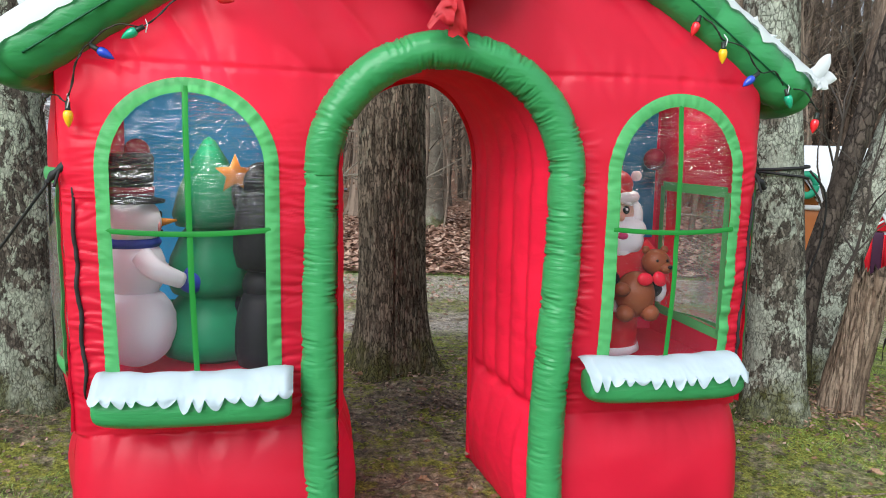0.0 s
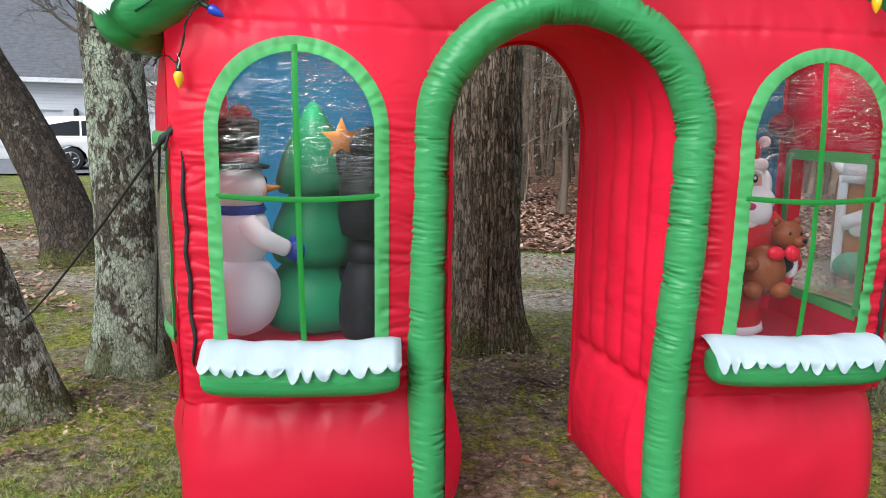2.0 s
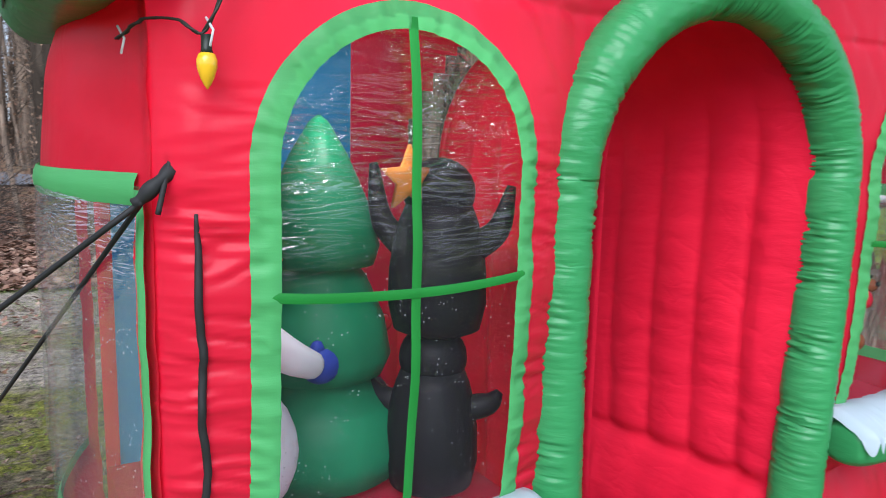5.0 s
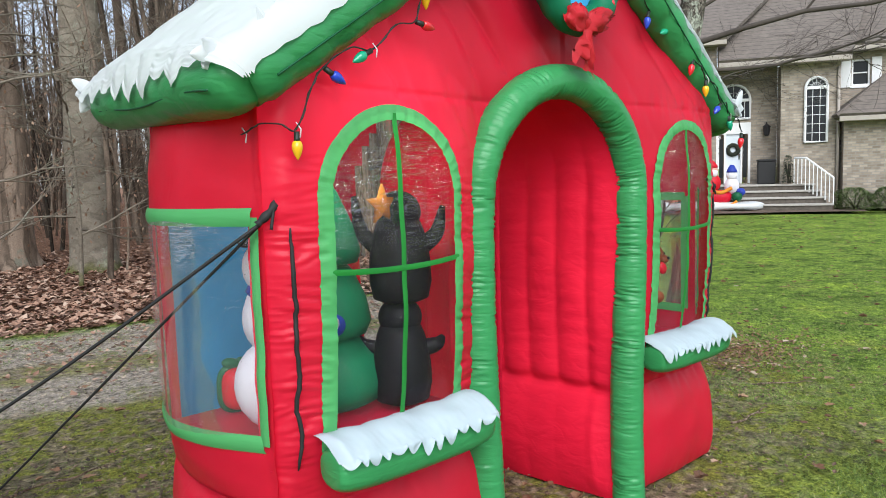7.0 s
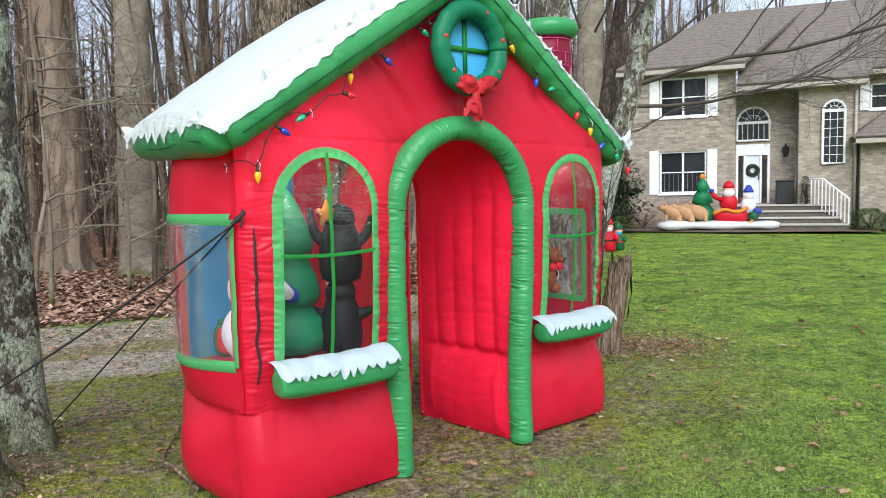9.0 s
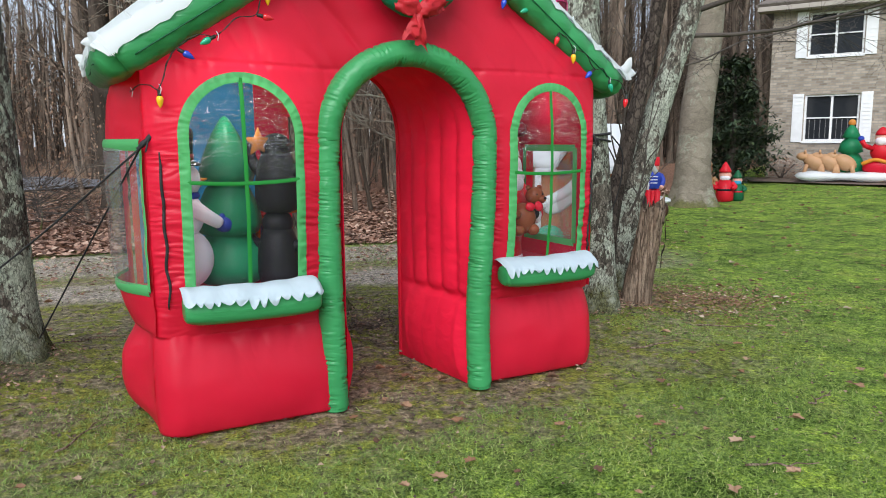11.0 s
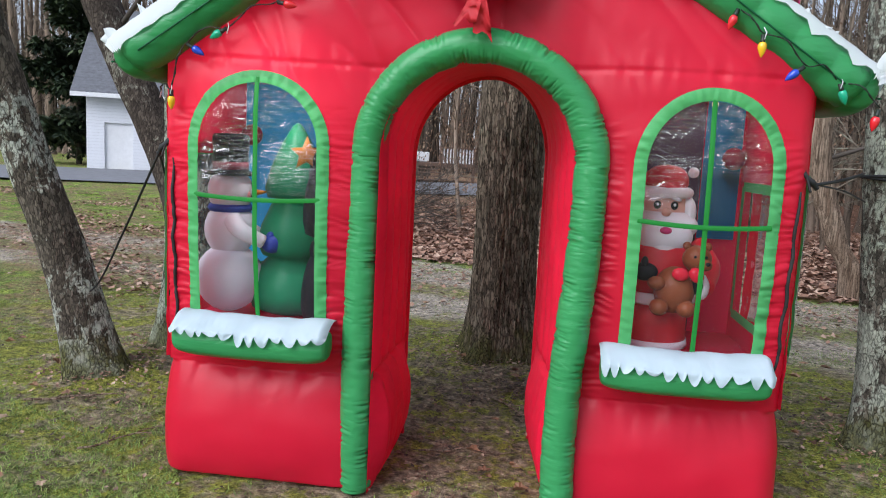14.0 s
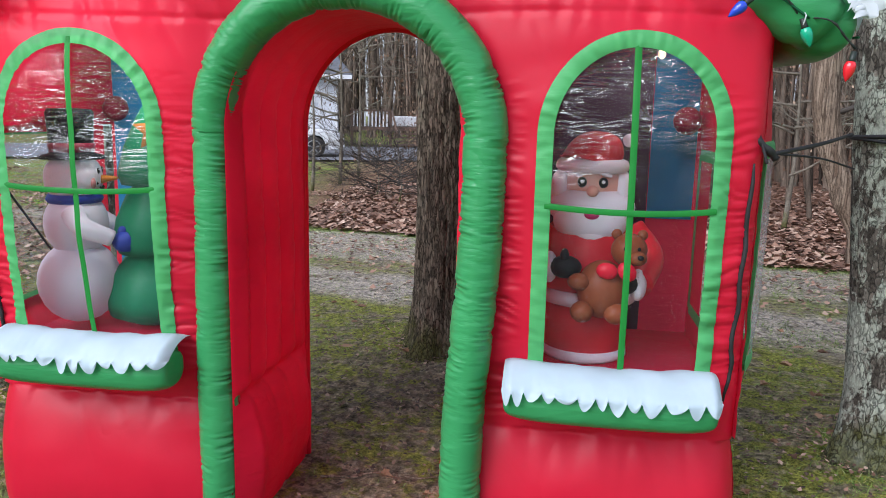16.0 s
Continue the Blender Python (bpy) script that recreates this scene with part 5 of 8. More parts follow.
def bearded_doll(u, v, z, rz):
    bm = bmesh.new()
    # 0 suit, 1 white, 2 skin, 3 black, 4 brown, 5 pink, 6 bow red
    lathe(bm, (0, 0, 0), [(0.13, 0), (0.152, 0.02), (0.148, 0.10), (0.152, 0.20)], 0, 32)
    lathe(bm, (0, 0, 0.0), [(0.14, -0.01), (0.162, 0.005), (0.156, 0.034)], 1, 32)
    lathe(bm, (0, 0, 0.195), [(0.15, 0), (0.178, 0.01), (0.178, 0.042), (0.165, 0.056)], 1, 32)
    lathe(bm, (0, 0, 0.245), [(0.16, 0), (0.182, 0.05), (0.182, 0.13), (0.155, 0.21), (0.10, 0.26)], 0, 32)
    ball(bm, (0, 0, 0.60), (0.118, 0.112, 0.125), 2, n=28)
    # beard: broad cheeks, rounded chin
    ball(bm, (0, -0.05, 0.545), (0.155, 0.10, 0.075), 1, n=28)
    ball(bm, (0, -0.082, 0.50), (0.13, 0.085, 0.09), 1, n=26)
    ball(bm, (0, -0.09, 0.455), (0.085, 0.07, 0.07), 1, n=22)
    for q in (-1, 1):
        ball(bm, (q * 0.108, -0.02, 0.60), (0.036, 0.07, 0.075), 1, n=18)
        ball(bm, (q * 0.036, -0.104, 0.634), (0.0165, 0.010, 0.0185), 3, n=14)
        ball(bm, (q * 0.036, -0.1125, 0.637), (0.0065, 0.004, 0.007), 1, n=8)
        ball(bm, (q * 0.040, -0.104, 0.664), (0.027, 0.012, 0.009), 1, n=12, turn=pose(0, 0, 0, 0, q * 16, 0))
    ball(bm, (0, -0.125, 0.606), (0.021, 0.024, 0.020), 2, n=14)
    ball(bm, (0, -0.160, 0.528), (0.026, 0.014, 0.016), 5, n=14)
    # hat with a soft fur band, folded to one side
    tube(bm, [(0.104 * math.cos(2 * math.pi * i / 36), 0.102 * math.sin(2 * math.pi * i / 36) - 0.004, 0.688) for i in range(37)], 0.025, 12, 1, wrinkle=0.12)
    tube(bm, smoothpath([(0, 0.0, 0.685), (0.01, 0.006, 0.715), (0.055, 0.010, 0.738), (0.105, 0.010, 0.752)], 10), lambda t: 0.108 * (1 - t) ** 0.55 + 0.014, 28, 0)
    ball(bm, (0.125, 0.004, 0.778), 0.024, 1, n=14)
    # arms, cuffs and mitts
    for q in (-1, 1):
        end = (q * 0.135, -0.175, 0.345) if q < 0 else (q * 0.165, -0.185, 0.30)
        tube(bm, smoothpath([(q * 0.14, 0.0, 0.45), (q * 0.205, -0.05, 0.37), end], 10), lambda t: 0.066 - 0.016 * t, 18, 0)
        ball(bm, end, (0.030, 0.048, 0.056), 1, n=16)
        ball(bm, (end[0] - q * 0.055, end[1] - 0.03, end[2] + 0.008), (0.055, 0.040, 0.040), 3, n=16)
        ball(bm, (end[0] - q * 0.05, end[1] - 0.045, end[2] + 0.048), (0.016, 0.016, 0.028), 3, n=10)
    # the toy bear
    ball(bm, (0.045, -0.215, 0.285), (0.085, 0.075, 0.10), 4, n=22)
    ball(bm, (0.125, -0.225, 0.425), (0.060, 0.056, 0.056), 4, n=20)
    ball(bm, (0.150, -0.272, 0.405), (0.030, 0.026, 0.024), 4, n=14)
    ball(bm, (0.156, -0.297, 0.412), (0.011, 0.008, 0.009), 3, n=10)
    for q in (-1, 1):
        ball(bm, (0.125 + q * 0.042, -0.215, 0.475), (0.018, 0.012, 0.018), 4, n=12)
        ball(bm, (0.130 + q * 0.022, -0.276, 0.437), (0.006, 0.004, 0.007), 3, n=8)
        ball(bm, (0.035 + q * 0.055, -0.265, 0.215), (0.040, 0.042, 0.036), 4, n=14)
        ball(bm, (0.085 + q * 0.032, -0.285, 0.362), (0.036, 0.018, 0.028), 6, n=12, turn=pose(0, 0, 0, 0, 30 + q * 20, 0))
    ball(bm, (-0.035, -0.255, 0.315), (0.038, 0.035, 0.030), 4, n=12)
    return doll("inflatable_bearded_doll", bm, [SUIT, WHITE, SKIN, BLACK, BROWN, PINK, RED], place_uv(u, v, z, rz), "red-suited white-bearded inflatable doll hugging a brown toy bear", "inflatable doll")


bearded_doll(0.84, 0.33, 0.69, 0)


def sack(u, v, z):
    bm = bmesh.new()
    lathe(bm, (0, 0, 0), [(0.06, 0), (0.10, 0.02), (0.115, 0.09), (0.10, 0.18), (0.055, 0.25), (0.035, 0.27), (0.05, 0.30)], 0, 24, lobes=0.03)
    doll("toy_sack", bm, GINGER, place_uv(u, v, z), "brown puffed toy sack on the red floor", "sack")


sack(0.68, 0.52, 0.69)

# small lamp under the ceiling of the right room
bm = bmesh.new()
ball(bm, (0, 0, 0), (0.015, 0.015, 0.02), n=12)
lamp_m, ln_, ll_, lb_ = material("warm_led", (1, 0.85, 0.6), 0.4)
lb_.inputs["Emission Color"].default_value = (1, 0.72, 0.4, 1)
lb_.inputs["Emission Strength"].default_value = 1.3
led = finish("led_lamp", bm, lamp_m)
led.matrix_world = place_uv(1.09, 0.62, 1.79)
tagged(led, "small warm lamp lit under the ceiling of the window room", "lamp")


# left: unseen light added to brighten the figures; right: the small lamp's light, moved forward
for u_fill in (-0.9, 1.09):
    glow = new("room_fill_light", bpy.data.lights.new("room_fill_light", "POINT"))
    glow.data.energy, glow.data.color, glow.data.shadow_soft_size = (7.5 if u_fill < 0 else 2.8), (1.0, 0.96, 0.92), 0.05
    glow.location = HOUSE @ Vector((u_fill, 0.20 if u_fill < 0 else 0.40, 1.73))

# ---- trees ----
def trunk_mesh(pts, r0, r1, flare, sides, rows, ridges, depth, seed, z_flare=0.35):
    bm = bmesh.new()
    way = smoothpath(pts, max(2, rows // (len(pts) - 1)))
    rings = []
    total = len(way) - 1
    for i, p in enumerate(way):
        t = i / total
        r = r0 + (r1 - r0) * t ** 0.8
        ring = []
        for k in range(sides):
            a = 2 * math.pi * k / sides
            c, s = math.cos(a), math.sin(a)
            q = noise.noise(Vector((c * ridges, s * ridges, p.z * 1.7 + seed)))
            q2 = noise.noise(Vector((c * ridges * 2.3, s * ridges * 2.3, p.z * 5 + seed * 3)))
            lump = noise.noise(Vector((c * 1.3, s * 1.3, p.z * 1.1 + seed)))
            f = 1 + depth * (1 - 2 * abs(q)) + depth * 0.5 * q2 + 0.05 * lump
            h = max(0, p.z)
            f += flare * math.exp(-h / z_flare * 1.6) * (0.65 + 0.6 * max(0, math.sin(a * 4 + seed)) + 0.3 * lump)
            ring.append(bm.verts.new((p.x + c * r * f, p.y + s * r * f, p.z)))
        rings.append(ring)
    for a, c in zip(rings, rings[1:]):
        for k in range(sides):
            bm.faces.new((a[k], a[(k + 1) % sides], c[(k + 1) % sides], c[k]))
    bm.faces.new(rings[-1])
    return bm


def limbs(bm, start, way, length, radius, depth, rnd, sides=6, spread=0.8, droop=0.05):
    """One limb and its smaller ones."""
    pts, p, d = [Vector(start)], Vector(start), Vector(way).normalized()
    n = 7 if depth > 1 else 5
    for i in range(n):
        d = (d + Vector((rnd.uniform(-1, 1), rnd.uniform(-1, 1), rnd.uniform(-0.7, 0.8) - droop)) * 0.24).normalized()
        p = p + d * length / n
        pts.append(p)
    tube(bm, pts, lambda t: radius * (1 - 0.8 * t) + 0.0015, sides, cap=False)
    if depth:
        for i in range(2, n + 1):
            for _ in range(1 if depth > 1 else 2):
                q = (pts[i] - pts[i - 1]).normalized()
                side = Vector((rnd.uniform(-1, 1), rnd.uniform(-1, 1), rnd.uniform(-0.6, 0.9)))
                limbs(bm, pts[i], q + side * spread, length * rnd.uniform(0.35, 0.6), radius * (1 - 0.75 * i / n) * 0.6, depth - 1, rnd, max(3, sides - 2), spread, droop)


def tree(base, pts, r0, r1, mat, label, flare=0.5, sides=64, rows=120, ridges=5, depth=0.05, seed=1, branches=(), z_flare=0.35, category="tree"):
    x, y = base
    ob = thing("tree", pose(x, y, ground_height(x, y) - 0.08), label, category)
    part("trunk", trunk_mesh([(0, 0, 0)] + [Vector(p) for p in pts], r0, r1, flare, sides, rows, ridges, depth, seed, z_flare), mat, ob)
    if branches:
        rnd = random.Random(seed)
        bm = bmesh.new()
        for s, w, length, radius, dep in branches:
            limbs(bm, s, w, length, radius, dep, rnd)
        part("crown", bm, TWIG, ob, "bare grey limbs and twigs")
    return ob


def high_crown(pts, seed, n=6, reach=1.6):
    """Bare limbs over the top third of a trunk."""
    rnd = random.Random(seed)
    top, low = Vector(pts[-1]), Vector(pts[-2])
    out = []
    for i in range(n):
        a = rnd.uniform(0, 6.28)
        out.append((low.lerp(top, rnd.uniform(0.15, 1)), (math.cos(a), math.sin(a), rnd.uniform(0.3, 1.1)), reach * rnd.uniform(0.6, 1.2), 0.035, 2))
    return out


A = [(-0.13, -0.10, 0.7), (-0.30, -0.24, 1.4), (-0.52, -0.42, 2.5), (-0.75, -0.6, 4.2)]
tree((-2.50, 3.40), A, 0.150, 0.10, BARK_MIXED, "leaning lichen-covered tree trunk beside the inflatable house", 0.55, seed=2, branches=high_crown(A, 2))
B = [(0.0, 0.0, 0.8), (-0.02, 0.0, 1.6), (-0.04, 0.0, 2.6), (0.0, 0.05, 5.0)]
tree((-2.36, 4.10), B, 0.178, 0.14, BARK_THICK, "upright tree trunk thickly spotted with pale lichen", 0.7, seed=5, branches=high_crown(B, 5))
C = [(0.0, 0.0, 1.0), (-0.02, 0.0, 2.2), (-0.05, 0.02, 4.0), (-0.05, 0.02, 7.0)]
tree((-0.345, 4.95), C, 0.222, 0.195, BARK_OAK, "thick oak trunk with deeply ridged brown bark", 0.75, sides=220, rows=280, ridges=10, depth=0.075, seed=9, branches=high_crown(C, 9), z_flare=0.3)
D = [(-0.05, 0.0, 0.8), (-0.12, 0.0, 1.6), (-0.20, 0.02, 2.6), (-0.28, 0.05, 5.0)]
tree((1.97, 4.18), D, 0.160, 0.135, BARK_LICHEN, "lichen-spotted tree trunk with a strap tied round it", 0.65, seed=13, branches=high_crown(D, 13), z_flare=0.25)
E1 = [(0.06, 0.0, 0.4), (0.19, 0.0, 0.95), (0.33, 0.0, 1.36), (0.46, 0.0, 1.77), (0.56, 0.0, 2.06), (0.80, 0.0, 2.8), (1.2, 0.05, 4.5)]
tree((2.45, 4.80), E1, 0.138, 0.095, BARK_LICHEN, "leaning twin-stemmed tree with long bare overhanging limbs", 0.45, seed=21,
     branches=[((0.10, 0, 0.55), (0.02, -0.12, 1.0), 1.6, 0.02, 1), ((0.73, 0, 2.6), (1, -0.75, 0.25), 3.4, 0.024, 3), ((0.67, 0, 2.4), (1, -0.6, -0.05), 3.2, 0.019, 3), ((0.57, 0, 2.1), (1, -0.25, 0.12), 2.2, 0.009, 3), ((0.83, 0, 2.9), (0.9, -0.2, 0.5), 2.8, 0.015, 3), ((0.1, 0.0, 0.5), (0.02, -0.25, 1.0), 1.3, 0.012, 1)])
E2 = [(0.0, 0.0, 0.4), (0.075, 0.03, 0.88), (0.20, 0.04, 1.36), (0.30, 0.04, 1.76), (0.375, 0.04, 2.05), (0.52, 0.04, 2.8), (0.75, 0.0, 4.0)]
tree((2.32, 4.66), E2, 0.085, 0.055, BARK_DARK, "thin dark leaning stem of the twin tree", 0.3, sides=36, rows=60, seed=23, branches=high_crown(E2, 23, 4, 1.0))
F = [(-0.22, -0.05, 0.8), (-0.62, -0.1, 1.7), (-1.05, -0.15, 2.5), (-2.0, -0.2, 4.5)]
tree((-4.92, 7.75), F, 0.30, 0.22, BARK_DARK, "large dark leaning tree by the drive", 0.8, seed=27, branches=high_crown(F, 27, 6, 3.0), z_flare=0.4)
G = [(0, 0, 2.0), (0.05, 0.0, 5.0), (0.05, 0.1, 11.0)]
tree((-0.42, 15.3), G, 0.40, 0.30, BARK_BEECH, "smooth grey beech trunk at the wood's edge", 0.45, sides=40, rows=60, depth=0.02, seed=31, branches=high_crown(G, 31, 9, 4.0))
H_ = [(0.1, 0, 3.0), (-0.05, 0.0, 6.0), (0.1, 0.1, 12.0)]
tree((-1.75, 17.2), H_, 0.46, 0.36, BARK_FAR, "stout grey-brown trunk at the wood's edge", 0.45, sides=40, rows=60, depth=0.03, seed=33, branches=high_crown(H_, 33, 9, 5.0))
I_ = [(0.05, 0, 2.0), (0.25, 0.0, 4.0), (0.5, 0.1, 9.0)]
tree((9.2, 13.0), I_, 0.40, 0.28, BARK_BEECH, "big smooth grey-green beech standing on the lawn", 0.7, sides=48, rows=60, depth=0.02, seed=37, branches=high_crown(I_, 37, 8, 3.5), z_flare=0.5)
S_ = [(-0.06, 0.0, 0.45), (-0.22, 0.0, 0.72), (-0.29, 0.0, 0.94), (-0.40, 0.0, 1.24), (-0.50, 0.0, 1.62), (-0.55, 0.0, 2.04), (-0.57, 0.1, 2.94)]
tree((2.85, 9.6), S_, 0.12, 0.135, DEADWOOD, "crooked barkless dead tree", 0.35, sides=40, rows=60, seed=41, branches=[((-0.51, 0.0, 1.7), (1, 0, 0.5), 1.3, 0.03, 1), ((-0.56, 0.04, 2.4), (-1, -0.2, 0.6), 1.2, 0.025, 1)])


J_ = [(0.0, 0, 1.5), (0.06, 0.0, 3.0), (-0.05, 0.1, 7.0)]
tree((-9.0, 16.1), J_, 0.20, 0.13, BARK_BEECH, "slim upright grey tree near the drive", 0.3, sides=30, rows=50, depth=0.03, seed=43, branches=[((0.0, 0, 2.2), (0.8, 0.2, 1.0), 3.0, 0.06, 3), ((0.05, 0, 2.9), (-0.8, 0.1, 0.9), 3.2, 0.06, 3), ((0.03, 0, 3.6), (0.7, -0.3, 0.9), 3.0, 0.05, 3), ((0.0, 0, 4.5), (-0.6, 0.3, 1.0), 2.6, 0.05, 3)])


def stump():
    ob = thing("broken_stump", pose(2.38, 4.29, 0.02), "leaning broken stump of bare split wood", "tree stump")
    bm = trunk_mesh([(0, 0, -0.1), (0.03, -0.04, 0.25), (0.065, -0.095, 0.6), (0.085, -0.14, 0.86)], 0.098, 0.086, 0.25, 96, 60, 8, 0.20, 47)
    for v in bm.verts:
        if v.co.z > 0.70:
            k = (v.co.z - 0.70) / 0.16
            v.co.z += k * (0.20 * noise.noise(Vector((v.co.x * 38, v.co.y * 38, 2))) + 0.05 * noise.noise(v.co * 90) + 0.02)
    part("split_wood", bm, DEADWOOD, ob)
    bm = bmesh.new()
    grid(bm, 8, 20, lambda a, c: (0.175 + 0.035 * a + 0.03 * c - 0.012 * math.sin(9 * c), -0.15 + 0.06 * a - 0.02 * c, 0.42 + 0.36 * c - 0.10 * a * (1 - c) + 0.03 * noise.noise(Vector((a * 3, c * 5, 4)))))
    bmesh.ops.solidify(bm, geom=bm.faces[:], thickness=0.012)
    part("loose_bark", bm, BARK_DARK, ob, "dark curl of loose bark")


stump()


# ---- ropes ----
def rope(name, pts, r, label, sag=0.0):
    bm = bmesh.new()
    tube(bm, pts, r, 6)
    ob = finish(name, bm, ROPE)
    tagged(ob, label, "guy rope")


TAB_L, TAB_R = HOUSE @ Vector((-1.35, -0.03, 1.44)), HOUSE @ Vector((1.36, -0.02, 1.45))
rope("guy_rope", smoothpath([TAB_L, Vector(TAB_L).lerp(Vector((-2.40, 3.27, 0.62)), 0.5) - Vector((0, 0, 0.02)), (-2.40, 3.27, 0.62), (-2.56, 3.22, 0.52)], 8), 0.0055, "black guy rope tied to the leaning tree")
rope("guy_rope", smoothpath([TAB_L, Vector(TAB_L).lerp(Vector((-2.16, 3.98, 0.22)), 0.5), (-2.16, 3.98, 0.22)], 8), 0.005, "black guy rope tied to a tree foot")
ring_at = lambda z, tilt, r: [Vector((1.97 - 0.105 + r * math.cos(a), 4.18 + r * math.sin(a), z + tilt * math.cos(a))) for a in [2 * math.pi * i / 32 for i in range(33)]]
rope("tree_strap", ring_at(1.50, 0.012, 0.172), 0.009, "black strap wound round the trunk")
rope("tree_strap", ring_at(1.465, -0.02, 0.173), 0.007, "black strap wound round the trunk")
rope("guy_rope", smoothpath([TAB_R, (1.50, 3.55, 1.47), (1.68, 4.06, 1.50)], 8), 0.007, "black rope from the inflatable to the strapped tree")
rope("guy_rope", smoothpath([TAB_R, (1.5, 3.5, 1.42), (1.70, 4.05, 1.36)], 8), 0.004, "thin black cord beside the strap")


rope("strap_tail", smoothpath([(1.99, 4.03, 1.49), (2.10, 4.06, 1.36), (2.13, 4.12, 1.12), (2.10, 4.20, 0.86)], 8), 0.006, "loose black strap end hanging from the trunk")


# ---- far wood ----
def far_wood():
    rnd = random.Random(77)
    verts, faces = [], []

    def rod(pts, rad, sides):
        start = len(verts)
        for i, p in enumerate(pts):
            r = rad[i]
            for k in range(sides):
                a = 2 * math.pi * k / sides
                verts.append((p[0] + r * math.cos(a), p[1] + r * math.sin(a), p[2]))
        for i in range(len(pts) - 1):
            for k in range(sides):
                q = (k + 1) % sides
                faces.append((start + i * sides + k, start + i * sides + q, start + (i + 1) * sides + q, start + (i + 1) * sides + k))

    def twig(p, d, length, r, depth):
        pts, c = [p], Vector(p)
        d = Vector(d).normalized()
        for i in range(4):
            d = (d + Vector((rnd.uniform(-1, 1), rnd.uniform(-1, 1), rnd.uniform(-0.5, 0.8))) * 0.2).normalized()
            c = c + d * length / 4
            pts.append(tuple(c))
        rod(pts, [r * (1 - 0.2 * i) + 0.003 for i in range(5)], 3)
        if depth:
            for i in (1, 2, 3, 4):
                if rnd.random() < 0.8:
                    twig(pts[i], d + Vector((rnd.uniform(-1, 1), rnd.uniform(-1, 1), rnd.uniform(-0.4, 1))), length * 0.55, r * 0.5, depth - 1)

    def bare_tree(x, y, h, r, depth):
        lean = (rnd.uniform(-0.05, 0.05), rnd.uniform(-0.05, 0.05))
        pts = [(x + lean[0] * h * t + 0.15 * math.sin(5 * t + x), y + lean[1] * h * t, h * t - 0.1) for t in (0, 0.03, 0.12, 0.25, 0.4, 0.6, 0.8, 1.0)]
        rod(pts, [r * 1.5, r * 1.1, r, r * 0.93, r * 0.82, r * 0.6, r * 0.35, r * 0.08], 9)
        for i in range(15):
            t = rnd.uniform(0.18, 1.0) if depth else rnd.uniform(0.3, 1)
            a = rnd.uniform(0, 6.28)
            p = (x + lean[0] * h * t + 0.15 * math.sin(5 * t + x), y + lean[1] * h * t, h * t - 0.1)
            twig(p, (math.cos(a), math.sin(a), rnd.uniform(0.1, 0.9)), h * rnd.uniform(0.12, 0.26), r * 0.28 * (1.1 - t), depth)

    count = 0
    while count < 420:
        x, y = rnd.uniform(-55, 75), 17 + 70 * rnd.random() ** 1.3
        if x < -4 and y < 42 and x < -2 - 0.30 * (y - 17):
            continue
        if x > 4 and y < 12 + 0.95 * x:
            continue
        near = y < 40
        bare_tree(x, y, rnd.uniform(11, 19), rnd.uniform(0.10, 0.30) * (1.4 if rnd.random() < 0.2 else 1), 2 if near else 1)
        count += 1
    for _ in range(150):
        x = rnd.uniform(7, 42)
        bare_tree(x, 14 + 1.0 * x + rnd.uniform(0, 22), rnd.uniform(10, 18), rnd.uniform(0.10, 0.26), 1)
    for _ in range(210):
        x = rnd.uniform(-80, -30)
        bare_tree(x, rnd.uniform(33, 78), rnd.uniform(12, 20), rnd.uniform(0.12, 0.30), 1)
    made = 0
    while made < 190:
        x = rnd.uniform(14, 62)
        y = rnd.uniform(0.45 * x + 14, x + 16)
        if math.hypot(x, y) < 42:
            continue
        bare_tree(x, y, rnd.uniform(12, 20), rnd.uniform(0.12, 0.30), 1)
        made += 1
    for _ in range(110):
        x, y = rnd.uniform(-4, 10), rnd.uniform(13, 30)
        if y < 10 + 0.9 * max(0, x - 3):
            continue
        bare_tree(x, y, rnd.uniform(3, 8), rnd.uniform(0.02, 0.07), 1)
    made = 0
    while made < 1500:
        x, y = rnd.uniform(-70, 95), 20 + 80 * rnd.random()
        if (x < -4 and y < 44 and x < -2 - 0.30 * (y - 17)) or (x > 4 and y < 14 + 1.0 * x):
            continue
        made += 1
        h, r = rnd.uniform(5, 17), rnd.uniform(0.03, 0.12)
        lx, ly = rnd.uniform(-0.08, 0.08) * h, rnd.uniform(-0.08, 0.08) * h
        rod([(x + lx * t + 0.2 * math.sin(4 * t + y), y + ly * t, h * t - 0.1) for t in (0, 0.2, 0.45, 0.7, 1)], [r, r * 0.9, r * 0.75, r * 0.5, r * 0.1], 4)
        for i in range(7):
            t = rnd.uniform(0.15, 1)
            a = rnd.uniform(0, 6.28)
            twig((x + lx * t + 0.2 * math.sin(4 * t + y), y + ly * t, h * t - 0.1), (math.cos(a), math.sin(a), rnd.uniform(0.2, 1)), h * rnd.uniform(0.12, 0.25), r * 0.35 + 0.004, 1)
    me = bpy.data.meshes.new("far_wood")
    me.from_pydata(verts, [], faces)
    me.materials.append(BARK_FAR)
    me.polygons.foreach_set("use_smooth", [True] * len(me.polygons))
    tagged(new("far_wood", me), "leafless grey-brown winter wood behind the drive", "woodland", kind="stuff")


far_wood()


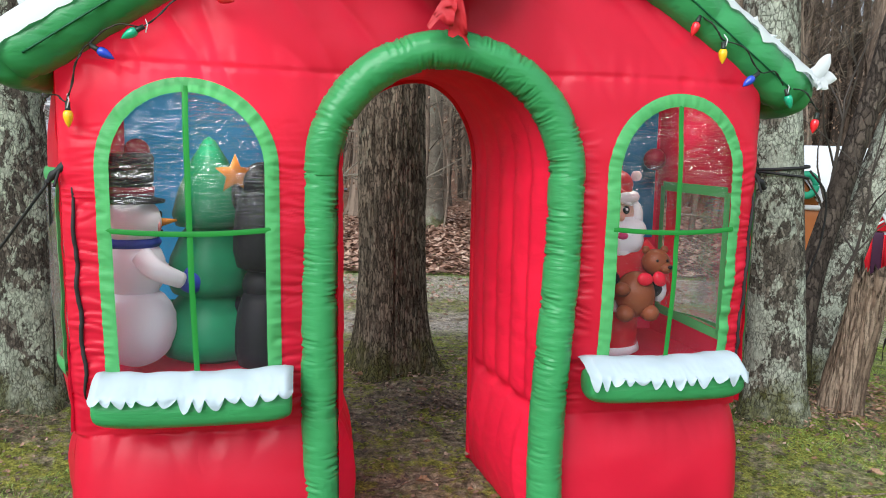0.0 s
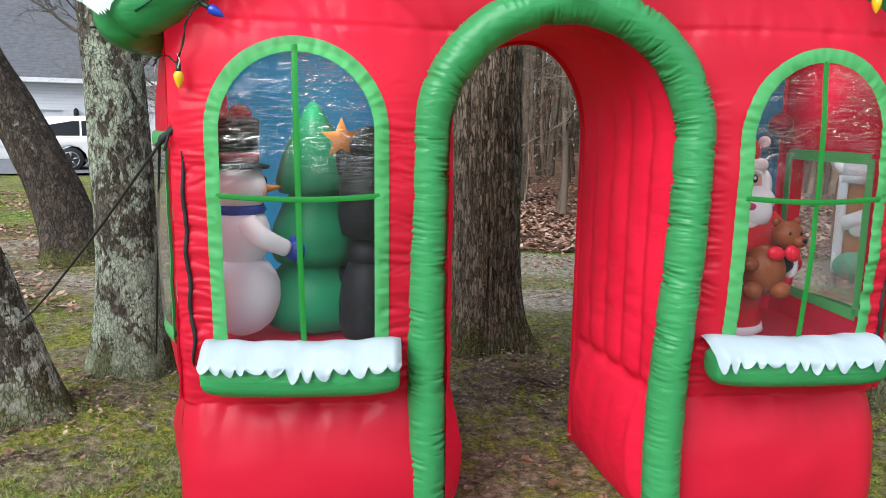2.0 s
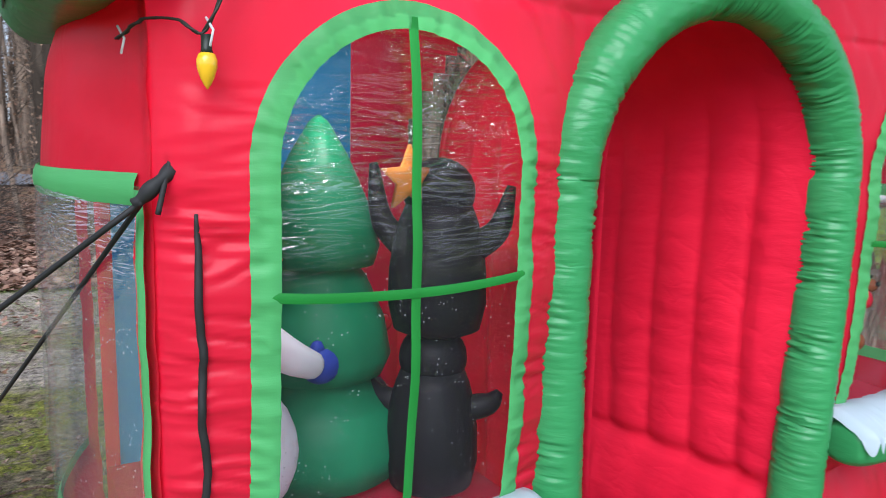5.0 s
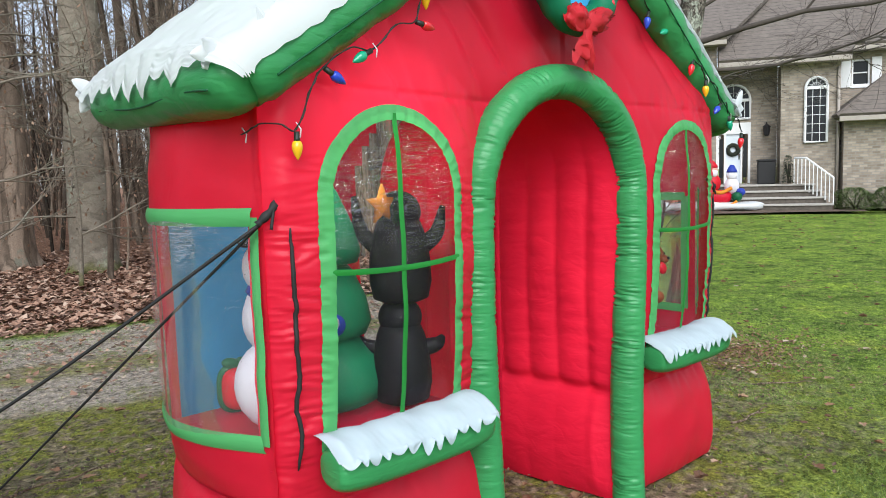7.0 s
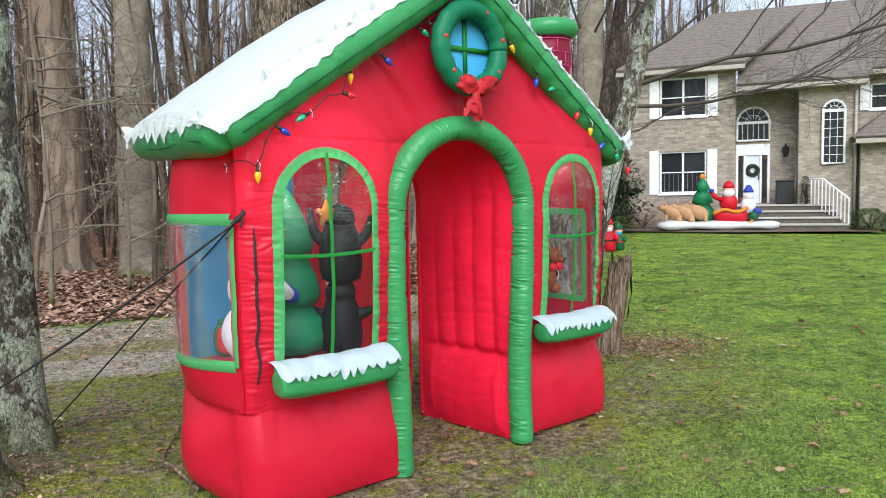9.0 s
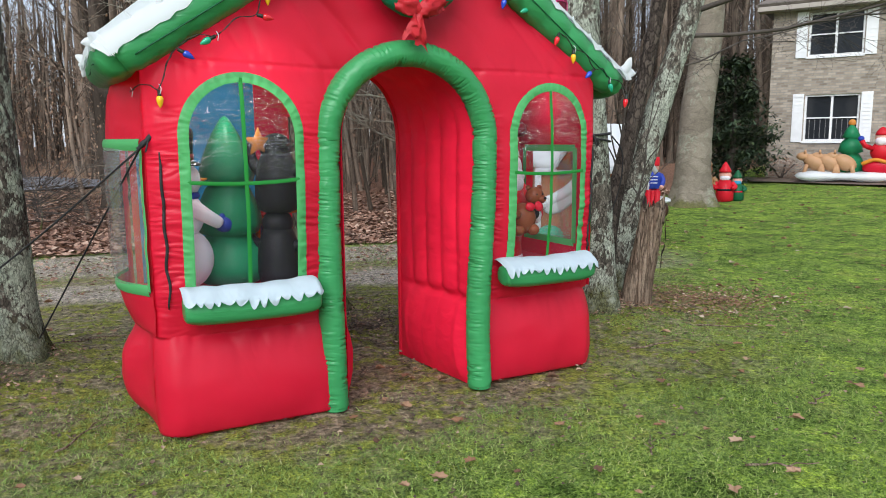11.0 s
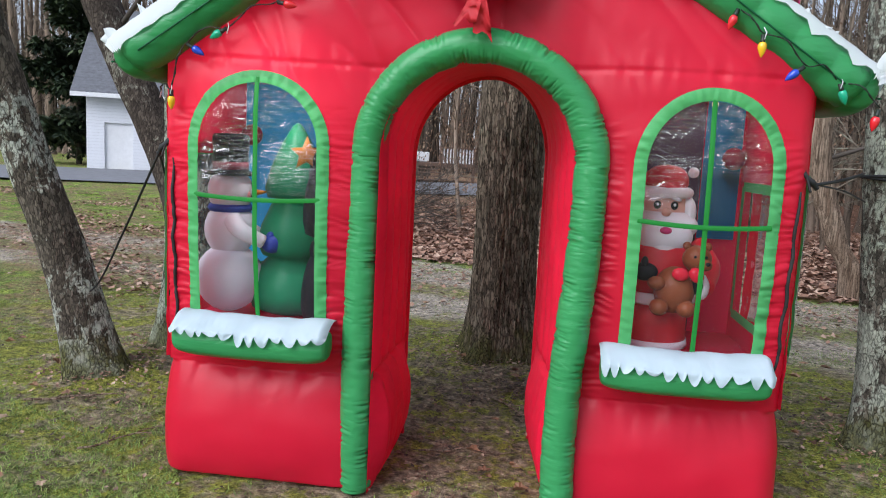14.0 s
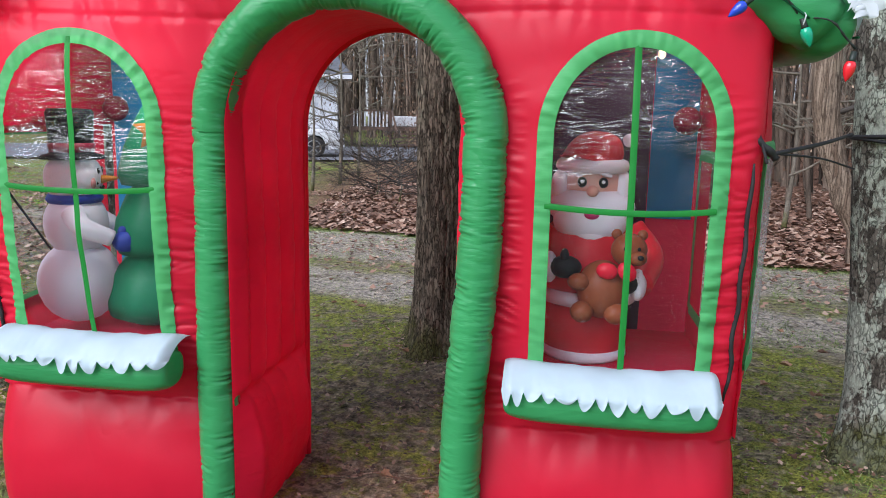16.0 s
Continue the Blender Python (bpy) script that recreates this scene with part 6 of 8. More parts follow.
def clinging_leaves():
    """Dry leaves that hang on the young trees of the wood."""
    rng = np.random.default_rng(21)
    verts, faces = [], []
    for _ in range(200):
        cx, cy, cz = rng.uniform(-9, 13), rng.uniform(12.5, 30), rng.uniform(0.5, 3.6)
        if cy < 11 + 0.95 * max(0, cx - 3) or cx < -1 - 0.32 * cy:
            continue
        for _ in range(70):
            x, y, z = cx + rng.normal(0, 0.9), cy + rng.normal(0, 0.9), max(0.2, cz + rng.normal(0, 0.55))
            s, a = 0.055 * rng.uniform(0.6, 1.3), rng.uniform(0, 6.28)
            dx, dy = math.cos(a) * s, math.sin(a) * s
            k = len(verts)
            verts += [(x, y, z), (x + dx * 0.4 - dy * 0.3, y + dy * 0.4 + dx * 0.3, z - s * 0.5), (x + dx * 0.6, y + dy * 0.6, z - s), (x + dx * 0.1 + dy * 0.3, y + dy * 0.1 - dx * 0.3, z - s * 0.6)]
            faces.append((k, k + 1, k + 2, k + 3))
    me = bpy.data.meshes.new("clinging_leaves")
    me.from_pydata(verts, [], faces)
    me.materials.append(leaf_material("clinging_beech_leaf", [(0.0, (0.12, 0.06, 0.035)), (0.6, (0.22, 0.13, 0.08)), (1.0, (0.34, 0.24, 0.16))]))
    tagged(new("clinging_leaves", me), "dry tan leaves clinging to young trees of the wood", "leaves", kind="stuff")


def scatter_leaves(name, count, where, size, mat, label, seed, tilt=0.5):
    """Curled fallen leaves as small folded blades."""
    rng = np.random.default_rng(seed)
    verts, faces = [], []
    made = 0
    while made < count:
        x, y = where(rng)
        if x is None:
            continue
        s = size * rng.uniform(0.6, 1.3)
        a, b2 = rng.uniform(0, 6.28), rng.uniform(-tilt, tilt)
        z = ground_height(x, y) + 0.004 + 0.02 * rng.random()
        ux, uy = math.cos(a) * s, math.sin(a) * s
        px, py = -math.sin(a) * s * 0.38, math.cos(a) * s * 0.38
        dz, cz = s * b2, s * rng.uniform(0.05, 0.30)
        k = len(verts)
        verts += [(x - ux * 0.5, y - uy * 0.5, z), (x + px, y + py, z + cz), (x + ux * 0.5, y + uy * 0.5, z + abs(dz)), (x - px, y - py, z + cz * 0.8), (x + ux * 0.05, y + uy * 0.05, z + 0.3 * abs(dz))]
        faces += [(k, k + 4, k + 1), (k + 1, k + 4, k + 2), (k + 4, k + 3, k + 2), (k, k + 3, k + 4)]
        made += 1
    me = bpy.data.meshes.new(name)
    me.from_pydata(verts, [], faces)
    me.materials.append(mat)
    tagged(new(name, me), label, "fallen leaves", kind="stuff")


def leaf_material(name, stops, drift=0.0):
    m, n, l, b = material(name, (0.2, 0.1, 0.06), 0.75)
    g = n.new("ShaderNodeNewGeometry")
    col = ramp(n, l, g.outputs["Random Per Island"], stops)
    if drift:
        t = node(n, "ShaderNodeTexNoise", Scale=1.6, Detail=4.0, Roughness=0.65)
        l.new(coords(n, l), t.inputs["Vector"])
        col = mix(n, l, drift, col, ramp(n, l, t.outputs["Fac"], [(0.32, (0.45, 0.50, 0.40)), (0.5, (1.0, 1.0, 1.0)), (0.68, (1.35, 1.2, 1.0))]), "MULTIPLY")
    l.new(col, b.inputs["Base Color"])
    return m


LITTER = leaf_material("dry_oak_leaf", [(0.0, (0.08, 0.042, 0.028)), (0.35, (0.20, 0.105, 0.068)), (0.7, (0.35, 0.20, 0.135)), (1.0, (0.50, 0.36, 0.27))])
LAWN_LEAF = leaf_material("tan_lawn_leaf", [(0.0, (0.10, 0.05, 0.028)), (0.5, (0.22, 0.11, 0.055)), (0.9, (0.32, 0.20, 0.12)), (1.0, (0.48, 0.40, 0.30))])


def in_wood(rng):
    x, y = rng.uniform(-6, 12), 9.2 + abs(rng.normal(0, 5.0))
    if y < 9.2 + 0.95 * max(0, x - 3.5) or x < -1.6 - 0.32 * y * 0.9 or y > 26:
        return None, None
    return x, y


def on_lawn(rng):
    x, y = rng.uniform(-5, 19), rng.uniform(-1.5, 17)
    if y > 8.5 + 0.9 * max(0, x - 3.5):
        return None, None
    if 6.9 < y < 9 and x < 3.5 and rng.random() < 0.5:
        return None, None
    return x, y


clinging_leaves()
scatter_leaves("leaf_litter", 26000, in_wood, 0.11, LITTER, "deep brown leaf litter on the wood floor", 3)
def debris(rng):
    a, d = rng.uniform(0, 6.28), abs(rng.normal(0, 2.0))
    return 0.0 + 1.5 * d * math.cos(a), 4.3 + d * math.sin(a)


CRUMBS = leaf_material("crumbled_bark_and_leaf", [(0.0, (0.03, 0.02, 0.014)), (0.5, (0.10, 0.062, 0.04)), (0.9, (0.22, 0.145, 0.095)), (1.0, (0.36, 0.26, 0.18))])
scatter_leaves("ground_debris", 9000, debris, 0.026, CRUMBS, "crumbled leaves, bark and twig bits on bare dirt", 6)


def on_drive(rng):
    return rng.uniform(-9, 5), rng.normal(8.1, 0.75)


scatter_leaves("drive_leaves", 2600, on_drive, 0.06, LITTER, "brown leaves strewn over the gravel drive", 12)


def lawn_leaves():
    """Lobed, slightly curled leaves."""
    rng = np.random.default_rng(4)
    verts, faces = [], []
    for _ in range(2800):
        x, y = on_lawn(rng)
        if x is None:
            continue
        s, turn, curl = 0.038 * rng.uniform(0.5, 1.45), rng.uniform(0, 6.28), rng.uniform(0.0, 0.6)
        z = ground_height(x, y) + 0.012 + 0.01 * rng.random()
        k, m = len(verts), 13
        verts.append((x, y, z))
        for i in range(m):
            a = 2 * math.pi * i / m
            r = s * (1.0 if i % 2 else 0.62) * (1.0 - 0.35 * abs(math.sin(a)))
            verts.append((x + r * math.cos(a + turn), y + r * math.sin(a + turn), z + curl * s * abs(math.sin(a)) + 0.004 * rng.random()))
        faces += [(k, k + 1 + i, k + 1 + (i + 1) % m) for i in range(m)]
    me = bpy.data.meshes.new("fallen_leaves")
    me.from_pydata(verts, [], faces)
    me.materials.append(LAWN_LEAF)
    tagged(new("fallen_leaves", me), "scattered brown oak leaves lying on the lawn", "fallen leaves", kind="stuff")


lawn_leaves()


FEET = ((-2.50, 3.40), (-2.36, 4.10), (-0.345, 4.95), (1.97, 4.18), (2.42, 4.78))


def round_feet(rng):
    x, y = FEET[int(rng.integers(len(FEET)))]
    a, d = rng.uniform(0, 6.28), 0.17 + abs(rng.normal(0, 0.22))
    return x + d * math.cos(a), y + d * math.sin(a)


scatter_leaves("foot_litter", 2000, round_feet, 0.024, LITTER, "bark bits and leaves gathered round the trunks", 14)


def by_stump(rng):
    return rng.normal(3.05, 0.5), rng.normal(4.35, 0.33)


scatter_leaves("bark_litter", 2200, by_stump, 0.03, LAWN_LEAF, "dry bark bits and straw beside the broken stump", 15)


def by_drive(rng):
    x, y = rng.uniform(-16, -3.2), rng.uniform(5.5, 15)
    return (x, y) if noise.noise(Vector((x * 0.5, y * 0.8, 2))) > rng.uniform(-0.1, 0.5) else (None, None)


scatter_leaves("drifted_leaves", 5200, by_drive, 0.08, LITTER, "brown leaves drifted over the thin lawn", 12)


def grass_blades():
    rng = np.random.default_rng(8)
    verts, faces = [], []
    made = 0
    while made < 340000:
        x, y = rng.uniform(-10, 14), rng.uniform(-0.6, 13)
        if rng.random() > math.exp(-max(0, math.hypot(x - 0.5, y - 1.5) - 2.5) / 2.6):
            continue
        near = math.hypot((x + 0.7) * 0.27, (y - 5.0) * 0.38) + 0.5 * noise.noise(Vector((x * 0.9, y * 0.9, 1)))
        if near < 1.0 and rng.random() < 0.80 - 0.35 * noise.noise(Vector((x * 2, y * 2, 7))):
            continue
        bare = math.hypot(x + 0.06, (y - 3.5) * 0.75) + 0.4 * noise.noise(Vector((x * 1.7, y * 1.7, 5)))
        if bare < 1.05 and rng.random() < 0.88:
            continue
        if noise.noise(Vector((x * 2.6, y * 2.6, 3))) < -0.25 and rng.random() < 0.7:
            continue
        h, a = rng.uniform(0.010, 0.027), rng.uniform(0, 6.28)
        w = rng.uniform(0.0018, 0.0032)
        z = ground_height(x, y) - 0.012
        bx, by = math.cos(a) * w, math.sin(a) * w
        lx, ly = rng.normal(0, 0.022), rng.normal(0, 0.022)
        k = len(verts)
        verts += [(x - bx, y - by, z), (x + bx, y + by, z), (x + lx, y + ly, z + h)]
        faces.append((k, k + 1, k + 2))
        made += 1
    me = bpy.data.meshes.new("grass")
    me.from_pydata(verts, [], faces)
    me.materials.append(leaf_material("grass_blade", [(0.0, (0.05, 0.09, 0.016)), (0.45, (0.15, 0.245, 0.042)), (0.92, (0.28, 0.39, 0.085)), (1.0, (0.44, 0.40, 0.2))], 0.55))
    tagged(new("grass", me), "short winter grass", "grass", kind="stuff")


grass_blades()


# ---- the brick house across the lawn ----
def brick_material():
    m, n, l, b = material("buff_brick", (0.36, 0.29, 0.22), 0.9)
    tc = coords(n, l)
    sep = n.new("ShaderNodeSeparateXYZ")
    l.new(tc, sep.inputs[0])
    cmb = n.new("ShaderNodeCombineXYZ")
    l.new(calc(n, l, "ADD", sep.outputs[0], sep.outputs[1]), cmb.inputs[0])
    l.new(sep.outputs[2], cmb.inputs[1])
    br = node(n, "ShaderNodeTexBrick", Scale=1.0, Mortar_Size=0.012, Brick_Width=0.24, Row_Height=0.085)
    br.inputs["Color1"].default_value = (0.43, 0.365, 0.29, 1)
    br.inputs["Color2"].default_value = (0.22, 0.18, 0.14, 1)
    br.inputs["Mortar"].default_value = (0.285, 0.26, 0.23, 1)
    l.new(cmb.outputs[0], br.inputs["Vector"])
    t = node(n, "ShaderNodeTexNoise", Scale=3.0, Detail=6.0, Roughness=0.75)
    l.new(tc, t.inputs["Vector"])
    l.new(mix(n, l, 0.5, br.outputs["Color"], ramp(n, l, t.outputs["Fac"], [(0.3, (0.45, 0.45, 0.45)), (0.7, (1.2, 1.2, 1.2))]), "MULTIPLY"), b.inputs["Base Color"])
    bump(n, l, b, br.outputs["Fac"], -0.4, 0.01)
    return m


def striped(name, color, period, rough=0.8, axis=2, var=0.25, dark=0.6):
    """Courses of siding or shingles along one axis."""
    m, n, l, b = material(name, color, rough)
    tc = coords(n, l)
    sep = n.new("ShaderNodeSeparateXYZ")
    l.new(tc, sep.inputs[0])
    saw = calc(n, l, "FRACT", calc(n, l, "DIVIDE", sep.outputs[axis], period))
    t = node(n, "ShaderNodeTexNoise", Scale=5.0, Detail=6.0, Roughness=0.7)
    l.new(tc, t.inputs["Vector"])
    base = ramp(n, l, t.outputs["Fac"], [(0.3, tuple(c * (1 - var) for c in color)), (0.7, tuple(min(1, c * (1 + var)) for c in color))])
    line = ramp(n, l, saw, [(0.0, (dark, dark, dark)), (0.14, (1, 1, 1))])
    l.new(mix(n, l, 1.0, base, line, "MULTIPLY"), b.inputs["Base Color"])
    bump(n, l, b, saw, 0.5, 0.02)
    return m


BRICK = brick_material()
SHINGLE = striped("weathered_brown_shingle", (0.155, 0.132, 0.115), 0.16, 0.95, dark=0.35)
SHINGLE_GREY = striped("grey_shingle", (0.12, 0.125, 0.14), 0.12, 0.95)
SIDING = striped("white_lap_siding", (0.74, 0.76, 0.80), 0.13, 0.6, var=0.04, dark=0.75)
TRIM_WHITE = plain("white_painted_trim", (0.74, 0.75, 0.76), 0.5, var=0.05)
GARAGE_DOOR = striped("white_panel_door", (0.68, 0.70, 0.74), 0.53, 0.5, var=0.04, dark=0.8)
GUTTER_TAN = plain("tan_painted_gutter", (0.36, 0.32, 0.28), 0.55, var=0.08)
DOOR_BLUE = plain("pale_blue_white_door_paint", (0.62, 0.68, 0.74), 0.45, var=0.05)
GLASS_DARK, _n, _l, _b = material("dark_window_glass", (0.02, 0.023, 0.027), 0.06)
_b.inputs["Specular IOR Level"].default_value = 0.25
STONE_STEP = plain("pale_concrete_step", (0.38, 0.36, 0.33), 0.85, scale=3)
RISER = plain("dark_brick_riser", (0.10, 0.085, 0.07), 0.9, var=0.3, scale=9)
MULCH = plain("dark_mulch", (0.14, 0.10, 0.075), 0.95, var=0.5, scale=8, relief=0.8, depth=0.03)
DECKWOOD = plain("weathered_deck_wood", (0.12, 0.075, 0.055), 0.85, var=0.25, scale=4)
FOLIAGE = leaf_material("dark_conifer_needle", [(0.0, (0.008, 0.018, 0.008)), (0.6, (0.022, 0.045, 0.018)), (1.0, (0.06, 0.085, 0.03))])
BOXWOOD = leaf_material("boxwood_leaf", [(0.0, (0.03, 0.06, 0.014)), (0.6, (0.085, 0.14, 0.034)), (1.0, (0.17, 0.24, 0.065))])
LEAF_TAN = leaf_material("pale_beech_leaf", [(0.0, (0.22, 0.12, 0.07)), (1.0, (0.46, 0.32, 0.22))])

BH = pose(19.77, 17.77, 0.05, 0, 0, -50)
bh = thing("brick_house", BH, "two-storey buff brick house with brown shingle roof and white trim", "house")


def pierced(bm, k0, k1, z0, z1, d, depth, holes):
    """A wall k0..k1, z0..z1 with rectangular openings (k0, k1, z0, z1)."""
    ks = sorted({k0, k1, *[h[0] for h in holes], *[h[1] for h in holes]})
    zs = sorted({z0, z1, *[h[2] for h in holes], *[h[3] for h in holes]})
    for a, c in zip(ks, ks[1:]):
        for e, f in zip(zs, zs[1:]):
            mk, mz = (a + c) / 2, (e + f) / 2
            if not any(h[0] < mk < h[1] and h[2] < mz < h[3] for h in holes):
                box(bm, (a, d, e), (c, d + depth, f))


def house_window(parent, k0, k1, z0, z1, d, cols=2, rows=1, shutters=0.0, grille=0):
    bm = bmesh.new()
    box(bm, (k0, d + 0.16, z0), (k1, d + 0.18, z1))
    win = part("window", bm, GLASS_DARK, parent, "dark glazed window", smooth=False)
    bm = bmesh.new()
    for a, c, e, f in ((k0, k0 + 0.06, z0, z1), (k1 - 0.06, k1, z0, z1), (k0 + 0.06, k1 - 0.06, z0, z0 + 0.06), (k0 + 0.06, k1 - 0.06, z1 - 0.06, z1)):
        box(bm, (a, d + 0.06, e), (c, d + 0.16, f))
    for i in range(1, cols):
        x = k0 + (k1 - k0) * i / cols
        box(bm, (x - 0.035, d + 0.09, z0 + 0.06), (x + 0.035, d + 0.158, z1 - 0.06))
    for i in range(1, rows):
        z = z0 + (z1 - z0) * i / rows
        box(bm, (k0 + 0.06, d + 0.10, z - 0.02), (k1 - 0.06, d + 0.157, z + 0.02))
    part("frame", bm, TRIM_WHITE, win, "white window frame", smooth=False)
    if grille:
        bm = bmesh.new()
        for i in range(1, grille):
            x = k0 + (k1 - k0) * i / grille
            box(bm, (x - 0.006, d + 0.135, z0 + 0.06), (x + 0.006, d + 0.156, z0 + (z1 - z0) * 0.5))
        part("grille", bm, plain("grey_blind", (0.22, 0.22, 0.22), 0.6), win, smooth=False)
    bm = bmesh.new()
    box(bm, (k0 - 0.05, d - 0.05, z0 - 0.08), (k1 + 0.05, d + 0.10, z0 - 0.003), bevel=0.01)
    part("sill", bm, TRIM_WHITE, win, smooth=False)
    if shutters:
        for a in (k0 - shutters - 0.03, k1 + 0.03):
            bm = bmesh.new()
            box(bm, (a, d - 0.045, z0 - 0.04), (a + shutters, d - 0.003, z1 + 0.04), bevel=0.008)
            for i in range(12):
                z = z0 + 0.05 + (z1 - z0 - 0.1) * i / 11
                box(bm, (a + 0.05, d - 0.056, z - 0.02), (a + shutters - 0.05, d - 0.046, z + 0.02))
            part("shutter", bm, TRIM_WHITE, win, "white louvred shutter", smooth=False)


def arched_window(parent, k0, k1, z0, spring, d, cols, rows, label):
    c, r = (k0 + k1) / 2, (k1 - k0) / 2
    bm = bmesh.new()
    ring = [bm.verts.new((k0, d, z0)), bm.verts.new((k1, d, z0))] + [bm.verts.new((c + r * math.cos(math.pi * i / 16), d, spring + r * math.sin(math.pi * i / 16))) for i in range(17)]
    face = bm.faces.new(ring)
    got = bmesh.ops.extrude_face_region(bm, geom=[face])
    bmesh.ops.translate(bm, verts=[g for g in got["geom"] if isinstance(g, bmesh.types.BMVert)], vec=(0, -0.02, 0))
    win = part("arched_window", bm, GLASS_DARK, parent, label, smooth=False)
    bm = bmesh.new()
    outline = [(k0, d - 0.05, z0), (k0, d - 0.05, spring)] + [(c - r * math.cos(math.pi * i / 16), d - 0.05, spring + r * math.sin(math.pi * i / 16)) for i in range(1, 16)] + [(k1, d - 0.05, spring), (k1, d - 0.05, z0), (k0, d - 0.05, z0)]
    tube(bm, outline, 0.045, 6)
    box(bm, (k0, d - 0.08, spring - 0.05), (k1, d - 0.02, spring + 0.05))
    for i in range(1, cols):
        x = k0 + (k1 - k0) * i / cols
        box(bm, (x - 0.008, d - 0.05, z0), (x + 0.008, d - 0.022, spring))
    for i in range(1, rows):
        z = z0 + (spring - z0) * i / rows
        box(bm, (k0, d - 0.048, z - 0.008), (k1, d - 0.023, z + 0.008))
    for i in range(1, 6):
        a = math.pi * i / 6
        tube(bm, [(c + 0.25 * r * math.cos(a), d - 0.035, spring + 0.25 * r * math.sin(a)), (c + r * math.cos(a), d - 0.035, spring + r * math.sin(a))], 0.009, 5)
    tube(bm, [(c + 0.5 * r * math.cos(math.pi * i / 12), d - 0.035, spring + 0.5 * r * math.sin(math.pi * i / 12)) for i in range(13)], 0.009, 5)
    part("frame", bm, TRIM_WHITE, win, "white bars with a fan light", smooth=False)


def slab(bm, quad, thick=0.14):
    """A roof plane from four corners."""
    q = [Vector(p) for p in quad]
    nrm = (q[1] - q[0]).cross(q[3] - q[0]).normalized()
    if nrm.z < 0:
        nrm = -nrm
    top = [bm.verts.new(p + nrm * thick) for p in q]
    low = [bm.verts.new(p) for p in q]
    bm.faces.new(top)
    bm.faces.new(low[::-1])
    for i in range(len(q)):
        j = (i + 1) % len(q)
        bm.faces.new((low[i], low[j], top[j], top[i]))


def build_brick_house():
    def wall(*pieces, name="wall"):
        bm = bmesh.new()
        for q in pieces:
            if len(q) == 2:
                box(bm, *q)
            else:
                pierced(bm, *q)
        bmesh.ops.remove_doubles(bm, verts=bm.verts, dist=0.0005)
        part(name, bm, BRICK, bh, "buff brick wall", smooth=False)

    wall((-3.45, 0.10, 0, 5.75, 0.0, 0.28, [(-2.33, -0.68, 1.31, 2.86), (-2.33, -0.68, 4.13, 5.55)]))
    wall(((-3.45, 0.283, 0), (-3.17, 9, 5.75)))
    wall(((0.103, 0.0, 0), (0.30, 0.95, 5.75)))
    wall((0.303, 2.35, 0, 5.0, 0.95, 0.28, [(0.33, 1.49, 0.88, 3.06)]))
    wall(((2.353, -0.1, 0), (2.60, 0.95, 4.9)))
    wall(((2.603, -0.1, 0), (4.15, 0.18, 4.9)))
    wall((4.153, 11, 0, 5.4, 1.2, 0.28, [(4.72, 5.30, 4.15, 5.05)]))
    wall(((4.22, -0.5, 0), (4.5, 1.18, 2.95)), name="garage_wall")
    wall(((4.503, -0.5, 0), (12, -0.22, 2.95)), name="garage_wall")
    for quad in ([(-3.9, -0.45, 5.78), (0.6, -0.45, 5.78), (3.0, 4.6, 8.6), (-0.6, 4.6, 8.6)],
                 [(-3.9, -0.45, 5.78), (-0.6, 4.6, 8.6), (-0.6, 4.7, 8.6), (-3.9, 9.4, 5.78)],
                 [(0.35, -0.55, 4.98), (4.4, -0.55, 4.98), (6.0, 4.6, 8.6), (0.35, 4.6, 8.6)],
                 [(3.6, 0.7, 5.42), (11.5, 0.7, 5.42), (9, 4.0, 7.4), (5.4, 4.0, 7.4)],
                 [(3.6, 0.7, 5.42), (5.4, 4.0, 7.4), (5.4, 4.1, 7.4), (3.6, 7, 5.42)],
                 [(4.0, -0.95, 2.98), (12.5, -0.95, 2.98), (12.5, 1.8, 5.0), (6.6, 1.8, 5.0)],
                 [(4.0, -0.95, 2.98), (6.6, 1.8, 5.0), (6.6, 1.9, 5.0), (4.0, 1.9, 2.98)]):
        bm = bmesh.new()
        slab(bm, quad)
        part("roof", bm, SHINGLE, bh, "weathered brown shingle roof", smooth=False)
    for a, c, d, z in ((-3.9, 0.6, -0.5, 5.66), (0.35, 4.4, -0.60, 4.86), (3.6, 11.5, 0.65, 5.30), (4.0, 12.5, -1.0, 2.86)):
        bm = bmesh.new()
        box(bm, (a, d, z), (c, d + 0.10, z + 0.15), bevel=0.01)
        box(bm, (a, d + 0.10, z), (c, d + 0.60, z + 0.03))
        part("gutter", bm, GUTTER_TAN, bh, "tan eave board and gutter", smooth=False)
    bm = bmesh.new()
    tube(bm, [(4.10, -0.18, 0.1), (4.10, -0.18, 4.7)], 0.05, 8)
    part("downspout", bm, GUTTER_TAN, bh, "tan downspout")
    house_window(bh, -2.33, -0.68, 1.31, 2.86, 0.0, 2, 2, 0.34, 10)
    house_window(bh, -2.33, -0.68, 4.13, 5.55, 0.0, 2, 2, 0.34)
    house_window(bh, 4.72, 5.30, 4.15, 5.05, 1.2, 1, 2, 0.30)
    arched_window(bh, 0.36, 1.46, 3.20, 3.85, 0.93, 6, 1, "arched fan light window over the door")
    arched_window(bh, 3.10, 3.77, 2.25, 4.05, -0.12, 3, 6, "tall arched window with white bars")
    # front door with side lights
    bm = bmesh.new()
    for a, c, e, f in ((0.33, 0.41, 0.88, 3.06), (1.41, 1.49, 0.88, 3.06), (0.41, 1.41, 2.66, 3.06), (0.60, 0.66, 0.88, 2.66), (1.16, 1.22, 0.88, 2.66)):
        box(bm, (a, 0.93, e), (c, 1.03, f))
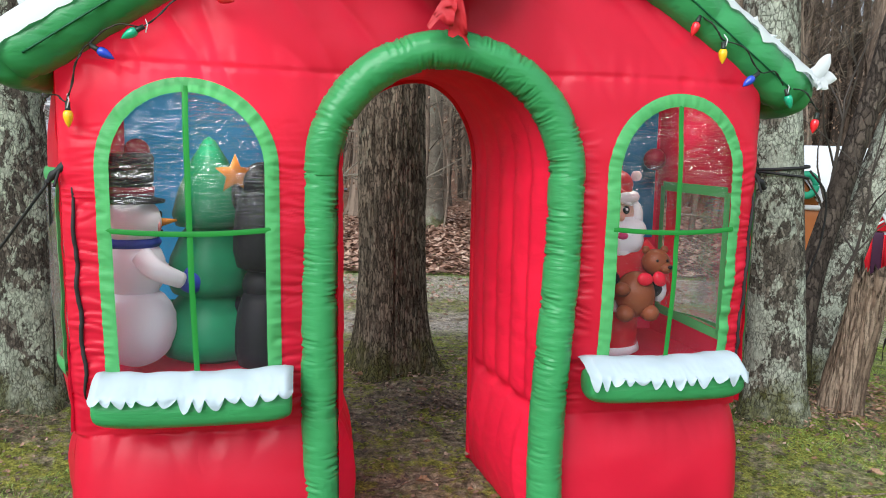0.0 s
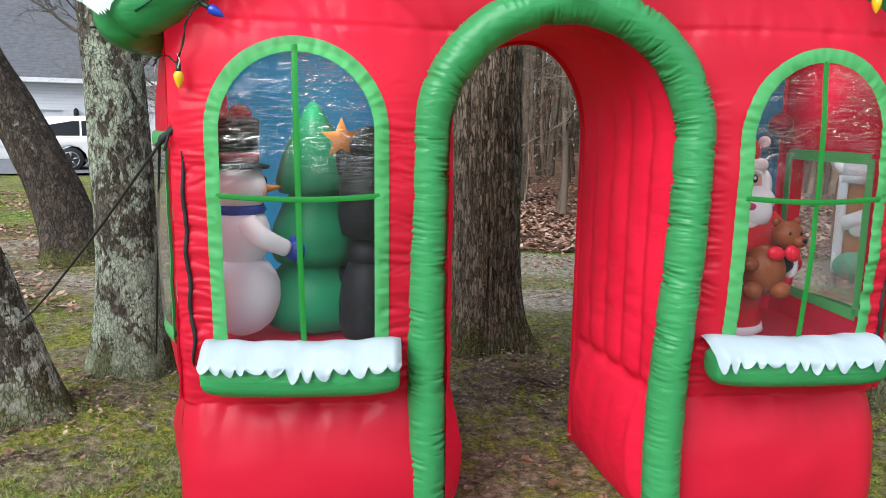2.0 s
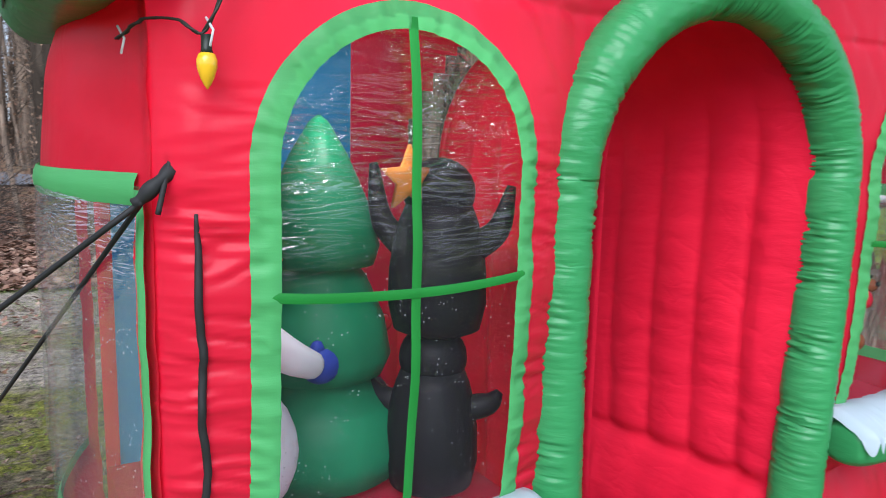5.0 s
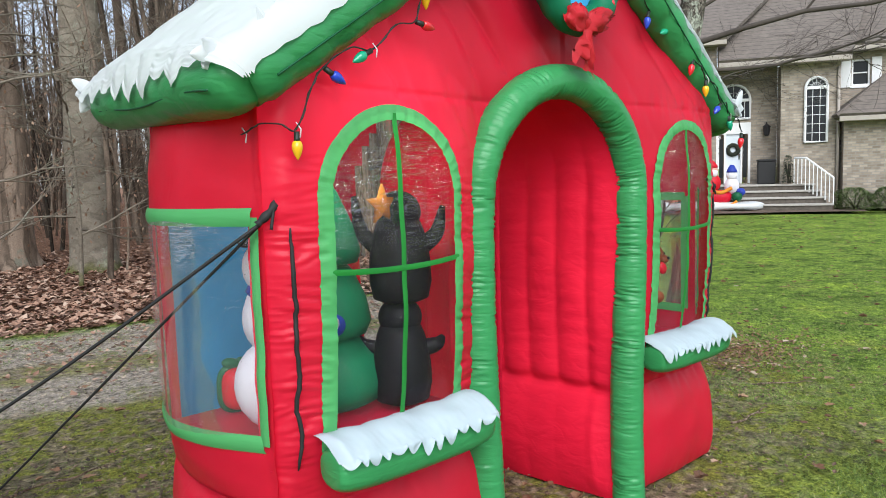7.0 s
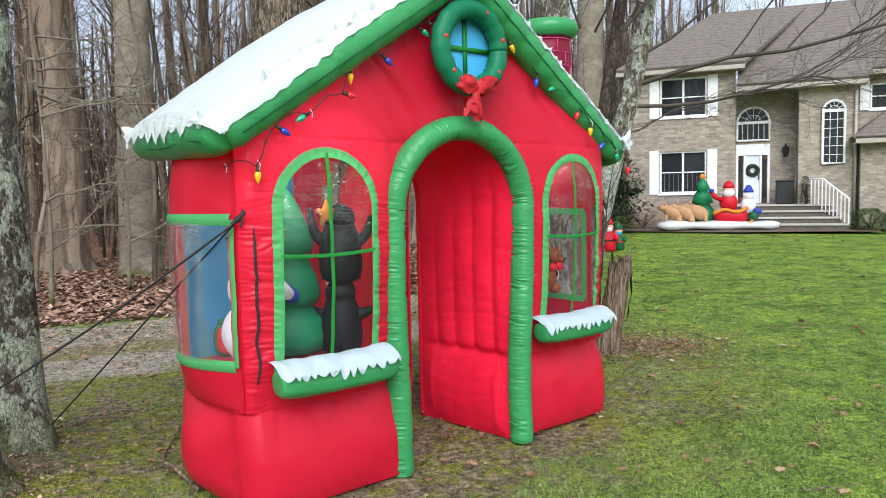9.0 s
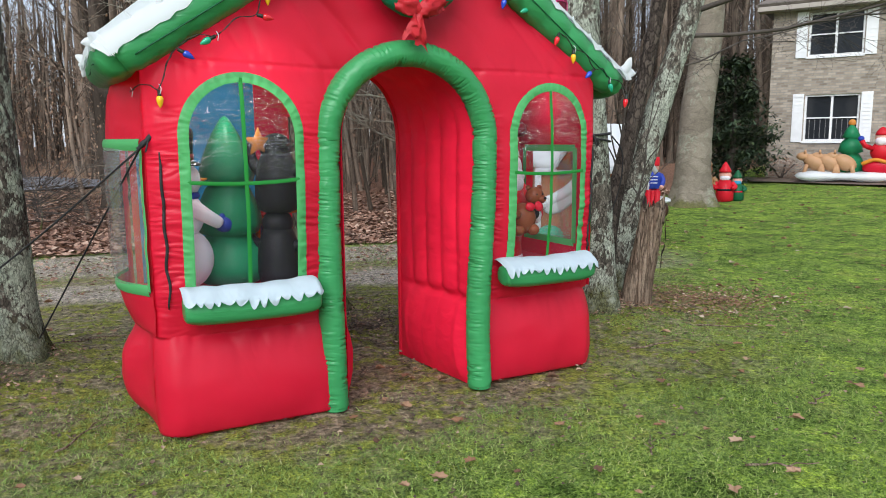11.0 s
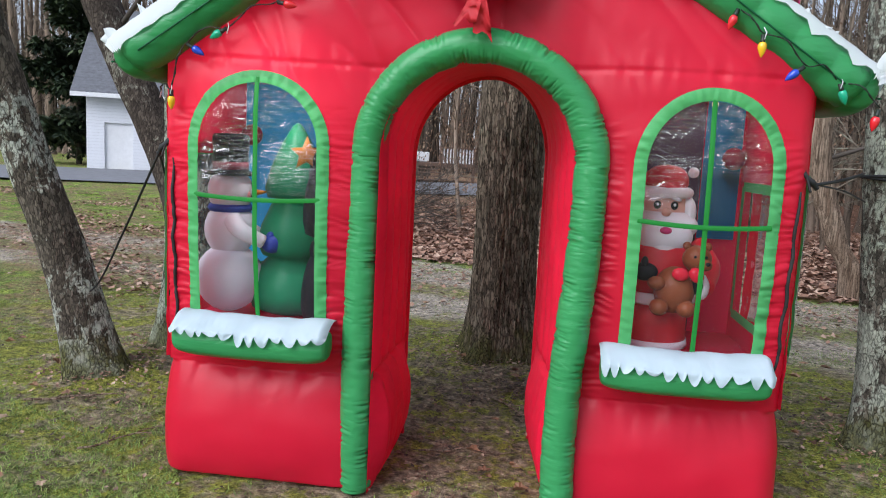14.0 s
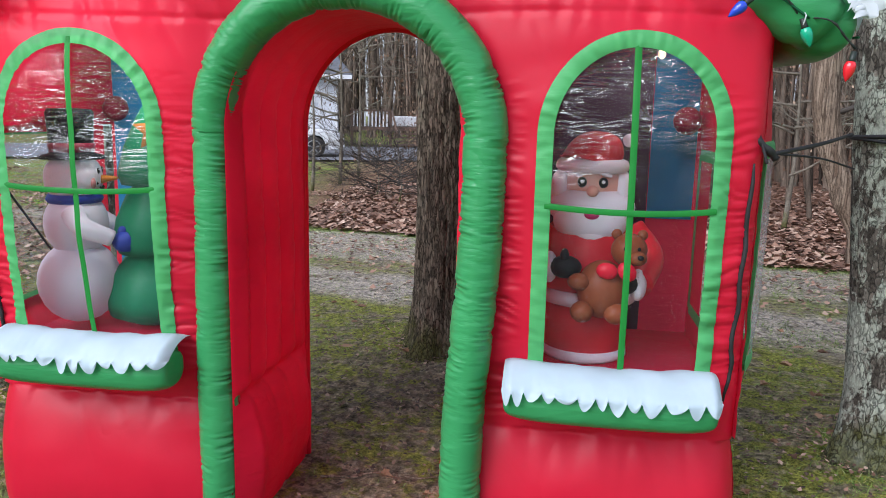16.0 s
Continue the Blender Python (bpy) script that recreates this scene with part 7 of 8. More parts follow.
    ds = part("door_frame", bm, TRIM_WHITE, bh, "white door frame", smooth=False)
    bm = bmesh.new()
    box(bm, (0.66, 0.99, 0.88), (1.16, 1.04, 2.66), bevel=0.01)
    door = part("door", bm, DOOR_BLUE, bh, "pale blue-white front door with a dark wreath", smooth=False)
    bm = bmesh.new()
    tube(bm, [(0.91 + 0.17 * math.cos(2 * math.pi * i / 24), 0.955, 2.10 + 0.17 * math.sin(2 * math.pi * i / 24)) for i in range(25)], 0.075, 8, wrinkle=0.35)
    part("door_wreath", bm, plain("dark_dry_twigs", (0.018, 0.022, 0.014), 0.95, var=0.4, scale=20), door, "dark dry wreath")
    bm = bmesh.new()
    box(bm, (1.10, 0.93, 1.75), (1.13, 0.985, 1.95), bevel=0.008)
    part("door_handle", bm, ROPE, door)
    for a, c in ((0.41, 0.60), (1.22, 1.41)):
        bm = bmesh.new()
        box(bm, (a + 0.03, 1.0, 1.1), (c - 0.03, 1.03, 2.5))
        part("side_light", bm, GLASS_DARK, ds, smooth=False)
    for i, (d0, z1) in enumerate(((-0.55, 0.86), (-0.95, 0.66), (-1.35, 0.45), (-1.75, 0.24))):
        bm = bmesh.new()
        box(bm, (0.32, d0 - 0.05, z1 - 0.06), (3.4 + 0.12 * i, 0.93 if i == 0 else d0 + 0.4, z1), bevel=0.01)
        step = part("step", bm, STONE_STEP, bh, "pale concrete step", smooth=False)
        bm = bmesh.new()
        box(bm, (0.34, d0, 0), (3.36 + 0.12 * i, 0.93 if i == 0 else d0 + 0.398, z1 - 0.063))
        part("riser", bm, RISER, step, "dark brick riser", smooth=False)


build_brick_house()


def at_house(k, d, z=0.0, rz=0.0):
    return BH @ pose(k, d, z, 0, 0, rz)


def stair_rail():
    rail = thing("stair_railing", at_house(0, 0, 0), "white painted stair railing with thin balusters", "railing")
    bm = bmesh.new()
    tube(bm, [(2.75, -0.5, 1.72), (3.1, -0.6, 1.72), (3.75, -1.7, 1.05)], 0.035, 6)
    part("handrail", bm, TRIM_WHITE, rail)
    for i in range(11):
        t = i / 10
        x, d = 2.75 + 1.0 * t, -0.5 - 1.2 * t
        top = 1.70 if t < 0.35 else 1.70 - 0.66 * (t - 0.35) / 0.65
        bm = bmesh.new()
        box(bm, (x - 0.015, d - 0.015, 0.86 if t < 0.3 else 0.22 + 0.6 * (1 - t)), (x + 0.015, d + 0.015, top))
        part("baluster", bm, TRIM_WHITE, rail, smooth=False)


stair_rail()


def leaf_cloud(name, mat, where, count, size, seed, squash=0.4):
    """Many small leaf blades; where(rng) gives a place."""
    rng = np.random.default_rng(seed)
    verts, faces = [], []
    for _ in range(count):
        x, y, z = where(rng)
        a, e = rng.uniform(0, 6.28), rng.uniform(-0.9, 0.5)
        s = size * rng.uniform(0.6, 1.4)
        d = Vector((math.cos(a) * math.cos(e), math.sin(a) * math.cos(e), math.sin(e)))
        w = d.cross(Vector((0, 0, 1))).normalized() * s * squash
        p = Vector((x, y, z))
        k = len(verts)
        verts += [tuple(p - w * 0.3), tuple(p + d * s * 0.5 + w * 0.5), tuple(p + d * s), tuple(p + d * s * 0.5 - w * 0.5)]
        faces.append((k, k + 1, k + 2, k + 3))
    me = bpy.data.meshes.new(name)
    me.from_pydata(verts, [], faces)
    me.materials.append(mat)
    return me


def bush(m, rx, ry, rz, label, seed, count=2600, name="shrub", mat=None, size=0.07):
    ob = thing(name, m, label, "shrub")

    def where(rng):
        a, t = rng.uniform(0, 6.28), rng.uniform(0, 1) ** 0.5
        z = rng.uniform(0.02, 1)
        k = 0.75 + 0.35 * noise.noise(Vector((math.cos(a) * 2, math.sin(a) * 2, z * 3 + seed)))
        r = (1 - max(0, z - 0.6) ** 2 * 4) * k
        t = 0.55 + 0.5 * t
        return rx * r * t * math.cos(a), ry * r * t * math.sin(a), rz * z

    foliage = new("foliage", leaf_cloud("foliage", mat or BOXWOOD, where, count, size, seed))
    foliage.parent = ob
    bm = bmesh.new()
    for i in range(5):
        tube(bm, [(0.02 * i, 0, 0), (rx * 0.5 * math.cos(i * 1.3), ry * 0.5 * math.sin(i * 1.3), rz * 0.7)], 0.02, 5)
    part("stem", bm, TWIG, ob)


for i, k in enumerate((4.35, 5.35, 6.3, 7.3)):
    bush(at_house(k, -1.6, 0.05), 0.70, 0.50, 0.68, "clipped green boxwood shrub in front of the house", 90 + i, 7000, size=0.055)
bush(at_house(-2.9, -0.6, 0.02), 0.9, 0.5, 0.75, "brown-green low shrub beneath the house window", 97, 1800, mat=LITTER)
bush(at_house(2.55, -0.55, 0.88), 0.20, 0.20, 0.95, "narrow dark topiary on the porch", 98, 1200, "topiary", FOLIAGE, 0.06)


def porch_box():
    ob = thing("porch_box", at_house(1.95, 0.2, 0.86), "dark wicker storage box on the porch", "storage box")
    bm = bmesh.new()
    box(bm, (-0.28, -0.22, 0), (0.28, 0.22, 0.78), bevel=0.03)
    part("box_body", bm, ROPE, ob, smooth=False)
    bm = bmesh.new()
    box(bm, (-0.30, -0.24, 0.78), (0.30, 0.24, 0.86), bevel=0.03)
    part("box_lid", bm, ROPE, ob, smooth=False)


porch_box()


def lantern():
    ob = thing("wall_lantern", at_house(2.0, 0.94, 2.75), "black wall lantern beside the front door", "lantern")
    bm = bmesh.new()
    tube(bm, [(0, 0, 0.2), (0, -0.15, 0.28), (0, -0.2, 0.2)], 0.02, 6)
    part("bracket", bm, ROPE, ob)
    bm = bmesh.new()
    lathe(bm, (0, -0.2, -0.2), [(0.05, 0), (0.09, 0.05), (0.12, 0.3), (0.14, 0.32), (0.03, 0.42)], 0, 8)
    part("lamp_cage", bm, ROPE, ob, smooth=False)


lantern()

bm = bmesh.new()
grid(bm, 40, 10, lambda a, c: (-4.6 + 9.2 * a, -2.4 + 0.25 * math.sin(a * 9) + 2.6 * c, 0.012 + 0.06 * pill(c, 2)))
bed = finish("mulch_bed", bm, MULCH)
bed.matrix_world = BH
tagged(bed, "dark mulch bed along the house front", "mulch", kind="structure")


def sleigh_scene():
    ob = thing("inflatable_sleigh_scene", at_house(-0.25, -1.75, 0.06, 4), "white inflatable snow base with red sleigh, deer, fir tree and dolls", "inflatable")
    bm = bmesh.new()
    grid(bm, 60, 24, lambda a, c: (-2.0 + 4.0 * a + 0.02 * math.sin(c * 20), (0.5 + 0.06 * math.sin(a * 17)) * math.cos(2 * math.pi * c) * pill(a, 8) ** 0.5,
         0.15 + (0.15 + 0.03 * math.sin(a * 14)) * math.copysign(abs(math.sin(2 * math.pi * c)) ** 0.7, math.sin(2 * math.pi * c)) * pill(a, 8) ** 0.5))
    part("snow_base", bm, SNOW, ob, "lumpy white snow base")
    for i in range(3):
        bm = bmesh.new()
        x = -1.45 + 0.42 * i
        ball(bm, (x, 0, 0.50), (0.30, 0.17, 0.20), turn=pose(0, 0, 0, 0, 28, 0), n=18)
        ball(bm, (x - 0.30, -0.02, 0.66), (0.15, 0.10, 0.11), n=14)
        for q in (-1, 1):
            ball(bm, (x - 0.24, q * 0.09, 0.78), (0.03, 0.05, 0.06), n=8)
        tube(bm, [(x + 0.16, -0.1, 0.45), (x + 0.22, -0.12, 0.15)], 0.06, 8)
        tube(bm, [(x - 0.18, -0.1, 0.45), (x - 0.25, -0.14, 0.2)], 0.05, 8)
        for v in bm.verts:
            v.co.x, v.co.y, v.co.z = x + (v.co.x - x) * 1.2, v.co.y * 1.3, 0.15 + (v.co.z - 0.15) * 1.22
        part("deer", bm, cloth("fawn_nylon", (0.52, 0.30, 0.16), wrinkle=(10, 10, 10)), ob, "tan puffed deer")
    bm = bmesh.new()
    lathe(bm, (-0.48, 0.35, 0.25), [(0.34, 0), (0.42, 0.12), (0.36, 0.42), (0.24, 0.62), (0.36, 0.66), (0.30, 0.92), (0.18, 1.08), (0.27, 1.12), (0.16, 1.36), (0.03, 1.52)], 0, 20)
    ft = part("fir_tree", bm, cloth("bright_fir_nylon", (0.015, 0.22, 0.09)), ob, "green puffed fir tree")
    bm = bmesh.new()
    ball(bm, (-0.48, 0.35, 1.82), (0.11, 0.06, 0.11), n=10)
    part("tree_star", bm, GOLD, ft, "yellow star")
    bm = bmesh.new()
    ball(bm, (0.42, -0.05, 0.45), (0.55, 0.30, 0.24), n=22, squareness=0.7)
    sl = part("sleigh", bm, RED, ob, "red sleigh with orange rim")
    bm = bmesh.new()
    tube(bm, smoothpath([(-0.15, -0.28, 0.55), (0.2, -0.33, 0.68), (0.6, -0.33, 0.60), (0.95, -0.3, 0.75)], 6), 0.06, 10)
    tube(bm, smoothpath([(-0.2, -0.32, 0.20), (0.3, -0.36, 0.16), (0.9, -0.36, 0.2), (1.1, -0.33, 0.32)], 6), 0.045, 10)
    part("sleigh_rim", bm, ORANGE, sl, "orange-yellow padded runner")
    bm = bmesh.new()
    ball(bm, (0.30, 0, 0.85), (0.23, 0.2, 0.25), 0, n=18)
    ball(bm, (0.30, -0.04, 1.16), (0.15, 0.14, 0.15), 1, n=16)
    ball(bm, (0.30, -0.10, 1.10), (0.15, 0.11, 0.12), 2, n=16)
    lathe(bm, (0.30, -0.02, 1.24), [(0.15, 0), (0.14, 0.06), (0.06, 0.17), (0.01, 0.2)], 0, 16)
    tube(bm, [(0.12, -0.1, 0.92), (-0.05, -0.2, 1.0), (-0.12, -0.2, 1.12)], 0.06, 8, 0)
    ball(bm, (-0.13, -0.2, 1.16), 0.07, 3, n=10)
    for v in bm.verts:
        v.co.x, v.co.y, v.co.z = 0.35 + (v.co.x - 0.30) * 1.3, v.co.y * 1.2, 0.6 + (v.co.z - 0.6) * 1.28
    part("doll", bm, [SUIT, SKIN, WHITE, BLUE], ob, "red-suited white-bearded doll")
    bm = bmesh.new()
    ball(bm, (0.88, 0, 0.75), (0.2, 0.18, 0.22), 0, n=16)
    ball(bm, (0.88, -0.02, 1.02), (0.15, 0.14, 0.13), 0, n=16)
    lathe(bm, (0.88, 0, 1.1), [(0.15, 0), (0.13, 0.06), (0.05, 0.2)], 1, 14)
    for v in bm.verts:
        v.co.x, v.co.z = 0.98 + (v.co.x - 0.88) * 1.2, 0.5 + (v.co.z - 0.5) * 1.25
    part("doll", bm, [WHITE, BLUE], ob, "small white snow doll in a blue hat")
    bm = bmesh.new()
    ball(bm, (1.12, -0.2, 0.45), (0.17, 0.15, 0.16), 0, n=14)
    ball(bm, (1.25, -0.1, 0.60), (0.15, 0.13, 0.13), 1, n=14)
    part("doll", bm, [DARK_GREEN, BLUE], ob, "small green and blue doll")


sleigh_scene()


def conifer(x, y, h, r, seed, label, count=9000, leaf=0.20):
    ob = thing("conifer", pose(x, y, 0), label, "tree")
    rnd = random.Random(seed)
    bm = bmesh.new()
    tube(bm, [(0, 0, -0.1), (0.05, 0, h * 0.5), (0, 0, h)], lambda t: 0.12 * (1 - t) + 0.01, 8)
    part("trunk", bm, TWIG, ob)
    boughs = []
    for i in range(70):
        z = rnd.uniform(0.04, 0.97)
        a = rnd.uniform(0, 6.28)
        reach = r * (1 - z) ** 0.6 * rnd.uniform(0.55, 1.1) + 0.15
        boughs.append((z * h, a, reach, rnd.uniform(-0.05, 0.45)))

    def where(rng):
        z, a, reach, rise = boughs[int(rng.integers(len(boughs)))]
        t = rng.random() ** 0.6
        w = 0.16 * reach * (1.1 - t)
        return (reach * t * math.cos(a) + rng.normal(0, w + 0.05), reach * t * math.sin(a) + rng.normal(0, w + 0.05), z + rise * reach * t + rng.normal(0, 0.09))

    f = new("crown", leaf_cloud("crown", FOLIAGE, where, count, leaf, seed, 0.35))
    f.parent = ob


conifer(14.9, 18.9, 4.0, 1.7, 5, "loose dark green conifer beside the brick house", 7000)
conifer(16.3, 21.0, 3.6, 1.6, 6, "loose dark green conifer beside the brick house", 6000)
conifer(-27.5, 29.0, 9.0, 3.6, 8, "tall dark evergreen behind the white garage", 26000, 0.42)


# ---- inflatables on the lawn ----
def gingerbread():
    g = thing("inflatable_gingerbread_house", pose(3.98, 8.35, 0.03, 0, 0, -20) @ Matrix.Diagonal((0.95, 0.9, 1.0, 1.0)), "brown gingerbread inflatable house with white icing roof and red doors", "inflatable house")
    bm = bmesh.new()
    ball(bm, (0.08, 0, 0.55), (0.80, 0.62, 0.56), n=36, squareness=0.3)
    part("body", bm, GINGER, g, "gingerbread brown puffed body")
    bm = bmesh.new()
    for q in (-1, 1):
        ball(bm, (0.06, 0.08 + q * 0.34, 1.33), (0.86, 0.46, 0.08), turn=pose(0, 0, 0, -q * 40, 0, 0), n=28, squareness=0.4)
    part("roof", bm, SNOW, g, "white icing roof")
    for cx, half, top in ((-0.12, 0.36, 1.50), (0.67, 0.27, 1.42)):
        bm = bmesh.new()
        tri_ = [bm.verts.new((cx + dx * half, y, z)) for y in (-0.66, 0.0) for dx, z in ((-1, 1.0), (1, 1.0), (0, top))]
        for quad in ((0, 1, 2), (5, 4, 3), (0, 2, 5, 3), (1, 4, 5, 2), (0, 3, 4, 1)):
            bm.faces.new([tri_[k] for k in quad])
        bmesh.ops.bevel(bm, geom=bm.edges[:], offset=0.03, segments=3, affect="EDGES")
        gable = part("gable", bm, GINGER, g)
        for q in (-1, 1):
            bm = bmesh.new()
            tube(bm, [(cx + q * (half + 0.05), -0.66, 0.98), (cx, -0.67, top + 0.03)], 0.034, 10, wrinkle=0.05)
            part("icing_roll", bm, SNOW, gable, "white icing edge")
    bm = bmesh.new()
    box(bm, (-0.70, -0.1, 1.30), (-0.42, 0.18, 1.82), bevel=0.04)
    ch = part("chimney", bm, SUIT, g, "red brick-patterned chimney")
    bm = bmesh.new()
    for k in range(5):
        box(bm, (-0.705, -0.106, 1.36 + 0.1 * k), (-0.415, 0.186, 1.372 + 0.1 * k))
    for k in range(4):
        for q in range(3):
            x = -0.66 + 0.10 * q + 0.05 * (k % 2)
            box(bm, (x, -0.107, 1.372 + 0.1 * k), (x + 0.012, -0.09, 1.46 + 0.1 * k))
    part("mortar_line", bm, SNOW, ch, "white joint lines", smooth=False)
    bm = bmesh.new()
    tube(bm, [(-0.56 + 0.14 * math.cos(2 * math.pi * i / 20), 0.04 + 0.14 * math.sin(2 * math.pi * i / 20), 1.83) for i in range(21)], 0.05, 10)
    part("chimney_rim", bm, SNOW, ch)
    # half-round candy window over two swung-out red leaves
    bm = bmesh.new()
    box(bm, (0.50, -0.69, 0.30), (0.84, -0.62, 0.78), bevel=0.02)
    part("dark_opening", bm, PURPLE, g, "dark window opening")
    for x, turn, lab in ((0.585, 10, "red padded shutter"), (0.91, -48, "red padded shutter swung open")):
        m = pose(x, -0.72, 0.54, 0, 0, turn)
        bm = bmesh.new()
        for k in range(4):
            tube(bm, [m @ Vector((-0.105 + 0.07 * k, 0, -0.19)), m @ Vector((-0.105 + 0.07 * k, 0, 0.21))], 0.039, 10)
        part("shutter", bm, SUIT, g, lab)
    bm = bmesh.new()
    grid(bm, 24, 5, lambda a, c: (0.65 + 0.22 * c * math.cos(math.pi * a), -0.655 - 0.05 * (1 - c * c), 0.79 + 0.23 * c * math.sin(math.pi * a)))
    bmesh.ops.solidify(bm, geom=bm.faces[:], thickness=0.03)
    cw = part("candy_window", bm, SUIT, g, "half-round red and white candy window")
    bm = bmesh.new()
    for k in range(1, 6):
        a = math.pi * k / 6
        tube(bm, [(0.65 + 0.06 * math.cos(a), -0.71, 0.79 + 0.06 * math.sin(a)), (0.65 + 0.20 * math.cos(a), -0.67, 0.79 + 0.21 * math.sin(a))], 0.012, 6)
    tube(bm, [(0.65 + 0.225 * math.cos(math.pi * i / 24), -0.67, 0.79 + 0.235 * math.sin(math.pi * i / 24)) for i in range(25)], 0.018, 6)
    part("icing", bm, SNOW, cw, "white icing lines")
    bm = bmesh.new()
    ball(bm, (0.67, -0.66, 1.18), (0.10, 0.035, 0.12), n=18)
    sweet = part("round_sweet", bm, PINK_PALE, g, "pale pink round sweet")
    bm = bmesh.new()
    for k in range(6):
        a = math.pi * k / 3
        tube(bm, [(0.67 + 0.02 * math.cos(a), -0.70, 1.18 + 0.02 * math.sin(a)), (0.67 + 0.08 * math.cos(a), -0.685, 1.18 + 0.10 * math.sin(a))], 0.013, 6)
    part("swirl", bm, SNOW, sweet, "white swirl")
    for k in range(5):
        bm = bmesh.new()
        tube(bm, [(0.47 + 0.08 * k, -0.70, 0.27), (0.43 + 0.08 * k, -0.70, 0.21)], 0.022, 8)
        part("striped_sill", bm, SUIT if k % 2 else SNOW, g)
    for way, r in (([(-0.68, -0.60, 0.05), (-0.68, -0.60, 1.05)], 0.05), ([(0.86, -0.56, 0.05), (0.86, -0.56, 1.0)], 0.05), ([(-0.70, -0.62, 1.01), (0.88, -0.62, 1.01)], 0.04), ([(-0.66, -0.63, 0.55), (-0.3, -0.66, 0.72), (-0.05, -0.66, 0.95)], 0.075)):
        bm = bmesh.new()
        tube(bm, smoothpath(way, 6), r, 10)
        part("icing_roll", bm, SNOW, g, "white icing piping")
    bm = bmesh.new()
    ball(bm, (-0.35, -0.64, 0.62), (0.28, 0.06, 0.14), n=16, turn=pose(0, 0, 0, 0, -35, 0))
    part("icing_patch", bm, SNOW, g, "white icing swirl")
    bm = bmesh.new()
    box(bm, (-0.21, -0.70, 1.06), (0.01, -0.655, 1.40), bevel=0.015)
    part("gable_window", bm, PINK_PALE, g, "pale pink gable window")
    bm = bmesh.new()
    tube(bm, [(0.04 + 0.09 * math.cos(2 * math.pi * i / 24), -0.74, 1.24 + 0.11 * math.sin(2 * math.pi * i / 24)) for i in range(25)], 0.04, 8)
    part("wreath", bm, cloth("jade_nylon", (0.02, 0.30, 0.17)), g, "green wreath")
    bm = bmesh.new()
    ball(bm, (-0.52, -0.78, 0.14), (0.20, 0.16, 0.15), n=16)
    part("green_sweet", bm, cloth("mint_nylon", (0.03, 0.36, 0.20)), g, "green puffed sweet")


gingerbread()


def chalet():
    c = thing("inflatable_chalet", pose(6.17, 10.88, 0.02, 0, 0, -28) @ Matrix.Diagonal((0.9, 0.9, 0.72, 1.0)), "tan inflatable chalet with brown roof on a snowy brown base", "inflatable house")
    bm = bmesh.new()
    ball(bm, (0.0, 0, 0.24), (0.92, 0.6, 0.24), n=28, squareness=0.5)
    part("base", bm, cloth("dark_brown_nylon", (0.07, 0.028, 0.02)), c, "dark brown puffed base")
    bm = bmesh.new()
    ball(bm, (0.0, 0, 0.48), (0.96, 0.62, 0.06), n=28, squareness=0.5)
    part("snow_layer", bm, SNOW, c, "white snow layer")
    bm = bmesh.new()
    ball(bm, (-0.25, 0.15, 0.95), (0.55, 0.4, 0.50), n=24, squareness=0.4)
    grid(bm, 14, 12, lambda a, q: (-0.25 + (2 * a - 1) * 0.5 * (1 - q), -0.26, 1.33 + 0.45 * q))
    part("body", bm, TAN, c, "tan puffed walls")
    bm = bmesh.new()
    for s in (-1, 1):
        tube(bm, [(-0.25, -0.22, 1.84), (-0.25 + s * 0.85, -0.22, 1.24)], 0.085, 12, wrinkle=0.05)
        ball(bm, (-0.25 + s * 0.40, 0.15, 1.58), (0.55, 0.42, 0.07), turn=pose(0, 0, 0, 0, s * 35, 0), n=20, squareness=0.5)
    part("roof", bm, cloth("roof_brown_nylon", (0.13, 0.055, 0.04)), c, "brown padded roof rolls")


chalet()


def soldier(x, y, z, rz):
    bm = bmesh.new()
    lathe(bm, (0, 0, 0), [(0.13, 0), (0.14, 0.05), (0.11, 0.09)], 2, 20)
    for q in (-1, 1):
        tube(bm, [(q * 0.06, 0, 0.05), (q * 0.06, 0, 0.28)], 0.06, 10, 1)
    lathe(bm, (0, 0, 0.24), [(0.10, 0), (0.15, 0.04), (0.14, 0.2), (0.15, 0.3), (0.08, 0.34)], 0, 20)
    ball(bm, (0, 0, 0.65), (0.10, 0.095, 0.09), 3, n=16)
    lathe(bm, (0, 0, 0.69), [(0.11, 0), (0.11, 0.03), (0.105, 0.15), (0.10, 0.17)], 1, 18)
    for q in (-1, 1):
        tube(bm, smoothpath([(q * 0.13, 0, 0.52), (q * 0.18, -0.03, 0.4), (q * 0.15, -0.08, 0.30)], 5), 0.045, 10, 0)
        ball(bm, (q * 0.15, -0.09, 0.28), 0.045, 3, n=10)
    for k in range(3):
        tube(bm, [(-0.07, -0.143, 0.36 + 0.06 * k), (0.07, -0.143, 0.36 + 0.06 * k)], 0.009, 5, 4)
    ob = finish("inflatable_soldier_doll", bm, [BLUE, SUIT, BLACK, SKIN, WHITE])
    ob.matrix_world = pose(x, y, z, 0, 0, rz) @ Matrix.Scale(0.92, 4)
    tagged(ob, "blue-coated inflatable toy soldier doll in a red hat", "inflatable doll")


soldier(6.54, 10.43, 0.355, -30)


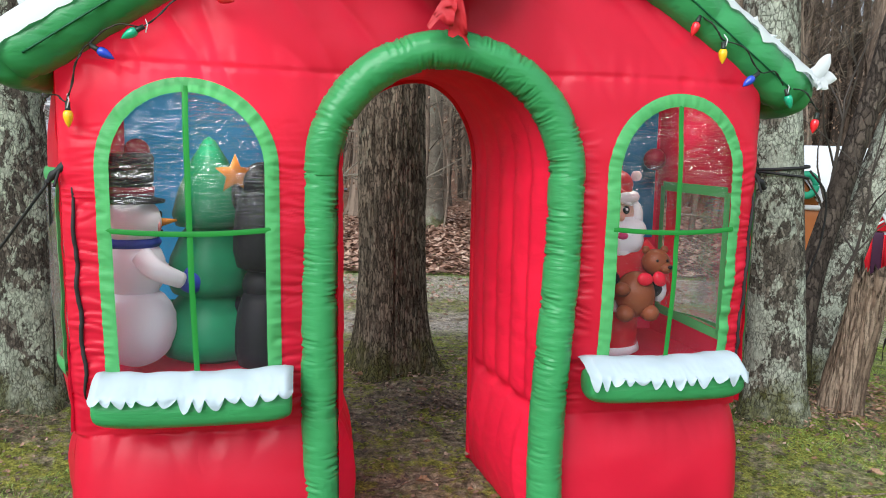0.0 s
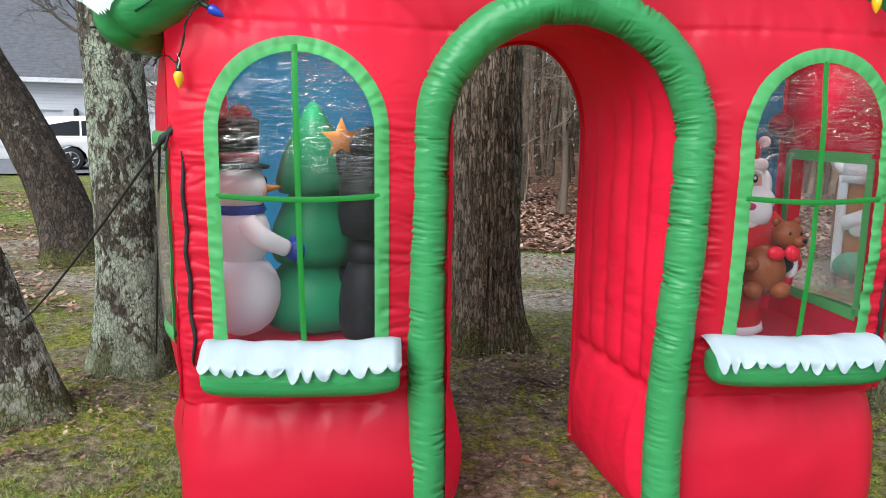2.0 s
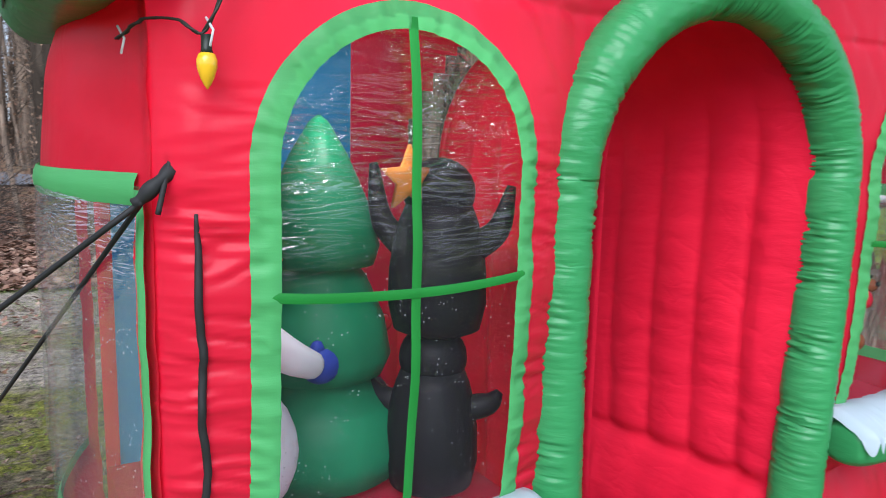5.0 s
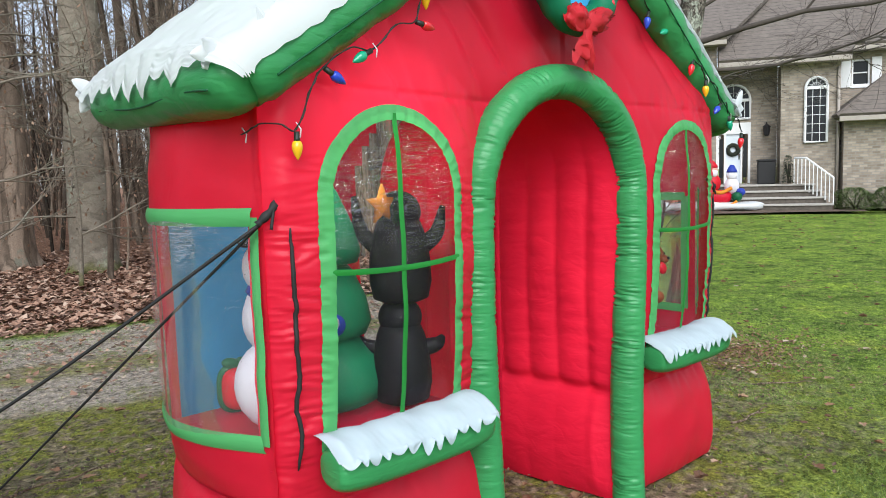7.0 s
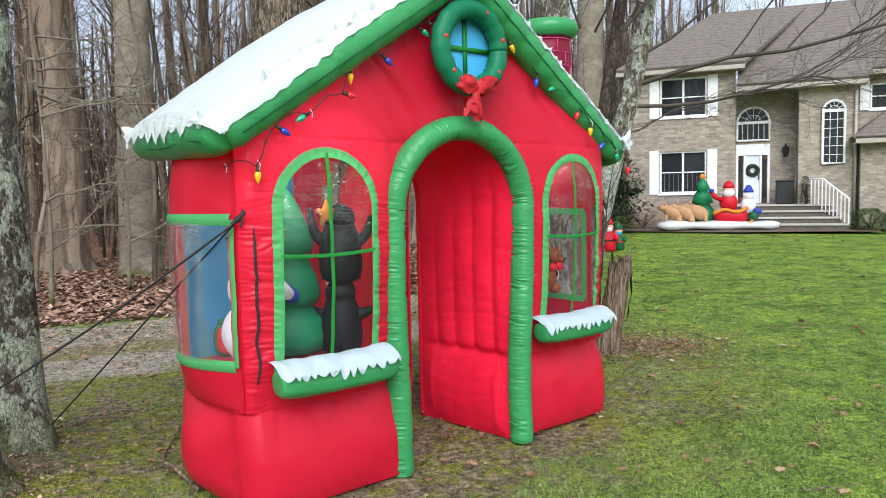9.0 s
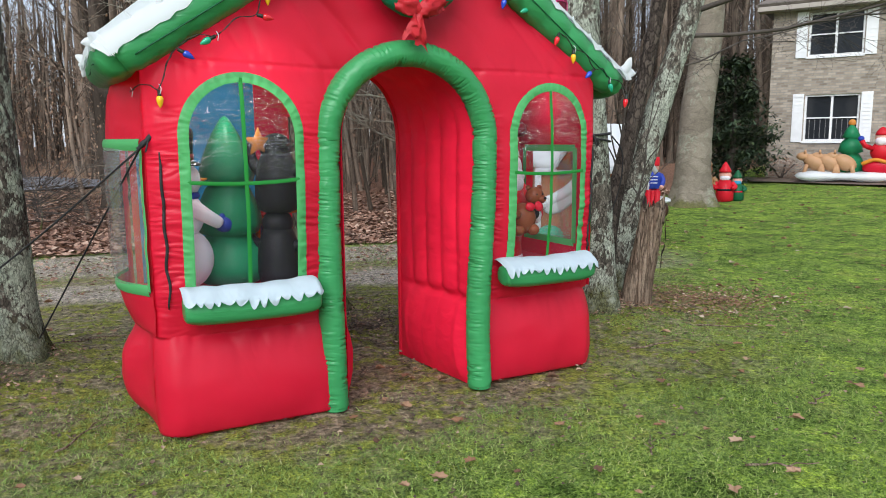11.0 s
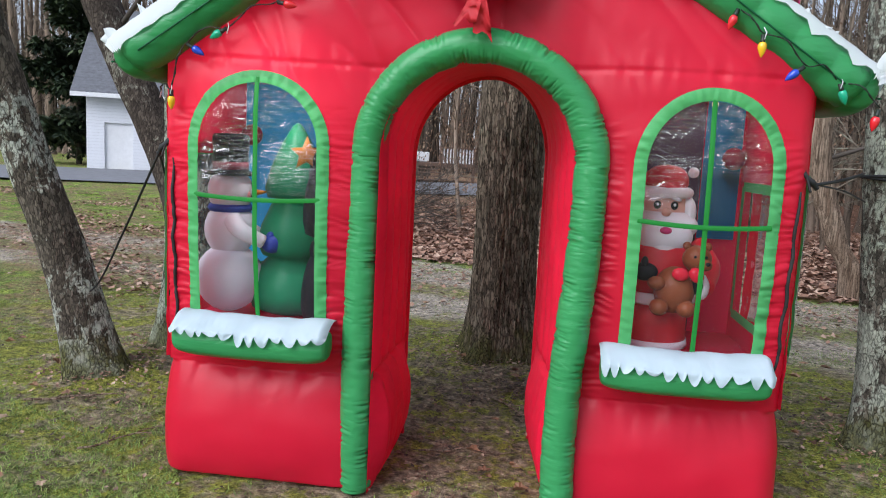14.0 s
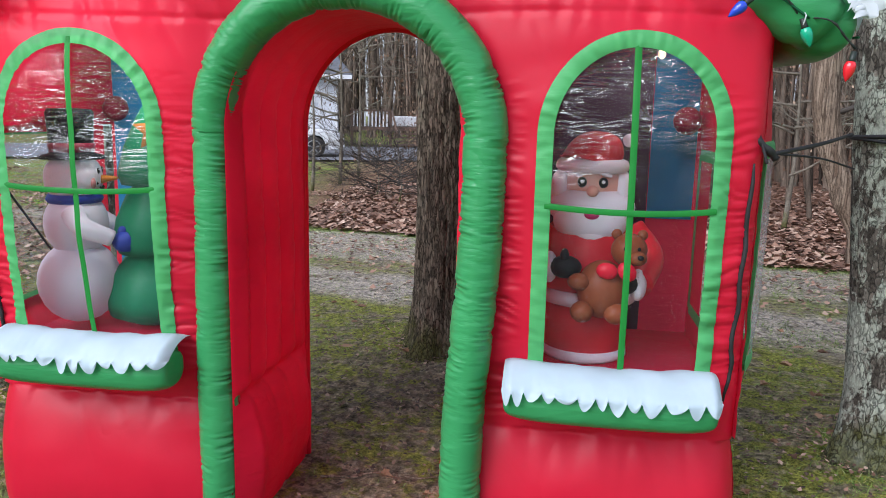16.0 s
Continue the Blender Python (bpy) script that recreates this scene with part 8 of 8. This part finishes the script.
def small_doll(x, y, h, mats, label, rz=-40):
    bm = bmesh.new()
    lathe(bm, (0, 0, 0), [(0.14 * h, 0), (0.22 * h, 0.05 * h), (0.21 * h, 0.3 * h), (0.14 * h, 0.55 * h)], 0, 20)
    ball(bm, (0, 0, 0.66 * h), (0.15 * h, 0.14 * h, 0.14 * h), 1, n=16)
    ball(bm, (0, -0.07 * h, 0.6 * h), (0.13 * h, 0.09 * h, 0.09 * h), 2, n=14)
    lathe(bm, (0, 0, 0.74 * h), [(0.15 * h, 0), (0.14 * h, 0.05 * h), (0.07 * h, 0.18 * h), (0.01, 0.26 * h)], 0, 16)
    for q in (-1, 1):
        tube(bm, smoothpath([(q * 0.17 * h, 0, 0.48 * h), (q * 0.25 * h, -0.06 * h, 0.38 * h), (q * 0.18 * h, -0.16 * h, 0.34 * h)], 5), 0.055 * h, 10, 0)
    lathe(bm, (0, 0, 0.28 * h), [(0.21 * h, 0), (0.222 * h, 0.02 * h), (0.21 * h, 0.05 * h)], 3, 20)
    ob = finish("inflatable_doll", bm, mats)
    ob.matrix_world = pose(x, y, ground_height(x, y) - 0.01, 0, 0, rz)
    tagged(ob, label, "inflatable doll", "dolls by the beech")


small_doll(10.55, 13.6, 0.95, [SUIT, SKIN, WHITE, BLACK], "red-suited inflatable doll standing near the beech")
small_doll(10.92, 13.62, 0.74, [DARK_GREEN, SKIN, AQUA, RED], "small green inflatable doll standing near the beech")
small_doll(10.28, 14.0, 1.15, [TAN, BROWN, RED, DARK_GREEN], "tan inflatable doll with a red scarf near the beech")


# ---- white garage, car and deck ----
GA = pose(-23.3, 25.1, 0.0, 0, 0, 33)
ga = thing("white_garage", GA, "white lap-sided garage with grey shingle roof", "garage")


def build_garage():
    doors = [(10.5 - 3.57, 10.5 - 0.88), (10.5 - 7.15, 10.5 - 4.48)]
    bm = bmesh.new()
    pierced(bm, 0, 10.5, 0, 3.15, 0, 0.25, [(a, c, 0, 1.98) for a, c in doors] + [(0.7, 1.83, 0, 2.0)])
    box(bm, (10.25, 0.25, 0), (10.5, 8, 3.15))
    box(bm, (0, 0.25, 0), (0.25, 8, 3.15))
    bmesh.ops.remove_doubles(bm, verts=bm.verts, dist=0.0005)
    part("wall", bm, SIDING, ga, "white lap siding", smooth=False)
    bm = bmesh.new()
    slab(bm, [(-0.5, -0.5, 3.1), (11.0, -0.5, 3.1), (8.3, 5.5, 7.4), (-0.5, 5.5, 7.4)])
    slab(bm, [(11.0, -0.5, 3.1), (11.0, 8.5, 3.1), (8.3, 5.6, 7.4), (8.3, 5.5, 7.4)])
    part("roof", bm, SHINGLE_GREY, ga, "grey shingle roof", smooth=False)
    bm = bmesh.new()
    box(bm, (-0.5, -0.6, 3.02), (11.05, -0.5, 3.2))
    tube(bm, [(10.42, -0.06, 0), (10.42, -0.06, 3.0)], 0.05, 8)
    part("gutter", bm, TRIM_WHITE, ga, "white gutter and downspout", smooth=False)
    for a, c in doors:
        bm = bmesh.new()
        box(bm, (a, 0.12, 0), (c, 0.17, 1.98))
        d = part("garage_door", bm, GARAGE_DOOR, ga, "white panelled garage door", smooth=False)
        for k in range(4):
            for q in range(4):
                bm = bmesh.new()
                x0 = a + 0.08 + (c - a - 0.16) * q / 4
                box(bm, (x0 + 0.05, 0.10, 0.06 + 0.49 * k), (x0 + (c - a - 0.16) / 4 - 0.05, 0.118, 0.44 + 0.49 * k), bevel=0.006)
                part("door_panel", bm, TRIM_WHITE, d, smooth=False)
        bm = bmesh.new()
        for x0, x1, z0, z1 in ((a - 0.1, a - 0.003, 0, 2.08), (c + 0.003, c + 0.1, 0, 2.08), (a - 0.003, c + 0.003, 1.983, 2.08)):
            box(bm, (x0, -0.03, z0), (x1, -0.003, z1))
        part("door_trim", bm, TRIM_WHITE, d, smooth=False)
    bm = bmesh.new()
    box(bm, (0.7, 0.1, 0), (1.83, 0.15, 2.0), bevel=0.01)
    part("side_door", bm, TRIM_WHITE, ga, "plain white door", smooth=False)
    bm = bmesh.new()
    lathe(bm, (0, 0, 0), [(0.06, 0), (0.1, 0.04), (0.09, 0.25), (0.02, 0.32)], 0, 10, pose(10.5 - 4.02, -0.12, 1.75, 0, 0, 0))
    part("wall_lamp", bm, ROPE, ga, "small dark wall lamp")


build_garage()


def deck():
    d = thing("wooden_deck", pose(-14.3, 31.6, 0, 0, 0, 33), "brown wooden deck with railing, stairs and white balusters", "deck")
    bm = bmesh.new()
    box(bm, (0, 0, 0.78), (6.5, 3, 0.95))
    part("platform", bm, DECKWOOD, d, smooth=False)
    for x in (0.1, 1.9, 3.2, 4.6, 6.3):
        bm = bmesh.new()
        box(bm, (x - 0.06, 0.02, 0), (x + 0.06, 0.14, 1.75))
        part("post", bm, DECKWOOD, d, smooth=False)
    for a, c in ((0, 1.9), (4.6, 6.4)):
        bm = bmesh.new()
        box(bm, (a, -0.03, 1.66), (c, 0.13, 1.74))
        part("handrail", bm, DECKWOOD, d, smooth=False)
        n = int((c - a) / 0.16)
        for i in range(1, n):
            bm = bmesh.new()
            x = a + (c - a) * i / n
            box(bm, (x - 0.03, 0.03, 0.96), (x + 0.03, 0.08, 1.655))
            part("baluster", bm, TRIM_WHITE, d, smooth=False)
    for i in range(5):
        bm = bmesh.new()
        box(bm, (2.0, -0.3 - 0.28 * i, 0.62 - 0.16 * i), (4.5, -0.02 - 0.28 * i, 0.68 - 0.16 * i))
        part("stair", bm, DECKWOOD, d, smooth=False)
    for x in (1.95, 4.55):
        bm = bmesh.new()
        tube(bm, [(x, 0.05, 1.7), (x, -1.5, 0.7)], 0.05, 6)
        part("stair_rail", bm, DECKWOOD, d)
    bm = bmesh.new()
    box(bm, (2.2, 1.5, 0.96), (4.4, 1.9, 1.45), bevel=0.05)
    part("hot_tub_cover", bm, TRIM_WHITE, d, "white covered box on the deck", smooth=False)


deck()

CARPAINT, _n, _l, _b = material("white_car_paint", (0.74, 0.75, 0.77), 0.25)
_b.inputs["Coat Weight"].default_value = 0.7
RUBBER = plain("tyre_rubber", (0.018, 0.018, 0.019), 0.8)
ALLOY = plain("alloy_wheel", (0.30, 0.31, 0.33), 0.3, 0.9, scale=3)
LAMP_RED, _n, _l, _b = material("red_tail_lens", (0.4, 0.01, 0.015), 0.15)
LAMP_CLEAR, _n, _l, _b = material("clear_lamp_lens", (0.55, 0.57, 0.6), 0.08)
BLACK_PLASTIC = plain("black_plastic", (0.02, 0.02, 0.022), 0.6)


def suv():
    """Nose towards +x; the near side is -y."""
    car = thing("white_suv", pose(-13.0, 23.1, 0.0, 0, 0, 28), "white family car with dark windows parked by the garage", "car")
    sill, belt = 0.33, 1.02
    low = [(-2.42, 0.45), (-2.45, 0.75), (-2.40, belt), (1.05, belt + 0.02), (1.75, 0.98), (2.25, 0.86), (2.42, 0.66), (2.42, 0.40), (2.30, 0.30), (1.86, 0.30), (1.80, 0.55), (1.62, 0.74), (1.38, 0.79), (1.14, 0.74), (0.96, 0.55), (0.90, sill), (-0.90, sill), (-0.96, 0.55), (-1.14, 0.74), (-1.38, 0.79), (-1.62, 0.74), (-1.80, 0.55), (-1.86, 0.36), (-2.30, 0.36)]

    def extrude(profile, half, taper, mat, name, label="", cut=0.0):
        bm = bmesh.new()
        rows = []
        for y, sh in ((-half, 1.0), (-half * 0.5, 1.0), (half * 0.5, 1.0), (half, 1.0)):
            rows.append([bm.verts.new((x, y * (1 - taper * max(0, (z - belt) / 0.7)), z)) for x, z in profile])
        for a, c in zip(rows, rows[1:]):
            for i in range(len(profile)):
                j = (i + 1) % len(profile)
                bm.faces.new((a[i], c[i], c[j], a[j]))
        bm.faces.new(rows[0])
        bm.faces.new(rows[-1][::-1])
        bmesh.ops.recalc_face_normals(bm, faces=bm.faces)
        edges = [e for e in bm.edges if abs(e.verts[0].co.y - e.verts[1].co.y) < 0.02 and abs(abs(e.verts[0].co.y) - half * (1 - taper * max(0, (e.verts[0].co.z - belt) / 0.7))) < 0.001]
        bmesh.ops.bevel(bm, geom=edges, offset=0.05, segments=3, affect="EDGES", profile=0.5)
        return part(name, bm, mat, car, label)

    body = extrude(low, 0.93, 0.0, CARPAINT, "body", "white lower body")
    top = [(-2.38, belt + 0.01), (-2.20, 1.50), (-2.0, 1.66), (-0.6, 1.72), (0.15, 1.66), (0.75, 1.28), (1.12, belt + 0.02)]
    extrude(top, 0.90, 0.20, CARPAINT, "cabin", "white roof and pillars")
    for s in (-1, 1):
        for pts in ([(-2.05, 1.10), (-1.95, 1.42), (-1.30, 1.54), (-1.10, 1.54), (-1.10, 1.10)], [(-1.04, 1.10), (-1.04, 1.55), (-0.28, 1.57), (-0.28, 1.10)], [(-0.20, 1.10), (-0.20, 1.57), (0.12, 1.53), (0.62, 1.22), (0.70, 1.10)]):
            bm = bmesh.new()
            f = bm.faces.new([bm.verts.new((x, s * (0.905 * (1 - 0.20 * (z - belt) / 0.7)), z)) for x, z in pts])
            got = bmesh.ops.extrude_face_region(bm, geom=[f])
            bmesh.ops.translate(bm, verts=[g for g in got["geom"] if isinstance(g, bmesh.types.BMVert)], vec=(0, s * 0.008, 0))
            part("side_window", bm, GLASS_DARK, car, "dark side window", smooth=False)
        bm = bmesh.new()
        box(bm, (-1.0, s * 0.93 - 0.02, 0.30), (1.0, s * 0.93 + 0.02, 0.38), bevel=0.01)
        part("side_skirt", bm, BLACK_PLASTIC, car, "black sill strip")
        for x in (-0.45, 0.45):
            bm = bmesh.new()
            box(bm, (x - 0.11, s * 0.94 - 0.015, 0.93), (x + 0.11, s * 0.94 + 0.02, 0.97), bevel=0.01)
            part("door_handle", bm, CARPAINT, car)
        bm = bmesh.new()
        ball(bm, (0.72, s * 1.0, 1.12), (0.10, 0.12, 0.08), n=12, squareness=0.7)
        part("mirror", bm, CARPAINT, car)
        bm = bmesh.new()
        ball(bm, (2.15, s * 0.72, 0.80), (0.24, 0.22, 0.07), n=14, squareness=0.6)
        part("headlight", bm, LAMP_CLEAR, car, "clear headlight")
        bm = bmesh.new()
        ball(bm, (-2.38, s * 0.70, 1.0), (0.10, 0.24, 0.09), n=14, squareness=0.6)
        part("tail_light", bm, LAMP_RED, car, "red tail light")
        for x in (-1.38, 1.38):
            bm = bmesh.new()
            lathe(bm, (0, 0, 0), [(0.20, -0.11), (0.34, -0.12), (0.37, -0.08), (0.37, 0.08), (0.34, 0.12), (0.20, 0.11)], 0, 28, pose(x, s * 0.82, 0.37, 90, 0, 0))
            wheel = part("wheel", bm, RUBBER, car, "black tyre")
            bm = bmesh.new()
            lathe(bm, (0, 0, 0), [(0.05, 0.10), (0.06, 0.12), (0.05, 0.125)], 0, 12, pose(x, s * 0.82, 0.37, 90 * s, 0, 0))
            tube(bm, [(x + 0.235 * math.cos(2 * math.pi * i / 24), s * 0.93, 0.37 + 0.235 * math.sin(2 * math.pi * i / 24)) for i in range(25)], 0.02, 6)
            for k in range(5):
                a = 2 * math.pi * k / 5 + 0.3
                for o in (-0.09, 0.09):
                    tube(bm, [(x + 0.05 * math.cos(a), s * 0.94, 0.37 + 0.05 * math.sin(a)), (x + 0.235 * math.cos(a + o), s * 0.935, 0.37 + 0.235 * math.sin(a + o))], 0.018, 5)
            part("rim", bm, ALLOY, wheel, "split-spoke alloy rim")
    bm = bmesh.new()
    box(bm, (2.36, -0.6, 0.42), (2.44, 0.6, 0.66), bevel=0.02)
    part("grille", bm, BLACK_PLASTIC, car, "black grille")


suv()

# tarmac in front of the garage
bm = bmesh.new()
grid(bm, 30, 12, lambda a, c: (-6 + 24 * a, -9.6 + 9.5 * c + 0.3 * math.sin(a * 7) * (1 - c), 0.055))
drive = finish("driveway", bm, plain("grey_asphalt", (0.15, 0.155, 0.17), 0.85, var=0.2, scale=3, relief=0.4))
drive.matrix_world = GA
tagged(drive, "grey asphalt drive before the garage", "driveway", kind="structure")


# ---- sapling, brush and sticks ----
def sapling(x, y, h, seed, label, leaves=260, n=10, reach=2.2, r=0.04):
    ob = thing("sapling", pose(x, y, ground_height(x, y) - 0.05), label, "sapling")
    rnd = random.Random(seed)
    bm = bmesh.new()
    tube(bm, smoothpath([(0, 0, 0), (0.05, 0, h * 0.4), (-0.05, 0.05, h)], 8), lambda t: r * (1 - 0.8 * t), 8)
    part("trunk", bm, BARK_BEECH, ob)
    bm = bmesh.new()
    for i in range(n):
        a = rnd.uniform(0, 6.28)
        limbs(bm, (0, 0, h * rnd.uniform(0.2, 0.95)), (math.cos(a), math.sin(a), rnd.uniform(-0.1, 0.5)), reach * rnd.uniform(0.5, 1.1), r * 0.45, 2, rnd, 5)
    tips = [v.co.copy() for v in bm.verts][::7]
    part("crown", bm, BARK_BEECH if leaves else TWIG, ob, "fine pale grey twigs")
    if leaves:
        rng = random.Random(seed)
        picks = [rng.choice(tips) for _ in range(leaves)]
        it = iter(picks)
        me = leaf_cloud("dry_leaves", LEAF_TAN, lambda g: next(it), leaves, 0.07, seed)
        lv = new("dry_leaves", me)
        lv.parent = ob
        lv["label"] = "pale clinging dry leaves"


sapling(-2.1, 11.2, 4.2, 51, "young beech with pale clinging leaves at the wood's edge")
sapling(-0.9, 12.8, 3.6, 52, "young beech with pale clinging leaves at the wood's edge")
sapling(2.3, 12.2, 3.4, 53, "young beech with pale clinging leaves at the wood's edge", 160)
sapling(3.6, 11.8, 3.0, 56, "young beech with pale clinging leaves at the wood's edge", 120)
sapling(-3.9, 12.6, 0.9, 54, "tangle of bare brush on the leaf litter", 0, 26, 1.2, 0.02)
sapling(-4.7, 13.4, 0.8, 55, "tangle of bare brush on the leaf litter", 0, 26, 1.3, 0.02)


sapling(-6.6, 15.6, 4.5, 58, "thin leafless young tree beyond the drive", 60, 12, 2.2, 0.05)
sapling(-6.3, 13.8, 3.2, 59, "thin leafless young tree beyond the drive", 40, 12, 1.8, 0.04)
sapling(-7.2, 17.8, 4.8, 60, "thin leafless young tree beyond the drive", 60, 12, 2.4, 0.05)


def stick(x, y, length, rz, r, seed):
    rnd = random.Random(seed)
    bm = bmesh.new()
    pts = [(length * (i / 7 - 0.5), 0.04 * length * rnd.uniform(-1, 1), 0.008 + 0.012 * rnd.random()) for i in range(8)]
    tube(bm, smoothpath(pts, 3), lambda t: r * (1 - 0.6 * t), 6)
    for k in range(2):
        p = Vector(pts[2 + 2 * k])
        tube(bm, [p, p + Vector((0.09 * length, (1 - 2 * k) * 0.12 * length, 0.01))], r * 0.5, 5)
    ob = finish("stick", bm, DEADWOOD)
    ob.matrix_world = pose(x, y, ground_height(x, y) - 0.003, 0, 0, rz)
    tagged(ob, "thin fallen stick lying on the ground", "stick", "sticks on the ground")


for i, (x, y, ln, rz, r) in enumerate(((-1.72, 2.75, 0.5, 70, 0.006), (1.35, 1.35, 0.34, -15, 0.006), (2.2, 2.0, 0.30, 25, 0.006), (0.05, 3.9, 0.6, -40, 0.007), (-0.1, 3.3, 0.5, 20, 0.006), (0.9, 1.7, 0.24, 60, 0.005), (1.9, 3.2, 0.45, 10, 0.008), (2.7, 3.5, 0.4, -30, 0.007), (-2.3, 3.0, 0.5, 40, 0.008), (-1.9, 4.6, 0.7, 15, 0.009), (0.3, 4.3, 0.5, 70, 0.007), (3.4, 4.4, 0.5, 5, 0.008))):
    stick(x, y, ln, rz, r, i)


def crooked_stick():
    """A long bent branch beside the house's corner."""
    bm = bmesh.new()
    way = [(-1.40, 4.19), (-1.52, 3.83), (-1.59, 3.57), (-1.565, 3.40), (-1.52, 3.25), (-1.49, 3.03)]
    pts = smoothpath([(x, y, ground_height(x, y) + 0.012 + 0.02 * (i == 3)) for i, (x, y) in enumerate(way)], 8)
    tube(bm, pts, lambda t: 0.007 + 0.006 * t, 7, wrinkle=0.12)
    x, y, z = pts[18]
    tube(bm, smoothpath([(x, y, z), (x - 0.05, y + 0.08, z + 0.02), (x - 0.06, y + 0.20, z + 0.01)], 5), lambda t: 0.006 - 0.003 * t, 6)
    tagged(finish("stick", bm, DEADWOOD), "long bent pale branch lying beside the inflatable", "stick", "sticks on the ground")


crooked_stick()
